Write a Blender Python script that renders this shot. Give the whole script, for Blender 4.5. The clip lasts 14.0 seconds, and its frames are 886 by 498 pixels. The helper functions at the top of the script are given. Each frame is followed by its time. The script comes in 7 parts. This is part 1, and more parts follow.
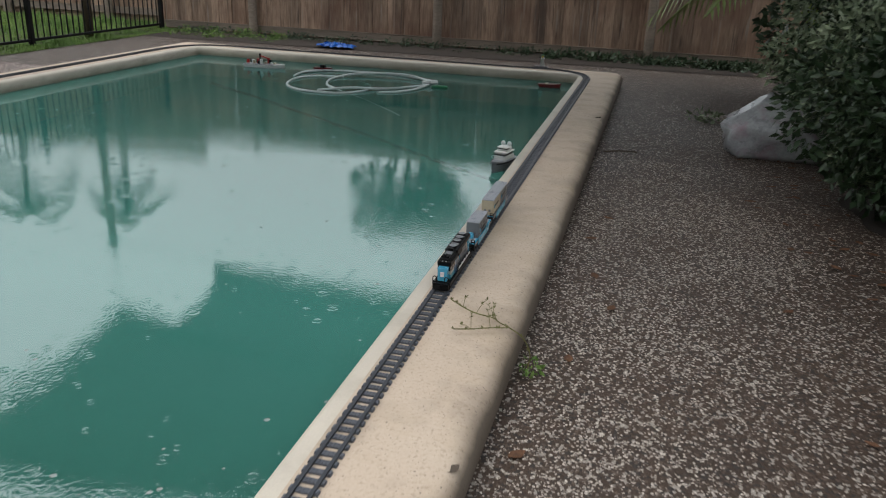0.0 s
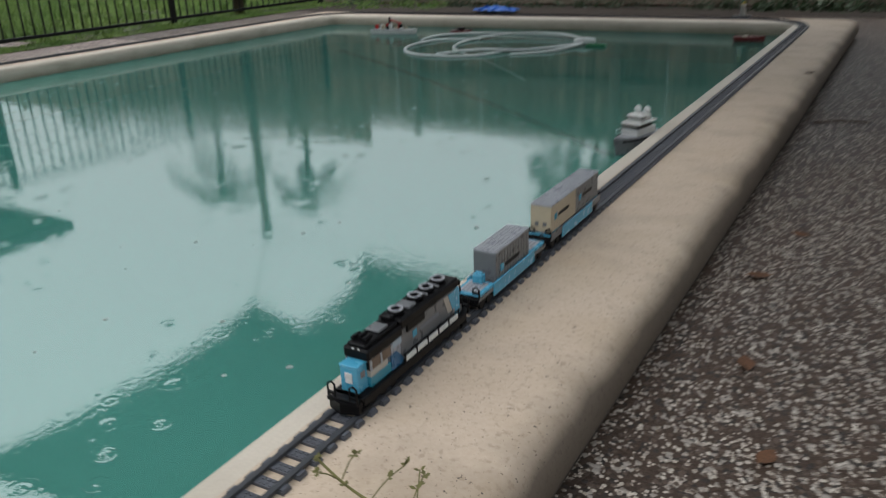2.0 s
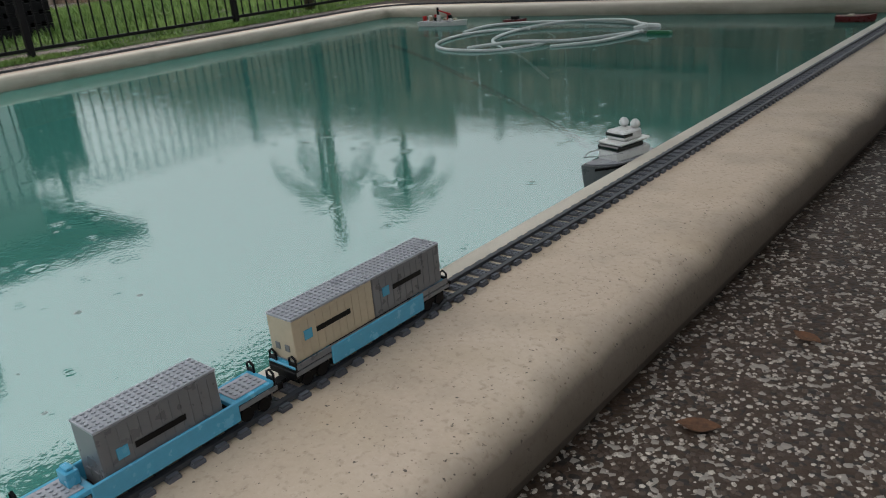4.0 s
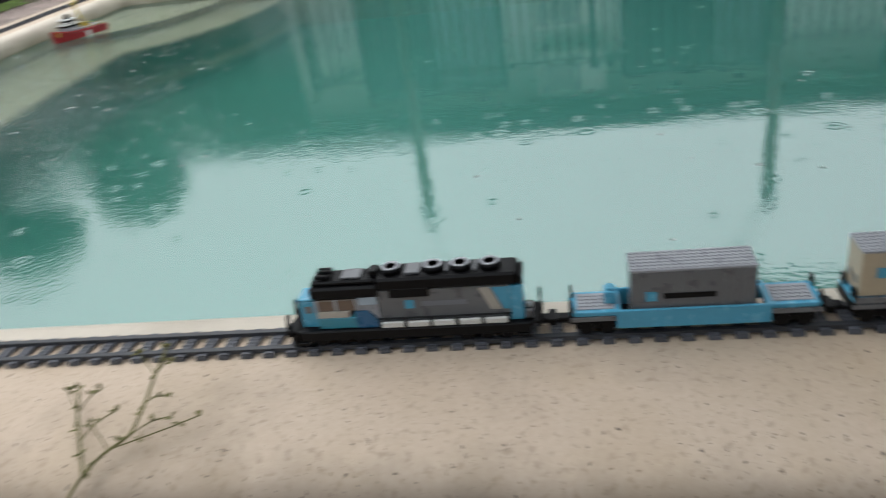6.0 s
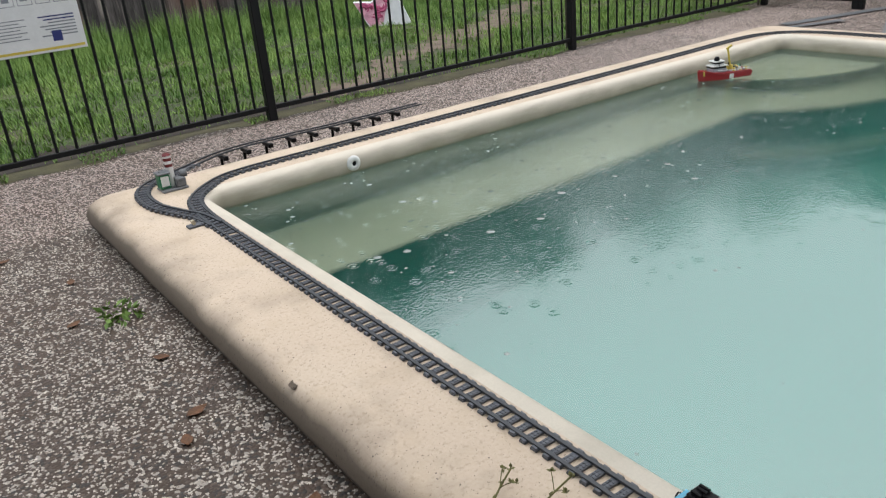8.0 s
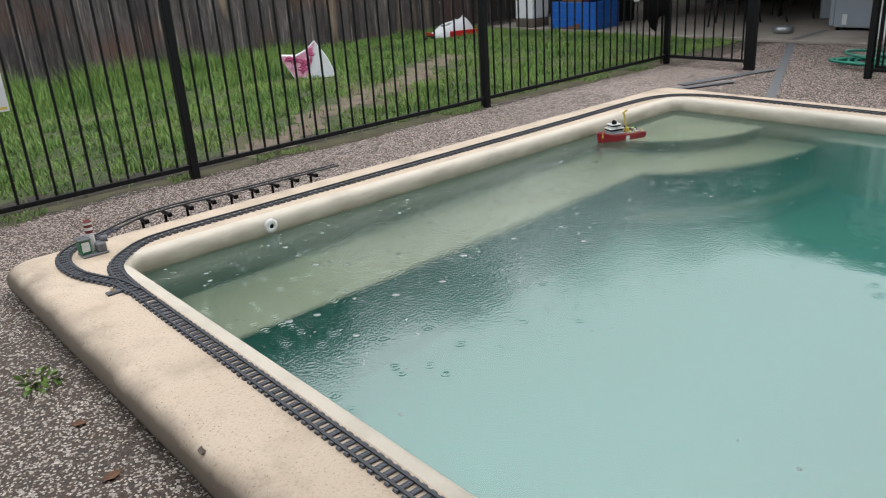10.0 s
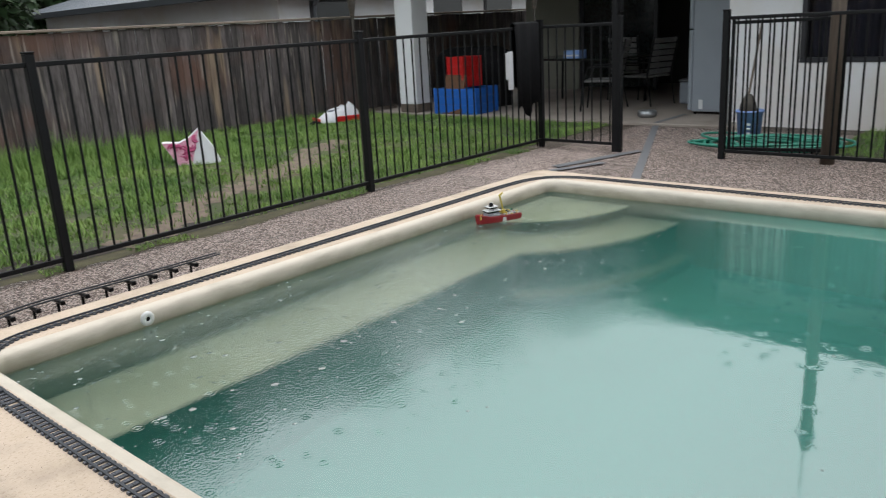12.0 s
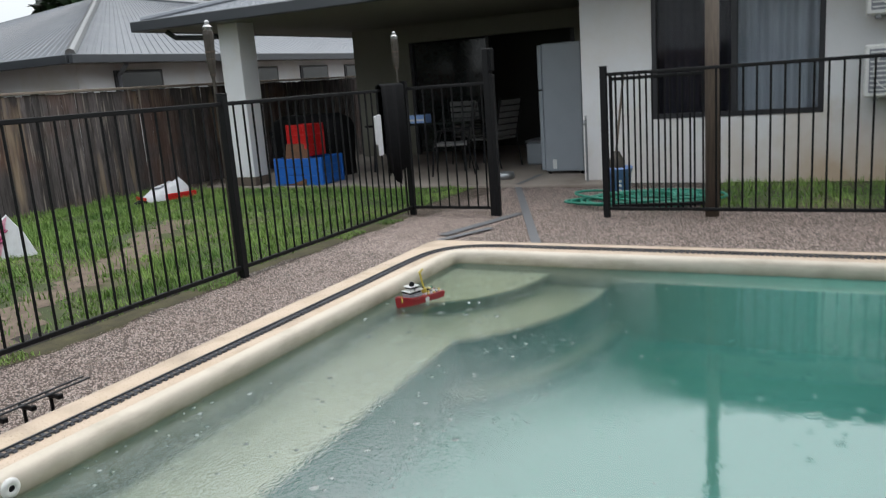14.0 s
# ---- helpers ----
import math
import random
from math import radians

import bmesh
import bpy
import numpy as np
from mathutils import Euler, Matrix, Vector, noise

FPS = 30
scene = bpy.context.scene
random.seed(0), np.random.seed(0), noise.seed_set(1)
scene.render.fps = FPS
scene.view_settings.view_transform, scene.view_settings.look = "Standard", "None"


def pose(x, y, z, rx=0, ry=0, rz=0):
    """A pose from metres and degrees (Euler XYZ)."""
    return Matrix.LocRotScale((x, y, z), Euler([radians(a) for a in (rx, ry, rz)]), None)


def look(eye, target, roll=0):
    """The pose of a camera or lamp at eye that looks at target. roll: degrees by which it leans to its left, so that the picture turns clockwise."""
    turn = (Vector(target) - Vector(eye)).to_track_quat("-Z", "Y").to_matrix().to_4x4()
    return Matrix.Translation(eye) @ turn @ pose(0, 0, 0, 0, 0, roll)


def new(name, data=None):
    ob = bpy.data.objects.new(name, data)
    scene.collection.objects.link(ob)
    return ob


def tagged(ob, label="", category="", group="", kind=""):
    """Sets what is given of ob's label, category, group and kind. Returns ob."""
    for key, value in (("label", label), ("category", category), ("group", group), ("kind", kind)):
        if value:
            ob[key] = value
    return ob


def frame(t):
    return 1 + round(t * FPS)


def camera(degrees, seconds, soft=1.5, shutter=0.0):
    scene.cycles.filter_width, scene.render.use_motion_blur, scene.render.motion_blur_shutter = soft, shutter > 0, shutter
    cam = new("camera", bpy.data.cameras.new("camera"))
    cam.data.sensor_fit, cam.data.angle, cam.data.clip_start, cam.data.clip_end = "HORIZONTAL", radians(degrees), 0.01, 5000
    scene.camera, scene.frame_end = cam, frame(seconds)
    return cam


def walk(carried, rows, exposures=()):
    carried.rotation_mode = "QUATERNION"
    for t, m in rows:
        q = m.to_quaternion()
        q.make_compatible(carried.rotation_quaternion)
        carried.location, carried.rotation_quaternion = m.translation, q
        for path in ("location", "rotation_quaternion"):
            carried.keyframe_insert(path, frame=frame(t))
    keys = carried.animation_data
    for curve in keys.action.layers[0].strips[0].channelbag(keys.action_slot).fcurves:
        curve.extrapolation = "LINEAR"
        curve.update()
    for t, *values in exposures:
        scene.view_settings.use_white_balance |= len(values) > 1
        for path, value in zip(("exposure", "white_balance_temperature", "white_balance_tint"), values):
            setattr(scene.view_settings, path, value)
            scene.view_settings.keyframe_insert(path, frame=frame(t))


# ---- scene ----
# ---- the camera's path: seconds, eye, target, roll ----
PATH = [
    (0, (0.641, 0.14, 1.011), (0.183, 1.956, 0.309), 2.3),
    (0.5, (0.681, 0.568, 1.006), (0.122, 2.335, 0.253), 1.1),
    (1, (0.732, 0.978, 0.997), (0.087, 2.717, 0.249), 0.6),
    (1.5, (0.736, 1.385, 0.829), (0.029, 3.157, 0.228), 4.3),
    (2, (0.696, 1.607, 0.638), (-0.25, 3.208, -0.097), -2.2),
    (2.2, (0.673, 1.866, 0.524), (-0.365, 3.391, -0.25), -3.8),
    (4.3, (0.842, 2.57, 0.531), (-0.449, 3.921, -0.182), -5.8),
    (4.5, (0.857, 2.609, 0.533), (-0.522, 3.867, -0.184), -6.4),
    (5, (0.89, 2.689, 0.514), (-0.692, 3.629, -0.269), -6.3),
    (5.5, (0.894, 2.756, 0.532), (-0.839, 3.2, -0.361), -7.4),
    (6, (0.944, 2.739, 0.584), (-0.807, 2.412, -0.326), -8.4),
    (6.5, (0.955, 2.794, 0.667), (-0.592, 1.887, -0.218), -9.8),
    (7, (0.875, 2.805, 0.762), (-0.344, 1.463, -0.082), -7.3),
    (7.2, (0.887, 2.846, 0.798), (-0.216, 1.42, -0.067), -7.5),
    (9.3, (0.91, 3.14, 1.115), (-0.109, 1.564, 0.423), -5.2),
    (9.5, (0.911, 3.169, 1.117), (-0.183, 1.646, 0.424), -3.2),
    (10, (0.917, 3.205, 1.123), (-0.274, 1.768, 0.403), -3.9),
    (10.5, (0.912, 3.206, 1.122), (-0.317, 1.803, 0.401), -3.5),
    (11, (0.909, 3.159, 1.133), (-0.294, 1.682, 0.523), -4.2),
    (11.5, (0.901, 3.223, 1.159), (-0.44, 1.845, 0.611), -3.3),
    (12, (0.906, 3.309, 1.17), (-0.519, 2.018, 0.621), -3.3),
    (12.5, (0.897, 3.317, 1.194), (-0.676, 2.224, 0.619), -4.1),
    (13, (0.844, 3.057, 1.131), (-0.894, 2.224, 0.596), -2.6),
    (13.5, (0.813, 2.684, 1.137), (-0.905, 1.806, 0.611), -5.8),
    (14, (0.698, 2.363, 1.114), (-1.035, 1.454, 0.701), -4.2),
]
EXPOSURES = [
    (0.0, 0.35), (1.0, 0.34), (2.0, 0.40), (4.5, 0.46), (5.5, 0.56), (7.0, 0.55), (9.5, 0.54), (14.0, 0.56),
]
cam = camera(58.4, 14.0, soft=1.05, shutter=0.3)
walk(cam, [(t, look(eye, target, roll)) for t, eye, target, roll in PATH], EXPOSURES)

# ---- sky and light: bright overcast with light rain ----
GROUND = -0.13
WATER = -0.083

world = bpy.data.worlds.new("overcast_sky")
scene.world = world
world.use_nodes = True
wn = world.node_tree.nodes
wl = world.node_tree.links
wn.clear()
sky = wn.new("ShaderNodeTexSky")
sky.sky_type = "NISHITA"
sky.sun_disc = False
sky.sun_elevation = radians(68)
sky.sun_rotation = radians(-95)
sky.dust_density = 6.0
cloud = wn.new("ShaderNodeMix")
cloud.data_type = "RGBA"
cloud.inputs[0].default_value = 0.8
cloud.inputs[7].default_value = (7.2, 7.7, 8.0, 1)
wl.new(sky.outputs[0], cloud.inputs[6])
back = wn.new("ShaderNodeBackground")
# an overcast sky is brighter overhead than along the horizon
place = wn.new("ShaderNodeTexCoord")
height = wn.new("ShaderNodeSeparateXYZ")
wl.new(place.outputs["Generated"], height.inputs[0])
lift = wn.new("ShaderNodeMapRange")
lift.inputs[1].default_value = 0.0
lift.inputs[2].default_value = 1.0
lift.inputs[3].default_value = 0.085
lift.inputs[4].default_value = 0.225
wl.new(height.outputs[2], lift.inputs[0])
wl.new(lift.outputs[0], back.inputs[1])
wl.new(cloud.outputs[2], back.inputs[0])
wout = wn.new("ShaderNodeOutputWorld")
wl.new(back.outputs[0], wout.inputs[0])

sun_data = bpy.data.lights.new("sun", "SUN")
sun_data.energy = 0.35
sun_data.angle = radians(150)
sun_data.color = (1.0, 0.97, 0.92)
sun = new("sun", sun_data)
sun.matrix_world = look((-5.2, -0.5, 13.0), (0.0, 0.0, 0.0))


# ---- materials ----
WET = 0.78  # rain-soaked surfaces are darker than dry ones


def wet(c):
    return None if c is None else tuple(WET * v for v in c[:3])


def mat(name, col, rough=0.6, metal=0.0, var=0.18, scale=14.0, grain=160.0, bump=0.15, rnd=0.0, col2=None, stain=None, stain_scale=1.5, stretch=None, coat=0.0, spec=0.5):
    """Painted, mineral or wooden surface with variation at two scales, in world metres."""
    col, col2, stain = wet(col), wet(col2), wet(stain)
    m = bpy.data.materials.new(name)
    m.use_nodes = True
    n, l = m.node_tree.nodes, m.node_tree.links
    p = n["Principled BSDF"]
    p.inputs["Metallic"].default_value = metal
    p.inputs["Specular IOR Level"].default_value = spec
    p.inputs["Coat Weight"].default_value = coat
    geo = n.new("ShaderNodeNewGeometry")
    src = geo.outputs["Position"]
    if stretch:
        vm = n.new("ShaderNodeVectorMath")
        vm.operation = "MULTIPLY"
        vm.inputs[1].default_value = stretch
        l.new(src, vm.inputs[0])
        src = vm.outputs[0]
    big = n.new("ShaderNodeTexNoise")
    big.inputs["Scale"].default_value = scale
    big.inputs["Detail"].default_value = 4
    fine = n.new("ShaderNodeTexNoise")
    fine.inputs["Scale"].default_value = grain
    fine.inputs["Detail"].default_value = 3
    l.new(src, big.inputs["Vector"])
    l.new(src, fine.inputs["Vector"])
    add = n.new("ShaderNodeMath")
    add.operation = "MULTIPLY_ADD"
    add.inputs[1].default_value = 0.45
    l.new(fine.outputs[0], add.inputs[0])
    half = n.new("ShaderNodeMath")
    half.operation = "MULTIPLY"
    half.inputs[1].default_value = 0.55
    l.new(big.outputs[0], half.inputs[0])
    l.new(half.outputs[0], add.inputs[2])
    ramp = n.new("ShaderNodeMapRange")
    ramp.inputs[1].default_value = 0.32
    ramp.inputs[2].default_value = 0.68
    l.new(add.outputs[0], ramp.inputs[0])
    mix = n.new("ShaderNodeMix")
    mix.data_type = "RGBA"
    c2 = col2 if col2 else [min(1, c * (1 + var)) for c in col]
    c1 = col if col2 else [c * (1 - var) for c in col]
    mix.inputs[6].default_value = (*c1, 1)
    mix.inputs[7].default_value = (*c2, 1)
    l.new(ramp.outputs[0], mix.inputs[0])
    out = mix.outputs[2]
    if stain:
        sn = n.new("ShaderNodeTexNoise")
        sn.inputs["Scale"].default_value = stain_scale
        sn.inputs["Detail"].default_value = 6
        sn.inputs["Roughness"].default_value = 0.65
        l.new(src, sn.inputs["Vector"])
        sr = n.new("ShaderNodeMapRange")
        sr.inputs[1].default_value = 0.5
        sr.inputs[2].default_value = 0.72
        sr.inputs[4].default_value = 0.75
        l.new(sn.outputs[0], sr.inputs[0])
        sm = n.new("ShaderNodeMix")
        sm.data_type = "RGBA"
        sm.inputs[7].default_value = (*stain, 1)
        l.new(sr.outputs[0], sm.inputs[0])
        l.new(out, sm.inputs[6])
        out = sm.outputs[2]
    if rnd:
        oi = n.new("ShaderNodeObjectInfo")
        mr = n.new("ShaderNodeMapRange")
        mr.inputs[3].default_value = 1 - rnd
        mr.inputs[4].default_value = 1 + rnd
        l.new(oi.outputs["Random"], mr.inputs[0])
        hs = n.new("ShaderNodeHueSaturation")
        l.new(mr.outputs[0], hs.inputs["Value"])
        l.new(out, hs.inputs["Color"])
        out = hs.outputs[0]
    l.new(out, p.inputs["Base Color"])
    rr = n.new("ShaderNodeMapRange")
    rr.inputs[3].default_value = max(0.02, rough - 0.12)
    rr.inputs[4].default_value = min(1, rough + 0.12)
    l.new(big.outputs[0], rr.inputs[0])
    l.new(rr.outputs[0], p.inputs["Roughness"])
    if bump:
        b = n.new("ShaderNodeBump")
        b.inputs["Strength"].default_value = bump
        b.inputs["Distance"].default_value = 0.004
        l.new(add.outputs[0], b.inputs["Height"])
        l.new(b.outputs[0], p.inputs["Normal"])
    return m


def speckled(name, col, col2, dark, light, cell=160.0, rough=0.8, share=0.2, bump=0.3):
    """Concrete with exposed stone grains: a cell pattern picks darker and lighter grains."""
    col, col2, dark, light = wet(col), wet(col2), wet(dark), wet(light)
    m = mat(name, col, rough, col2=col2, scale=3.0, grain=60.0, bump=0.0, stain=[c * 0.72 for c in col], stain_scale=2.2)
    n, l = m.node_tree.nodes, m.node_tree.links
    p = n["Principled BSDF"]
    base = p.inputs["Base Color"].links[0].from_socket
    geo = [q for q in n if q.bl_idname == "ShaderNodeNewGeometry"][0]
    v = n.new("ShaderNodeTexVoronoi")
    v.inputs["Scale"].default_value = cell
    l.new(geo.outputs["Position"], v.inputs["Vector"])
    sep = n.new("ShaderNodeSeparateColor")
    l.new(v.outputs["Color"], sep.inputs[0])
    for chan, colr, cut in ((0, dark, 1 - share), (1, light, 1 - share * 0.7)):
        gt = n.new("ShaderNodeMath")
        gt.operation = "GREATER_THAN"
        gt.inputs[1].default_value = cut
        l.new(sep.outputs[chan], gt.inputs[0])
        mx = n.new("ShaderNodeMix")
        mx.data_type = "RGBA"
        mx.inputs[7].default_value = (*colr, 1)
        l.new(gt.outputs[0], mx.inputs[0])
        l.new(base, mx.inputs[6])
        base = mx.outputs[2]
    l.new(base, p.inputs["Base Color"])
    b = n.new("ShaderNodeBump")
    b.inputs["Strength"].default_value = bump
    b.inputs["Distance"].default_value = 0.003
    b.invert = True
    l.new(v.outputs["Distance"], b.inputs["Height"])
    l.new(b.outputs[0], p.inputs["Normal"])
    return m


def soft_grain(m, scale, colour, lo, hi, share, stretch=(1, 1, 1)):
    """Blurred darker flecks of sand and dirt."""
    colour = wet(colour)
    n, l = m.node_tree.nodes, m.node_tree.links
    p = n["Principled BSDF"]
    base = p.inputs["Base Color"].links[0].from_socket
    geo = n.new("ShaderNodeNewGeometry")
    noise = n.new("ShaderNodeTexNoise")
    noise.inputs["Scale"].default_value = scale
    noise.inputs["Detail"].default_value = 3
    vm = n.new("ShaderNodeVectorMath")
    vm.operation = "MULTIPLY"
    vm.inputs[1].default_value = stretch
    l.new(geo.outputs["Position"], vm.inputs[0])
    l.new(vm.outputs[0], noise.inputs["Vector"])
    cut = n.new("ShaderNodeMapRange")
    cut.inputs[1].default_value = lo
    cut.inputs[2].default_value = hi
    cut.inputs[4].default_value = share
    l.new(noise.outputs[0], cut.inputs[0])
    mx = n.new("ShaderNodeMix")
    mx.data_type = "RGBA"
    mx.inputs[7].default_value = (*colour, 1)
    l.new(cut.outputs[0], mx.inputs[0])
    l.new(base, mx.inputs[6])
    l.new(mx.outputs[2], p.inputs["Base Color"])


def water_material():
    """Cloudy turquoise pool water: milky body, partly see-through, mirror gloss by Fresnel, rain rings in the relief."""
    m = bpy.data.materials.new("pool_water")
    m.use_nodes = True
    n, l = m.node_tree.nodes, m.node_tree.links
    n.clear()
    out = n.new("ShaderNodeOutputMaterial")
    geo = n.new("ShaderNodeNewGeometry")
    pos = geo.outputs["Position"]
    ripple = n.new("ShaderNodeTexNoise")
    ripple.inputs["Scale"].default_value = 7.0
    ripple.inputs["Detail"].default_value = 2.5
    l.new(pos, ripple.inputs["Vector"])
    patch = n.new("ShaderNodeTexNoise")
    patch.inputs["Scale"].default_value = 0.55
    patch.inputs["Detail"].default_value = 2.0
    l.new(pos, patch.inputs["Vector"])
    area = n.new("ShaderNodeMapRange")
    area.inputs[1].default_value = 0.38
    area.inputs[2].default_value = 0.66
    area.inputs[3].default_value = 0.12
    area.inputs[4].default_value = 1.0
    l.new(patch.outputs[0], area.inputs[0])
    small = n.new("ShaderNodeTexNoise")
    small.inputs["Scale"].default_value = 72.0
    small.inputs["Detail"].default_value = 2.0
    l.new(pos, small.inputs["Vector"])
    place = n.new("ShaderNodeSeparateXYZ")
    l.new(pos, place.inputs[0])
    stir = n.new("ShaderNodeMapRange")
    stir.inputs[1].default_value = 1.85
    stir.inputs[2].default_value = 0.6
    stir.inputs[3].default_value = 0.13
    stir.inputs[4].default_value = 1.0
    l.new(place.outputs[1], stir.inputs[0])
    rough = n.new("ShaderNodeMath")
    rough.operation = "MULTIPLY"
    l.new(stir.outputs[0], rough.inputs[0])
    l.new(area.outputs[0], rough.inputs[1])
    sm = n.new("ShaderNodeMath")
    sm.operation = "MULTIPLY"
    l.new(small.outputs[0], sm.inputs[0])
    l.new(rough.outputs[0], sm.inputs[1])
    total = n.new("ShaderNodeMath")
    total.operation = "MULTIPLY_ADD"
    total.inputs[1].default_value = 3.0
    l.new(sm.outputs[0], total.inputs[0])
    calm = n.new("ShaderNodeMath")
    calm.operation = "MULTIPLY"
    calm.inputs[1].default_value = 0.3
    l.new(ripple.outputs[0], calm.inputs[0])
    l.new(calm.outputs[0], total.inputs[2])
    height = total.outputs[0]
    for cells, freq, gain, often, near in ((3.4, 230.0, 0.26, 0.75, False), (7.5, 330.0, 0.4, 0.9, False), (13.0, 420.0, 0.7, 0.7, True)):
        v = n.new("ShaderNodeTexVoronoi")
        v.voronoi_dimensions = "2D"
        v.inputs["Scale"].default_value = cells
        l.new(pos, v.inputs["Vector"])
        wave = n.new("ShaderNodeMath")
        wave.operation = "MULTIPLY"
        wave.inputs[1].default_value = freq / cells
        l.new(v.outputs["Distance"], wave.inputs[0])
        sine = n.new("ShaderNodeMath")
        sine.operation = "SINE"
        l.new(wave.outputs[0], sine.inputs[0])
        fade = n.new("ShaderNodeMapRange")
        fade.inputs[1].default_value = 0.0
        fade.inputs[2].default_value = 0.030 * cells
        fade.inputs[3].default_value = gain
        fade.inputs[4].default_value = 0.0
        l.new(v.outputs["Distance"], fade.inputs[0])
        sep = n.new("ShaderNodeSeparateColor")
        l.new(v.outputs["Color"], sep.inputs[0])
        gate = n.new("ShaderNodeMath")
        gate.operation = "GREATER_THAN"
        gate.inputs[1].default_value = often
        l.new(sep.outputs[0], gate.inputs[0])
        ring = n.new("ShaderNodeMath")
        ring.operation = "MULTIPLY"
        l.new(sine.outputs[0], ring.inputs[0])
        l.new(fade.outputs[0], ring.inputs[1])
        ring2 = n.new("ShaderNodeMath")
        ring2.operation = "MULTIPLY"
        l.new(ring.outputs[0], ring2.inputs[0])
        l.new(gate.outputs[0], ring2.inputs[1])
        last = ring2
        if near:
            last = n.new("ShaderNodeMath")
            last.operation = "MULTIPLY"
            l.new(ring2.outputs[0], last.inputs[0])
            l.new(stir.outputs[0], last.inputs[1])
        plus = n.new("ShaderNodeMath")
        plus.operation = "ADD"
        l.new(height, plus.inputs[0])
        l.new(last.outputs[0], plus.inputs[1])
        height = plus.outputs[0]
    bump = n.new("ShaderNodeBump")
    bump.inputs["Strength"].default_value = 0.3
    bump.inputs["Distance"].default_value = 0.004
    l.new(height, bump.inputs["Height"])
    cloudy = n.new("ShaderNodeTexNoise")
    cloudy.inputs["Scale"].default_value = 0.8
    cloudy.inputs["Detail"].default_value = 3.0
    l.new(pos, cloudy.inputs["Vector"])
    tint = n.new("ShaderNodeMix")
    tint.data_type = "RGBA"
    tint.inputs[6].default_value = (0.072, 0.290, 0.238, 1)
    tint.inputs[7].default_value = (0.090, 0.343, 0.284, 1)
    l.new(cloudy.outputs[0], tint.inputs[0])
    milk = n.new("ShaderNodeBsdfDiffuse")
    # body colour darkens along y towards the far end
    deep = n.new("ShaderNodeMapRange")
    deep.inputs[1].default_value = 4.2
    deep.inputs[2].default_value = 7.4
    l.new(place.outputs[1], deep.inputs[0])
    depth = n.new("ShaderNodeMix")
    depth.data_type = "RGBA"
    depth.inputs[7].default_value = (0.031, 0.144, 0.123, 1)
    l.new(deep.outputs[0], depth.inputs[0])
    l.new(tint.outputs[2], depth.inputs[6])
    l.new(depth.outputs[2], milk.inputs[0])
    clear = n.new("ShaderNodeBsdfRefraction")
    clear.inputs["Color"].default_value = (0.90, 0.95, 0.86, 1)
    murk = n.new("ShaderNodeMapRange")
    murk.inputs[1].default_value = 2.6
    murk.inputs[2].default_value = 1.0
    murk.inputs[3].default_value = 0.04
    murk.inputs[4].default_value = 0.13
    l.new(place.outputs[1], murk.inputs[0])
    l.new(murk.outputs[0], clear.inputs["Roughness"])
    l.new(bump.outputs[0], clear.inputs["Normal"])
    clear.inputs["IOR"].default_value = 1.33
    body = n.new("ShaderNodeMixShader")
    shallow = n.new("ShaderNodeMapRange")
    shallow.inputs[1].default_value = 1.0
    shallow.inputs[2].default_value = 2.3
    shallow.inputs[3].default_value = 0.88
    shallow.inputs[4].default_value = 0.35
    l.new(place.outputs[1], shallow.inputs[0])
    l.new(shallow.outputs[0], body.inputs[0])
    l.new(milk.outputs[0], body.inputs[1])
    l.new(clear.outputs[0], body.inputs[2])
    gloss = n.new("ShaderNodeBsdfGlossy")
    gloss.inputs["Roughness"].default_value = 0.015
    l.new(bump.outputs[0], gloss.inputs["Normal"])
    fres = n.new("ShaderNodeFresnel")
    fres.inputs[0].default_value = 1.33
    l.new(bump.outputs[0], fres.inputs[1])
    gain = n.new("ShaderNodeMath")
    gain.operation = "MULTIPLY"
    gain.use_clamp = True
    gain.inputs[1].default_value = 0.47
    curve = n.new("ShaderNodeMath")
    curve.operation = "POWER"
    curve.inputs[1].default_value = 0.25
    l.new(fres.outputs[0], curve.inputs[0])
    l.new(curve.outputs[0], gain.inputs[0])
    cube = n.new("ShaderNodeMath")
    cube.operation = "POWER"
    cube.inputs[1].default_value = 3.0
    l.new(fres.outputs[0], cube.inputs[0])
    graze = n.new("ShaderNodeMath")
    graze.operation = "MULTIPLY_ADD"
    graze.use_clamp = True
    graze.inputs[1].default_value = 0.5
    l.new(cube.outputs[0], graze.inputs[0])
    l.new(gain.outputs[0], graze.inputs[2])
    mixs = n.new("ShaderNodeMixShader")
    l.new(graze.outputs[0], mixs.inputs[0])
    l.new(body.outputs[0], mixs.inputs[1])
    l.new(gloss.outputs[0], mixs.inputs[2])
    l.new(mixs.outputs[0], out.inputs[0])
    return m


COPING = mat("coping_concrete", (0.60, 0.468, 0.355), 0.75, scale=3.5, grain=120.0, col2=(0.71, 0.58, 0.455), bump=0.25, stain=(0.52, 0.41, 0.29), stain_scale=2.6)
soft_grain(COPING, 150.0, (0.17, 0.12, 0.075), 0.66, 0.73, 0.8)
soft_grain(COPING, 90.0, (0.40, 0.30, 0.21), 0.56, 0.70, 0.55)
soft_grain(COPING, 7.0, (0.52, 0.39, 0.265), 0.50, 0.75, 0.5)
soft_grain(COPING, 130.0, (0.09, 0.07, 0.055), 0.68, 0.715, 0.9)
soft_grain(COPING, 320.0, (0.68, 0.58, 0.45), 0.62, 0.70, 0.5)
COPING_LIP = mat("pale_coping_lip", (0.67, 0.60, 0.50), 0.55, var=0.08, scale=6, grain=180, bump=0.1, stain=(0.42, 0.37, 0.29), stain_scale=2.2, stretch=(1, 1, 5))
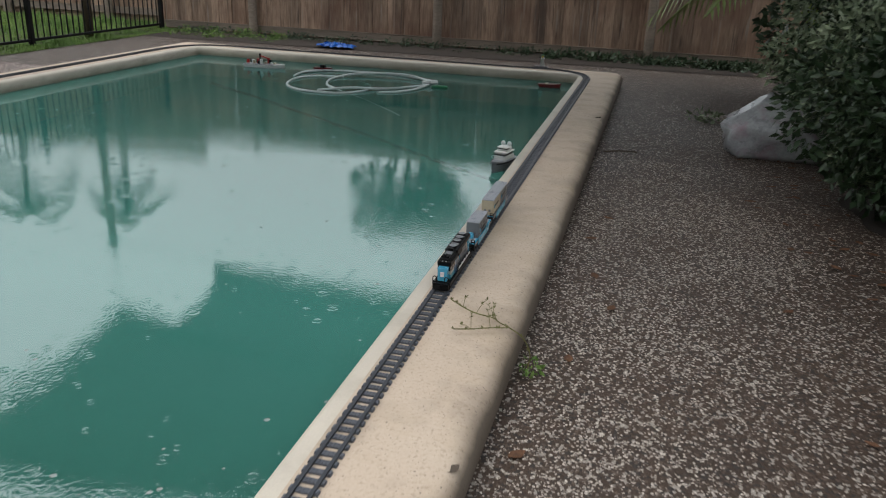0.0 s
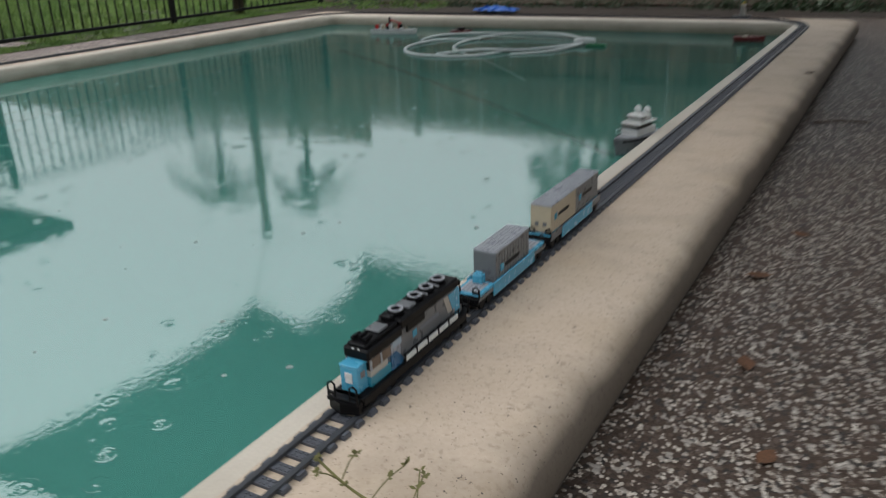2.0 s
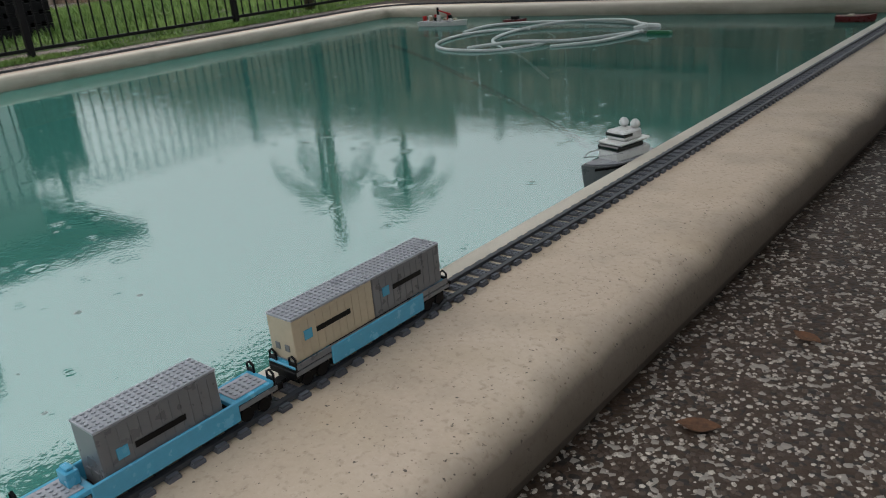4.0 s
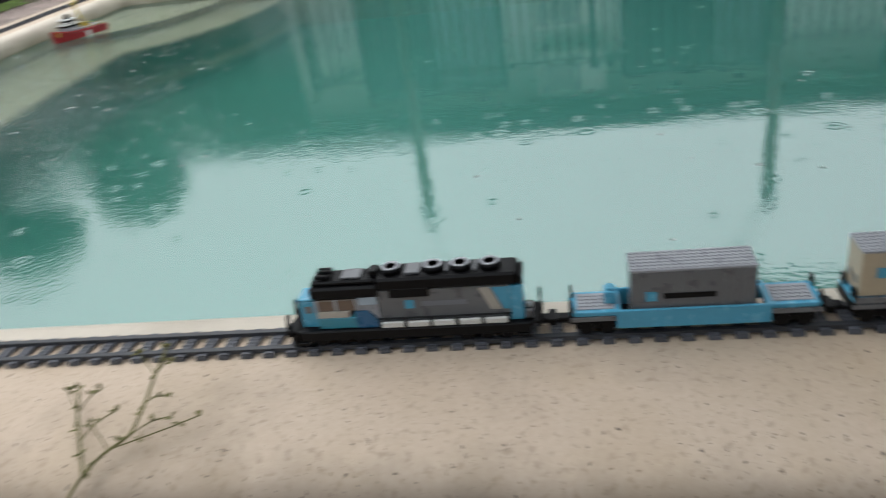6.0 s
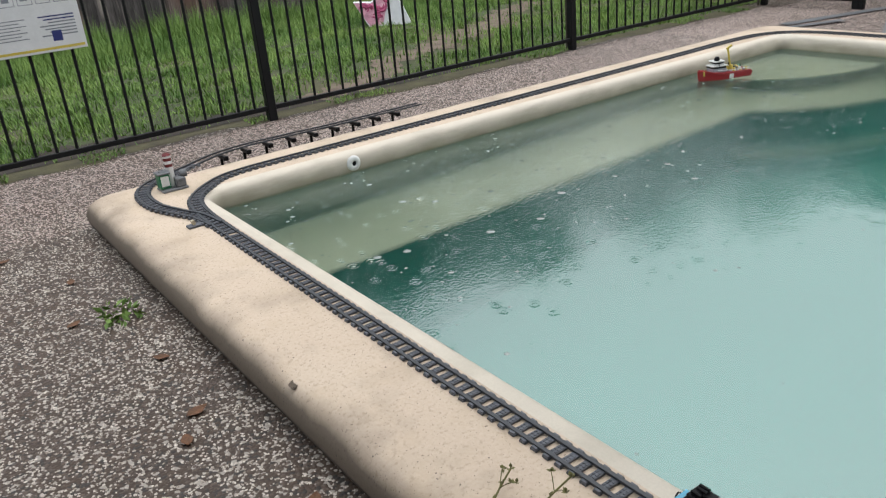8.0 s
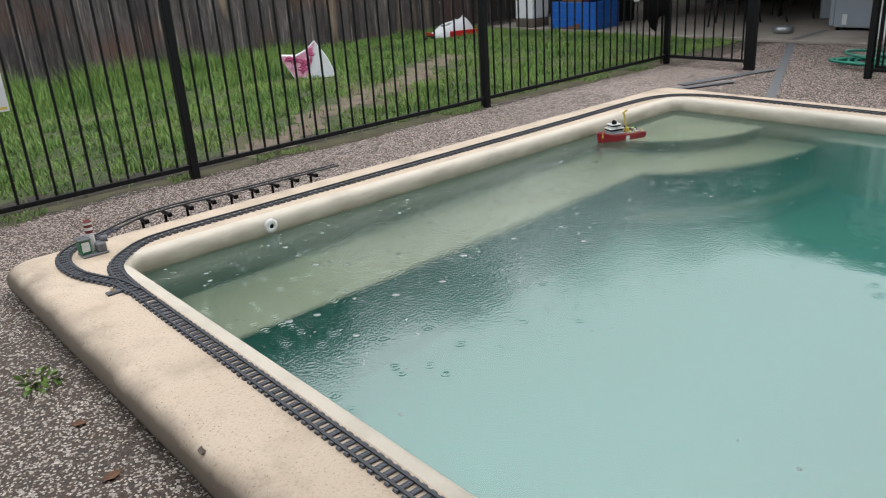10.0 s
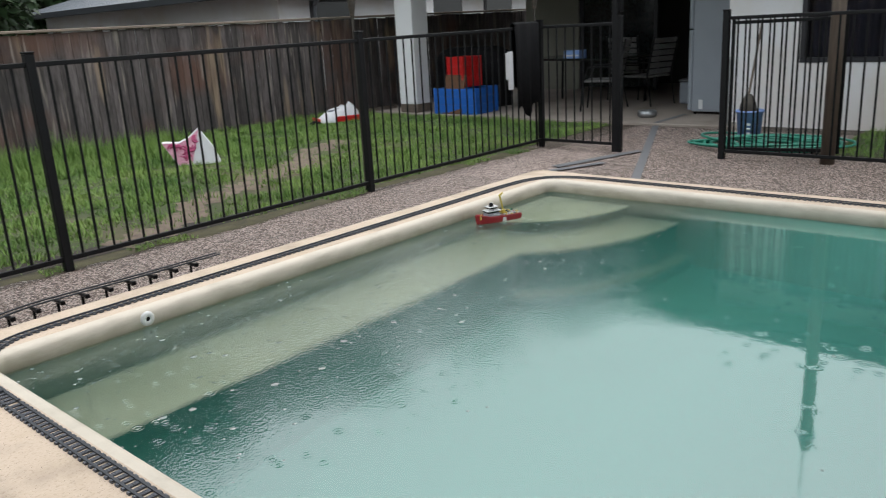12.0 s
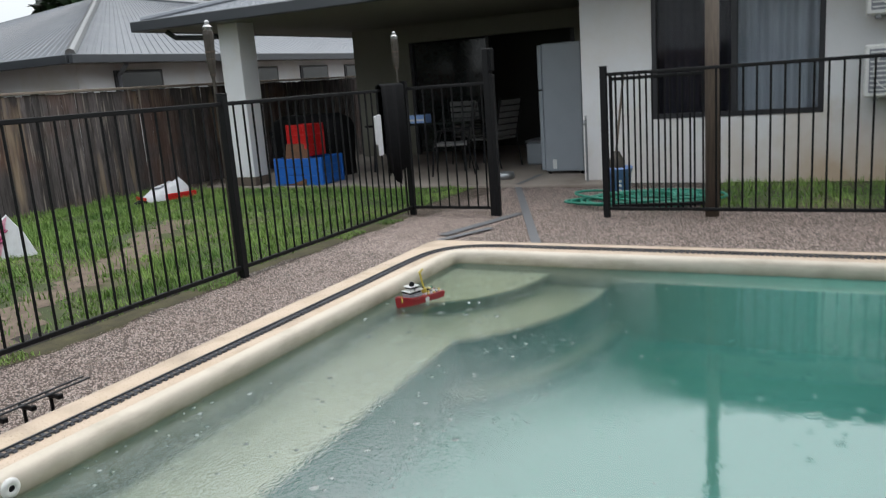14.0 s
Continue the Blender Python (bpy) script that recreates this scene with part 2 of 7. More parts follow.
PAVING = speckled("exposed_aggregate", (0.054, 0.030, 0.018), (0.096, 0.056, 0.034), (0.030, 0.022, 0.018), (0.36, 0.32, 0.28), cell=110, rough=0.66, share=0.2, bump=1.0)
PEBBLE = mat("pebble_stone", (0.12, 0.082, 0.056), 0.3, scale=80.0, grain=300.0, col2=(0.84, 0.76, 0.66), bump=0.1)
PEBBLE_TAN = mat("tan_pebble_stone", (0.25, 0.175, 0.135), 0.55, scale=60.0, grain=300.0, col2=(0.62, 0.51, 0.48), bump=0.1)
PEBBLE_DARK = mat("dark_pebble_stone", (0.050, 0.032, 0.024), 0.5, scale=60.0, grain=300.0, col2=(0.13, 0.088, 0.062), bump=0.1)
SOIL = mat("damp_soil", (0.034, 0.023, 0.016), 0.9, var=0.4, scale=6.0, grain=90.0, bump=1.0, stain=(0.02, 0.017, 0.012))
POOLWALL = mat("pool_wall_plaster", (0.24, 0.215, 0.155), 0.6, var=0.12, scale=5.0, grain=90.0, bump=0.1, stain=(0.20, 0.18, 0.12), stain_scale=2.0, stretch=(1, 1, 3))
# green base colour paints the haze and dimming of the cloudy water
POOLFLOOR = mat("pool_floor_plaster", (0.033, 0.235, 0.195), 0.7, var=0.15, scale=1.5, grain=40.0, bump=0.05)
POOLSTEP = mat("pool_step_plaster", (0.58, 0.56, 0.46), 0.6, var=0.12, scale=2.5, grain=60.0, bump=0.05, stain=(0.62, 0.59, 0.47), stain_scale=1.2)
# same plaster as the steps, greener to paint the murk of deeper water
POOLSTEP_DEEP = mat("murk_tinted_step_plaster", (0.30, 0.34, 0.25), 0.7, var=0.2, scale=2.5, grain=60.0, bump=0.05, stain=(0.20, 0.26, 0.19))
WATERM = water_material()
BLACK = mat("black_powder_coat", (0.006, 0.006, 0.007), 0.55, var=0.25, scale=30, bump=0.03, spec=0.25)
PALING = mat("weathered_paling", (0.18, 0.112, 0.074), 0.85, col2=(0.52, 0.36, 0.26), scale=10.0, grain=55.0, bump=0.5, rnd=0.28, stain=(0.07, 0.05, 0.042), stain_scale=3.0, stretch=(1, 1, 0.12))
PALING_GREY = mat("grey_weathered_paling", (0.040, 0.032, 0.030), 0.9, col2=(0.165, 0.14, 0.138), scale=14.0, grain=70.0, bump=0.5, rnd=0.42, stain=(0.045, 0.04, 0.037), stain_scale=3.0, stretch=(1, 1, 0.12))
for fence_wood in (PALING, PALING_GREY):
    soft_grain(fence_wood, 1.1, (0.17, 0.075, 0.045), 0.50, 0.68, 0.6)
    soft_grain(fence_wood, 26.0, (0.40, 0.34, 0.29), 0.60, 0.72, 0.75, (1, 1, 0.05))
    soft_grain(fence_wood, 40.0, (0.03, 0.024, 0.02), 0.60, 0.72, 0.7, (1, 1, 0.04))
soft_grain(PALING_GREY, 4.0, (0.40, 0.29, 0.19), 0.62, 0.74, 0.75, (1, 1, 0.16))
RAILWOOD = mat("fence_rail_wood", (0.27, 0.215, 0.17), 0.85, var=0.3, scale=5.0, grain=50.0, bump=0.4, stretch=(0.15, 1, 1))
POSTWOOD = mat("timber_post", (0.15, 0.115, 0.09), 0.8, var=0.35, scale=8.0, grain=60.0, bump=0.4, stretch=(1, 1, 0.1))
BUBBLE = mat("rain_bubble", (0.42, 0.47, 0.45), 0.12, var=0.1, scale=60, bump=0.0, coat=0.5)
# underside colour holds mould and the shade below the roll
COPING_FOOT = mat("mould_shade_concrete", (0.065, 0.048, 0.034), 0.8, scale=5.0, grain=110.0, col2=(0.12, 0.092, 0.066), bump=0.3, stain=(0.045, 0.035, 0.027), stain_scale=4.0)
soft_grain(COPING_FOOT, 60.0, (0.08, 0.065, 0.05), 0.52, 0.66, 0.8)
RENDER = mat("painted_render", (0.84, 0.84, 0.85), 0.8, var=0.05, scale=1.2, grain=120.0, bump=0.15, stain=(0.74, 0.68, 0.60), stain_scale=0.9)
def foot_stain_and_shade(m, low, high, y_from, colour, ragged=1.1, scale=1.8):
    """Rising damp and soil splash: a ragged stain along a wall's foot. On the coping it paints mould with shade."""
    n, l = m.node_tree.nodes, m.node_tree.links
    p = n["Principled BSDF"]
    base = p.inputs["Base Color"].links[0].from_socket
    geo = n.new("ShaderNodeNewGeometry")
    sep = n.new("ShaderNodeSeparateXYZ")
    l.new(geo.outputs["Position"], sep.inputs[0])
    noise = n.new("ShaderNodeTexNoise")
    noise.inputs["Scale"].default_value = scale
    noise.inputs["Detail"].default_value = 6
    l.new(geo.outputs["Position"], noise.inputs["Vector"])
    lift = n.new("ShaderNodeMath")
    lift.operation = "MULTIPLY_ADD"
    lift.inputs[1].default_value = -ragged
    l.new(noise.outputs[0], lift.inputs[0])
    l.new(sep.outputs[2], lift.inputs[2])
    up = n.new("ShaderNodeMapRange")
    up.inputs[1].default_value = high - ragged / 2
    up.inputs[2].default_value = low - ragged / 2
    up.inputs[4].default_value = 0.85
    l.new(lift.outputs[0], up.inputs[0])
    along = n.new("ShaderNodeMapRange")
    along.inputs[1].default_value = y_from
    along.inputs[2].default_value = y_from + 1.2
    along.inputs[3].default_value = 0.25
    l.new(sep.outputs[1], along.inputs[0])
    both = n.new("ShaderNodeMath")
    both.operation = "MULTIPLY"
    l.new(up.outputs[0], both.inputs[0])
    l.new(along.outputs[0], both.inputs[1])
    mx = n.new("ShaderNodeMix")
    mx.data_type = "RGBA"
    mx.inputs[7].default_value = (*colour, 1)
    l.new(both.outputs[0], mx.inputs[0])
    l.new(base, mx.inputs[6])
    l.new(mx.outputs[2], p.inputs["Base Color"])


WALLPAINT = mat("stained_wall_render", (0.84, 0.84, 0.85), 0.8, var=0.05, scale=1.2, grain=120.0, bump=0.15, stain=(0.76, 0.71, 0.64), stain_scale=0.9)
foot_stain_and_shade(COPING_LIP, -0.10, -0.03, -100.0, (0.27, 0.235, 0.17), 0.10, 7.0)
# outer roll darkens downwards: mould and shade together in the colour
foot_stain_and_shade(COPING, -0.036, 0.000, -100.0, (0.050, 0.036, 0.026), 0.05, 5.0)
foot_stain_and_shade(WALLPAINT, -0.10, 0.62, 0.9, (0.42, 0.30, 0.19))
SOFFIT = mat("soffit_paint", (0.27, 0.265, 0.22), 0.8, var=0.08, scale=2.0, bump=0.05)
ROOF = mat("roof_sheet", (0.21, 0.225, 0.25), 0.4, metal=0.2, var=0.1, scale=1.5, grain=40, bump=0.05)
FASCIA = mat("dark_fascia", (0.055, 0.06, 0.068), 0.45, var=0.12, scale=4, bump=0.02)
FRAME = mat("dark_window_frame", (0.02, 0.02, 0.025), 0.4, var=0.15, bump=0.02)
CURTAIN = mat("pale_curtain", (0.32, 0.34, 0.38), 0.9, var=0.25, scale=8, grain=60, bump=0.1, stretch=(1, 2.2, 0.1))
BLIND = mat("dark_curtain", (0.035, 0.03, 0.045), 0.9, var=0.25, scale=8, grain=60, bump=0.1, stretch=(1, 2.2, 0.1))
SLAB = mat("patio_concrete", (0.33, 0.28, 0.24), 0.75, var=0.15, scale=2.0, grain=80, bump=0.15, stain=(0.2, 0.16, 0.13))
PANEDRAPE = mat("pale_drape", (0.60, 0.62, 0.68), 0.9, var=0.2, scale=8, grain=60, bump=0.1, stretch=(1, 2.2, 0.1))
GRASS = mat("grass_blade", (0.055, 0.15, 0.025), 0.6, scale=1.6, grain=25, col2=(0.30, 0.43, 0.11), bump=0.0, spec=0.3)
TURF = mat("turf_soil", (0.036, 0.045, 0.016), 0.95, scale=2.5, grain=70, col2=(0.062, 0.085, 0.022), bump=0.8, stain=(0.16, 0.11, 0.065), stain_scale=0.8)
DIRT = mat("worn_dirt", (0.085, 0.055, 0.037), 0.95, col2=(0.24, 0.185, 0.14), scale=9, grain=90, bump=0.8)
LEAF = mat("dark_leaf", (0.018, 0.038, 0.016), 0.45, scale=9, grain=60, col2=(0.045, 0.09, 0.03), bump=0.0, spec=0.5)
LEAFPALE = mat("variegated_leaf", (0.09, 0.14, 0.06), 0.5, scale=12, grain=60, col2=(0.38, 0.44, 0.28), bump=0.0)
PALMLEAF = mat("palm_leaf", (0.15, 0.25, 0.04), 0.5, scale=6, grain=40, col2=(0.32, 0.42, 0.09), bump=0.0)
BARK = mat("bark", (0.10, 0.075, 0.055), 0.9, var=0.35, scale=12, grain=60, bump=0.6, stretch=(1, 1, 0.3))
SAIL = mat("shade_cloth", (0.055, 0.075, 0.07), 0.9, var=0.12, scale=3, grain=200, bump=0.1)


def open_weave(m, share):
    """Lets part of the light through the holes of a knitted cloth."""
    n, l = m.node_tree.nodes, m.node_tree.links
    t = n.new("ShaderNodeBsdfTransparent")
    mx = n.new("ShaderNodeMixShader")
    mx.inputs[0].default_value = share
    l.new(n["Principled BSDF"].outputs[0], mx.inputs[1])
    l.new(t.outputs[0], mx.inputs[2])
    l.new(mx.outputs[0], n["Material Output"].inputs[0])


open_weave(SAIL, 0.14)
open_weave(BUBBLE, 0.38)
STEEL = mat("galvanised_steel", (0.35, 0.36, 0.37), 0.4, metal=0.8, var=0.1, scale=20, bump=0.02)
RAIL = mat("dark_grey_plastic", (0.040, 0.044, 0.053), 0.5, var=0.12, scale=40, bump=0.02)
SLEEPER = mat("grey_plastic", (0.105, 0.111, 0.131), 0.5, var=0.1, scale=40, bump=0.02, rnd=0.12)
PBLACK = mat("black_plastic", (0.005, 0.005, 0.006), 0.45, var=0.2, scale=60, bump=0.0, spec=0.15)
PBLUE = mat("light_blue_plastic", (0.085, 0.40, 0.60), 0.25, var=0.06, scale=60, bump=0.0)
PGREY = mat("dark_bluish_grey_plastic", (0.16, 0.165, 0.175), 0.3, var=0.06, scale=60, bump=0.0)
PLIGHT = mat("light_grey_plastic", (0.36, 0.37, 0.40), 0.3, var=0.05, scale=60, bump=0.0)
PWHITE = mat("white_plastic", (0.78, 0.78, 0.76), 0.3, var=0.05, scale=60, bump=0.0)
PCREAM = mat("tan_plastic", (0.55, 0.46, 0.33), 0.35, var=0.05, scale=60, bump=0.0)
PTEAL = mat("teal_plastic", (0.03, 0.26, 0.36), 0.3, var=0.06, scale=60, bump=0.0)
PMIDBLUE = mat("medium_blue_plastic", (0.02, 0.13, 0.28), 0.3, var=0.06, scale=60, bump=0.0)
PTANPALE = mat("pale_tan_plastic", (0.50, 0.46, 0.40), 0.35, var=0.05, scale=60, bump=0.0)
PBRONZE = mat("bronze_glazing", (0.16, 0.11, 0.08), 0.15, var=0.1, scale=60, bump=0.0)
PPALEGLASS = mat("pale_blue_glazing", (0.42, 0.52, 0.62), 0.2, var=0.05, scale=60, bump=0.0)
PRED = mat("red_plastic", (0.55, 0.015, 0.015), 0.3, var=0.08, scale=60, bump=0.0)
PGREEN = mat("green_plastic", (0.03, 0.20, 0.09), 0.35, var=0.1, scale=60, bump=0.0)
PMAROON = mat("maroon_plastic", (0.16, 0.014, 0.016), 0.3, var=0.08, scale=60, bump=0.0)
PREDDARK = mat("dark_red_plastic", (0.36, 0.012, 0.02), 0.35, var=0.1, scale=60, bump=0.0)
PBUCKET = mat("mid_blue_plastic", (0.26, 0.40, 0.80), 0.45, var=0.1, scale=20, bump=0.0)
MOSS = mat("dark_moss", (0.045, 0.036, 0.018), 0.95, col2=(0.12, 0.11, 0.05), scale=12, grain=140, bump=0.6)
PYELLOW = mat("yellow_plastic", (0.65, 0.50, 0.08), 0.35, var=0.08, scale=60, bump=0.0)
PBLUE_DEEP = mat("blue_plastic", (0.015, 0.13, 0.52), 0.35, var=0.12, scale=30, bump=0.0)
PPALEBLUE = mat("pale_blue_plastic", (0.26, 0.42, 0.80), 0.4, var=0.1, scale=30, bump=0.0)
HOSEW = mat("white_corrugated_hose", (0.74, 0.78, 0.76), 0.4, var=0.06, scale=30, bump=0.0)
HOSEG = mat("green_garden_hose", (0.03, 0.26, 0.18), 0.4, var=0.15, scale=30, bump=0.0)
FILM = mat("clear_plastic_bag", (0.46, 0.47, 0.48), 0.3, var=0.25, scale=14, grain=60, bump=0.4, stain=(0.45, 0.25, 0.30), stain_scale=6.0, coat=0.4)
PAPERW = mat("white_print", (0.72, 0.72, 0.72), 0.5, var=0.05, scale=20, bump=0.02)
INKBLUE = mat("dark_blue_ink", (0.02, 0.03, 0.16), 0.5, var=0.05, bump=0.0)
INKGREY = mat("grey_ink", (0.22, 0.23, 0.26), 0.5, var=0.05, bump=0.0)
PALEPINK = mat("pale_pink_print", (0.66, 0.30, 0.40), 0.6, var=0.5, scale=14, bump=0.1, stain=(0.78, 0.62, 0.64), stain_scale=14)
HOSEDARK = mat("dark_green_rubber", (0.004, 0.010, 0.009), 0.7, var=0.3, scale=20, bump=0.1, spec=0.2)
INKPINK = mat("pink_print", (0.46, 0.06, 0.17), 0.5, var=0.35, scale=25, bump=0.0)
FRIDGEM = mat("fridge_enamel", (0.30, 0.33, 0.37), 0.4, var=0.05, scale=5, bump=0.02)
CLOTH = mat("black_cloth", (0.012, 0.012, 0.013), 0.95, var=0.3, scale=20, bump=0.3, spec=0.1)
CLOTHW = mat("white_cloth", (0.70, 0.70, 0.72), 0.95, var=0.1, scale=20, bump=0.3)
WICKER = mat("woven_seat", (0.16, 0.158, 0.155), 0.8, var=0.4, scale=40, grain=200, bump=0.4)
BAMBOO = mat("bamboo", (0.05, 0.04, 0.03), 0.6, var=0.3, scale=30, bump=0.2)
TAPE = mat("grey_painted_strip", (0.15, 0.155, 0.165), 0.6, var=0.15, scale=12, grain=90, bump=0.1)
DRYLEAF = mat("dry_leaf", (0.14, 0.062, 0.028), 0.8, var=0.4, scale=40, bump=0.2)
STEM = mat("weed_stem", (0.16, 0.15, 0.05), 0.8, var=0.3, scale=60, bump=0.0)
CHROME = mat("brushed_metal", (0.5, 0.5, 0.5), 0.3, metal=0.9, var=0.1, bump=0.02)
BACKDOOR = mat("unlit_room_dark", (0.05, 0.047, 0.044), 0.8, var=0.12, scale=2, bump=0.05)
TIN = mat("tinted_pane", (0.015, 0.02, 0.02), 0.08, var=0.1, bump=0.0)


# ---- mesh helpers ----
class Shape:
    """Collects vertices and faces of one mesh."""

    def __init__(self, m=None):
        self.v, self.f, self.m = [], [], m

    def put(self, verts, faces, m=None):
        k = len(self.v)
        mm = m if m is not None else self.m
        if mm is not None:
            verts = [tuple(mm @ Vector(p)) for p in verts]
        self.v += verts
        self.f += [tuple(i + k for i in q) for q in faces]
        return self

    def box(self, x0, x1, y0, y1, z0, z1, b=0.0, m=None):
        if not b:
            vs = [(x, y, z) for x in (x0, x1) for y in (y0, y1) for z in (z0, z1)]
            return self.put(vs, [(0, 1, 3, 2), (4, 6, 7, 5), (0, 4, 5, 1), (2, 3, 7, 6), (0, 2, 6, 4), (1, 5, 7, 3)], m)
        vs, idx = [], {}
        X, Y, Z = (x0, x1), (y0, y1), (z0, z1)
        for i in (0, 1):
            for j in (0, 1):
                for k in (0, 1):
                    sx, sy, sz = (1, -1)[i], (1, -1)[j], (1, -1)[k]
                    for a in range(3):
                        idx[i, j, k, a] = len(vs)
                        vs.append((X[i] + (0 if a == 0 else b * sx), Y[j] + (0 if a == 1 else b * sy), Z[k] + (0 if a == 2 else b * sz)))
        fs = []
        for a in range(3):
            for s in (0, 1):
                loop = []
                for p, q in ((0, 0), (0, 1), (1, 1), (1, 0)):
                    c = [0, 0, 0]
                    c[a], c[(a + 1) % 3], c[(a + 2) % 3] = s, p, q
                    loop.append(idx[(*c, a)])
                fs.append(tuple(loop if s == 0 else loop[::-1]))
        for a in range(3):
            u, w = (a + 1) % 3, (a + 2) % 3
            for p in (0, 1):
                for q in (0, 1):
                    c0, c1 = [0, 0, 0], [0, 0, 0]
                    c0[u], c0[w], c1[u], c1[w] = p, q, p, q
                    c0[a], c1[a] = 0, 1
                    loop = [idx[(*c0, u)], idx[(*c1, u)], idx[(*c1, w)], idx[(*c0, w)]]
                    fs.append(tuple(loop if (p + q) % 2 == 0 else loop[::-1]))
        for i in (0, 1):
            for j in (0, 1):
                for k in (0, 1):
                    loop = [idx[i, j, k, a] for a in range(3)]
                    fs.append(tuple(loop if (i + j + k) % 2 else loop[::-1]))
        return self.put(vs, fs, m)

    def cyl(self, p0, p1, r0, r1=None, seg=10, caps=True, m=None):
        r1 = r0 if r1 is None else r1
        a, c = Vector(p0), Vector(p1)
        d = (c - a).normalized()
        u = d.orthogonal().normalized()
        w = d.cross(u)
        vs = []
        for p, r in ((a, r0), (c, r1)):
            for i in range(seg):
                t = 2 * math.pi * i / seg
                vs.append(tuple(p + (u * math.cos(t) + w * math.sin(t)) * r))
        fs = [(i, (i + 1) % seg, seg + (i + 1) % seg, seg + i) for i in range(seg)]
        if caps:
            fs += [tuple(range(seg))[::-1], tuple(range(seg, 2 * seg))]
        return self.put(vs, fs, m)

    def tube(self, pts, r, seg=8, m=None, closed=False, up=(0, 0, 1)):
        P = [Vector(p) for p in pts]
        n = len(P)
        vs = []
        rr = r if isinstance(r, (list, tuple)) else [r] * n
        for i, p in enumerate(P):
            d = (P[(i + 1) % n] - P[i - 1]) if closed else (P[min(i + 1, n - 1)] - P[max(i - 1, 0)])
            d.normalize()
            u = d.cross(Vector(up))
            if u.length < 1e-4:
                u = d.orthogonal()
            u.normalize()
            w = u.cross(d)
            for k in range(seg):
                t = 2 * math.pi * k / seg
                vs.append(tuple(p + (u * math.cos(t) + w * math.sin(t)) * rr[i]))
        fs = []
        for i in range(n if closed else n - 1):
            a, b = i * seg, ((i + 1) % n) * seg
            for k in range(seg):
                fs.append((a + k, a + (k + 1) % seg, b + (k + 1) % seg, b + k))
        if not closed:
            fs += [tuple(range(seg))[::-1], tuple(range((n - 1) * seg, n * seg))]
        return self.put(vs, fs, m)

    def lathe(self, prof, seg=16, at=(0, 0, 0), m=None):
        """Turns a profile of (radius, height) round the upright axis at a place."""
        vs = []
        for r, z in prof:
            for k in range(seg):
                t = 2 * math.pi * k / seg
                vs.append((at[0] + r * math.cos(t), at[1] + r * math.sin(t), at[2] + z))
        fs = []
        for i in range(len(prof) - 1):
            for k in range(seg):
                fs.append((i * seg + k, i * seg + (k + 1) % seg, (i + 1) * seg + (k + 1) % seg, (i + 1) * seg + k))
        fs += [tuple(range(seg))[::-1], tuple(range((len(prof) - 1) * seg, len(prof) * seg))]
        return self.put(vs, fs, m)

    def prism(self, poly, z0, z1, m=None):
        """An upright slab over a flat outline."""
        n = len(poly)
        vs = [(x, y, z0) for x, y in poly] + [(x, y, z1) for x, y in poly]
        fs = [(i, (i + 1) % n, n + (i + 1) % n, n + i) for i in range(n)] + [tuple(range(n))[::-1], tuple(range(n, 2 * n))]
        return self.put(vs, fs, m)

    def mesh(self, name, material, smooth=False):
        me = bpy.data.meshes.new(name)
        me.from_pydata(self.v, [], self.f)
        me.materials.append(material)
        if smooth:
            me.polygons.foreach_set("use_smooth", [True] * len(me.polygons))
        me.update()
        return me


def part(name, shape, material, parent=None, label="", smooth=False):
    """Links a shape as one mesh object, under a thing or a part if given."""
    ob = new(name, shape if isinstance(shape, bpy.types.Mesh) else shape.mesh(name, material, smooth))
    if parent is not None:
        ob.parent = parent
    if label:
        tagged(ob, label)
    return ob


def thing(name, label, category, at=(0, 0, 0), group="", kind=""):
    """An empty at a thing's base, which parents its parts."""
    ob = new(name)
    ob.empty_display_size = 0.05
    ob.location = at
    return tagged(ob, label, category, group, kind)


def single(name, shape, material, label, category, kind="", group="", smooth=False):
    return tagged(part(name, shape, material, None, "", smooth), label, category, group, kind)


def piece(name, me, parent, m):
    """One of many alike pieces on a shared mesh."""
    ob = new(name, me)
    ob.parent = parent
    ob.matrix_basis = m
    return ob


def bulk(name, verts, faces, material, parent=None, label="", category="", smooth=False):
    """Uncountable small stuff in one mesh, from arrays."""
    me = bpy.data.meshes.new(name)
    me.vertices.add(len(verts))
    me.vertices.foreach_set("co", np.asarray(verts, dtype=np.float32).ravel())
    faces = np.asarray(faces, dtype=np.int32)
    k = faces.shape[1]
    me.loops.add(faces.size)
    me.loops.foreach_set("vertex_index", faces.ravel())
    me.polygons.add(len(faces))
    me.polygons.foreach_set("loop_start", np.arange(0, faces.size, k, dtype=np.int32))
    me.polygons.foreach_set("loop_total", np.full(len(faces), k, dtype=np.int32))
    if smooth:
        me.polygons.foreach_set("use_smooth", np.ones(len(faces), dtype=bool))
    me.update(calc_edges=True)
    me.materials.append(material)
    ob = new(name, me)
    if parent is not None:
        ob.parent = parent
    return tagged(ob, label, category, "", "stuff")


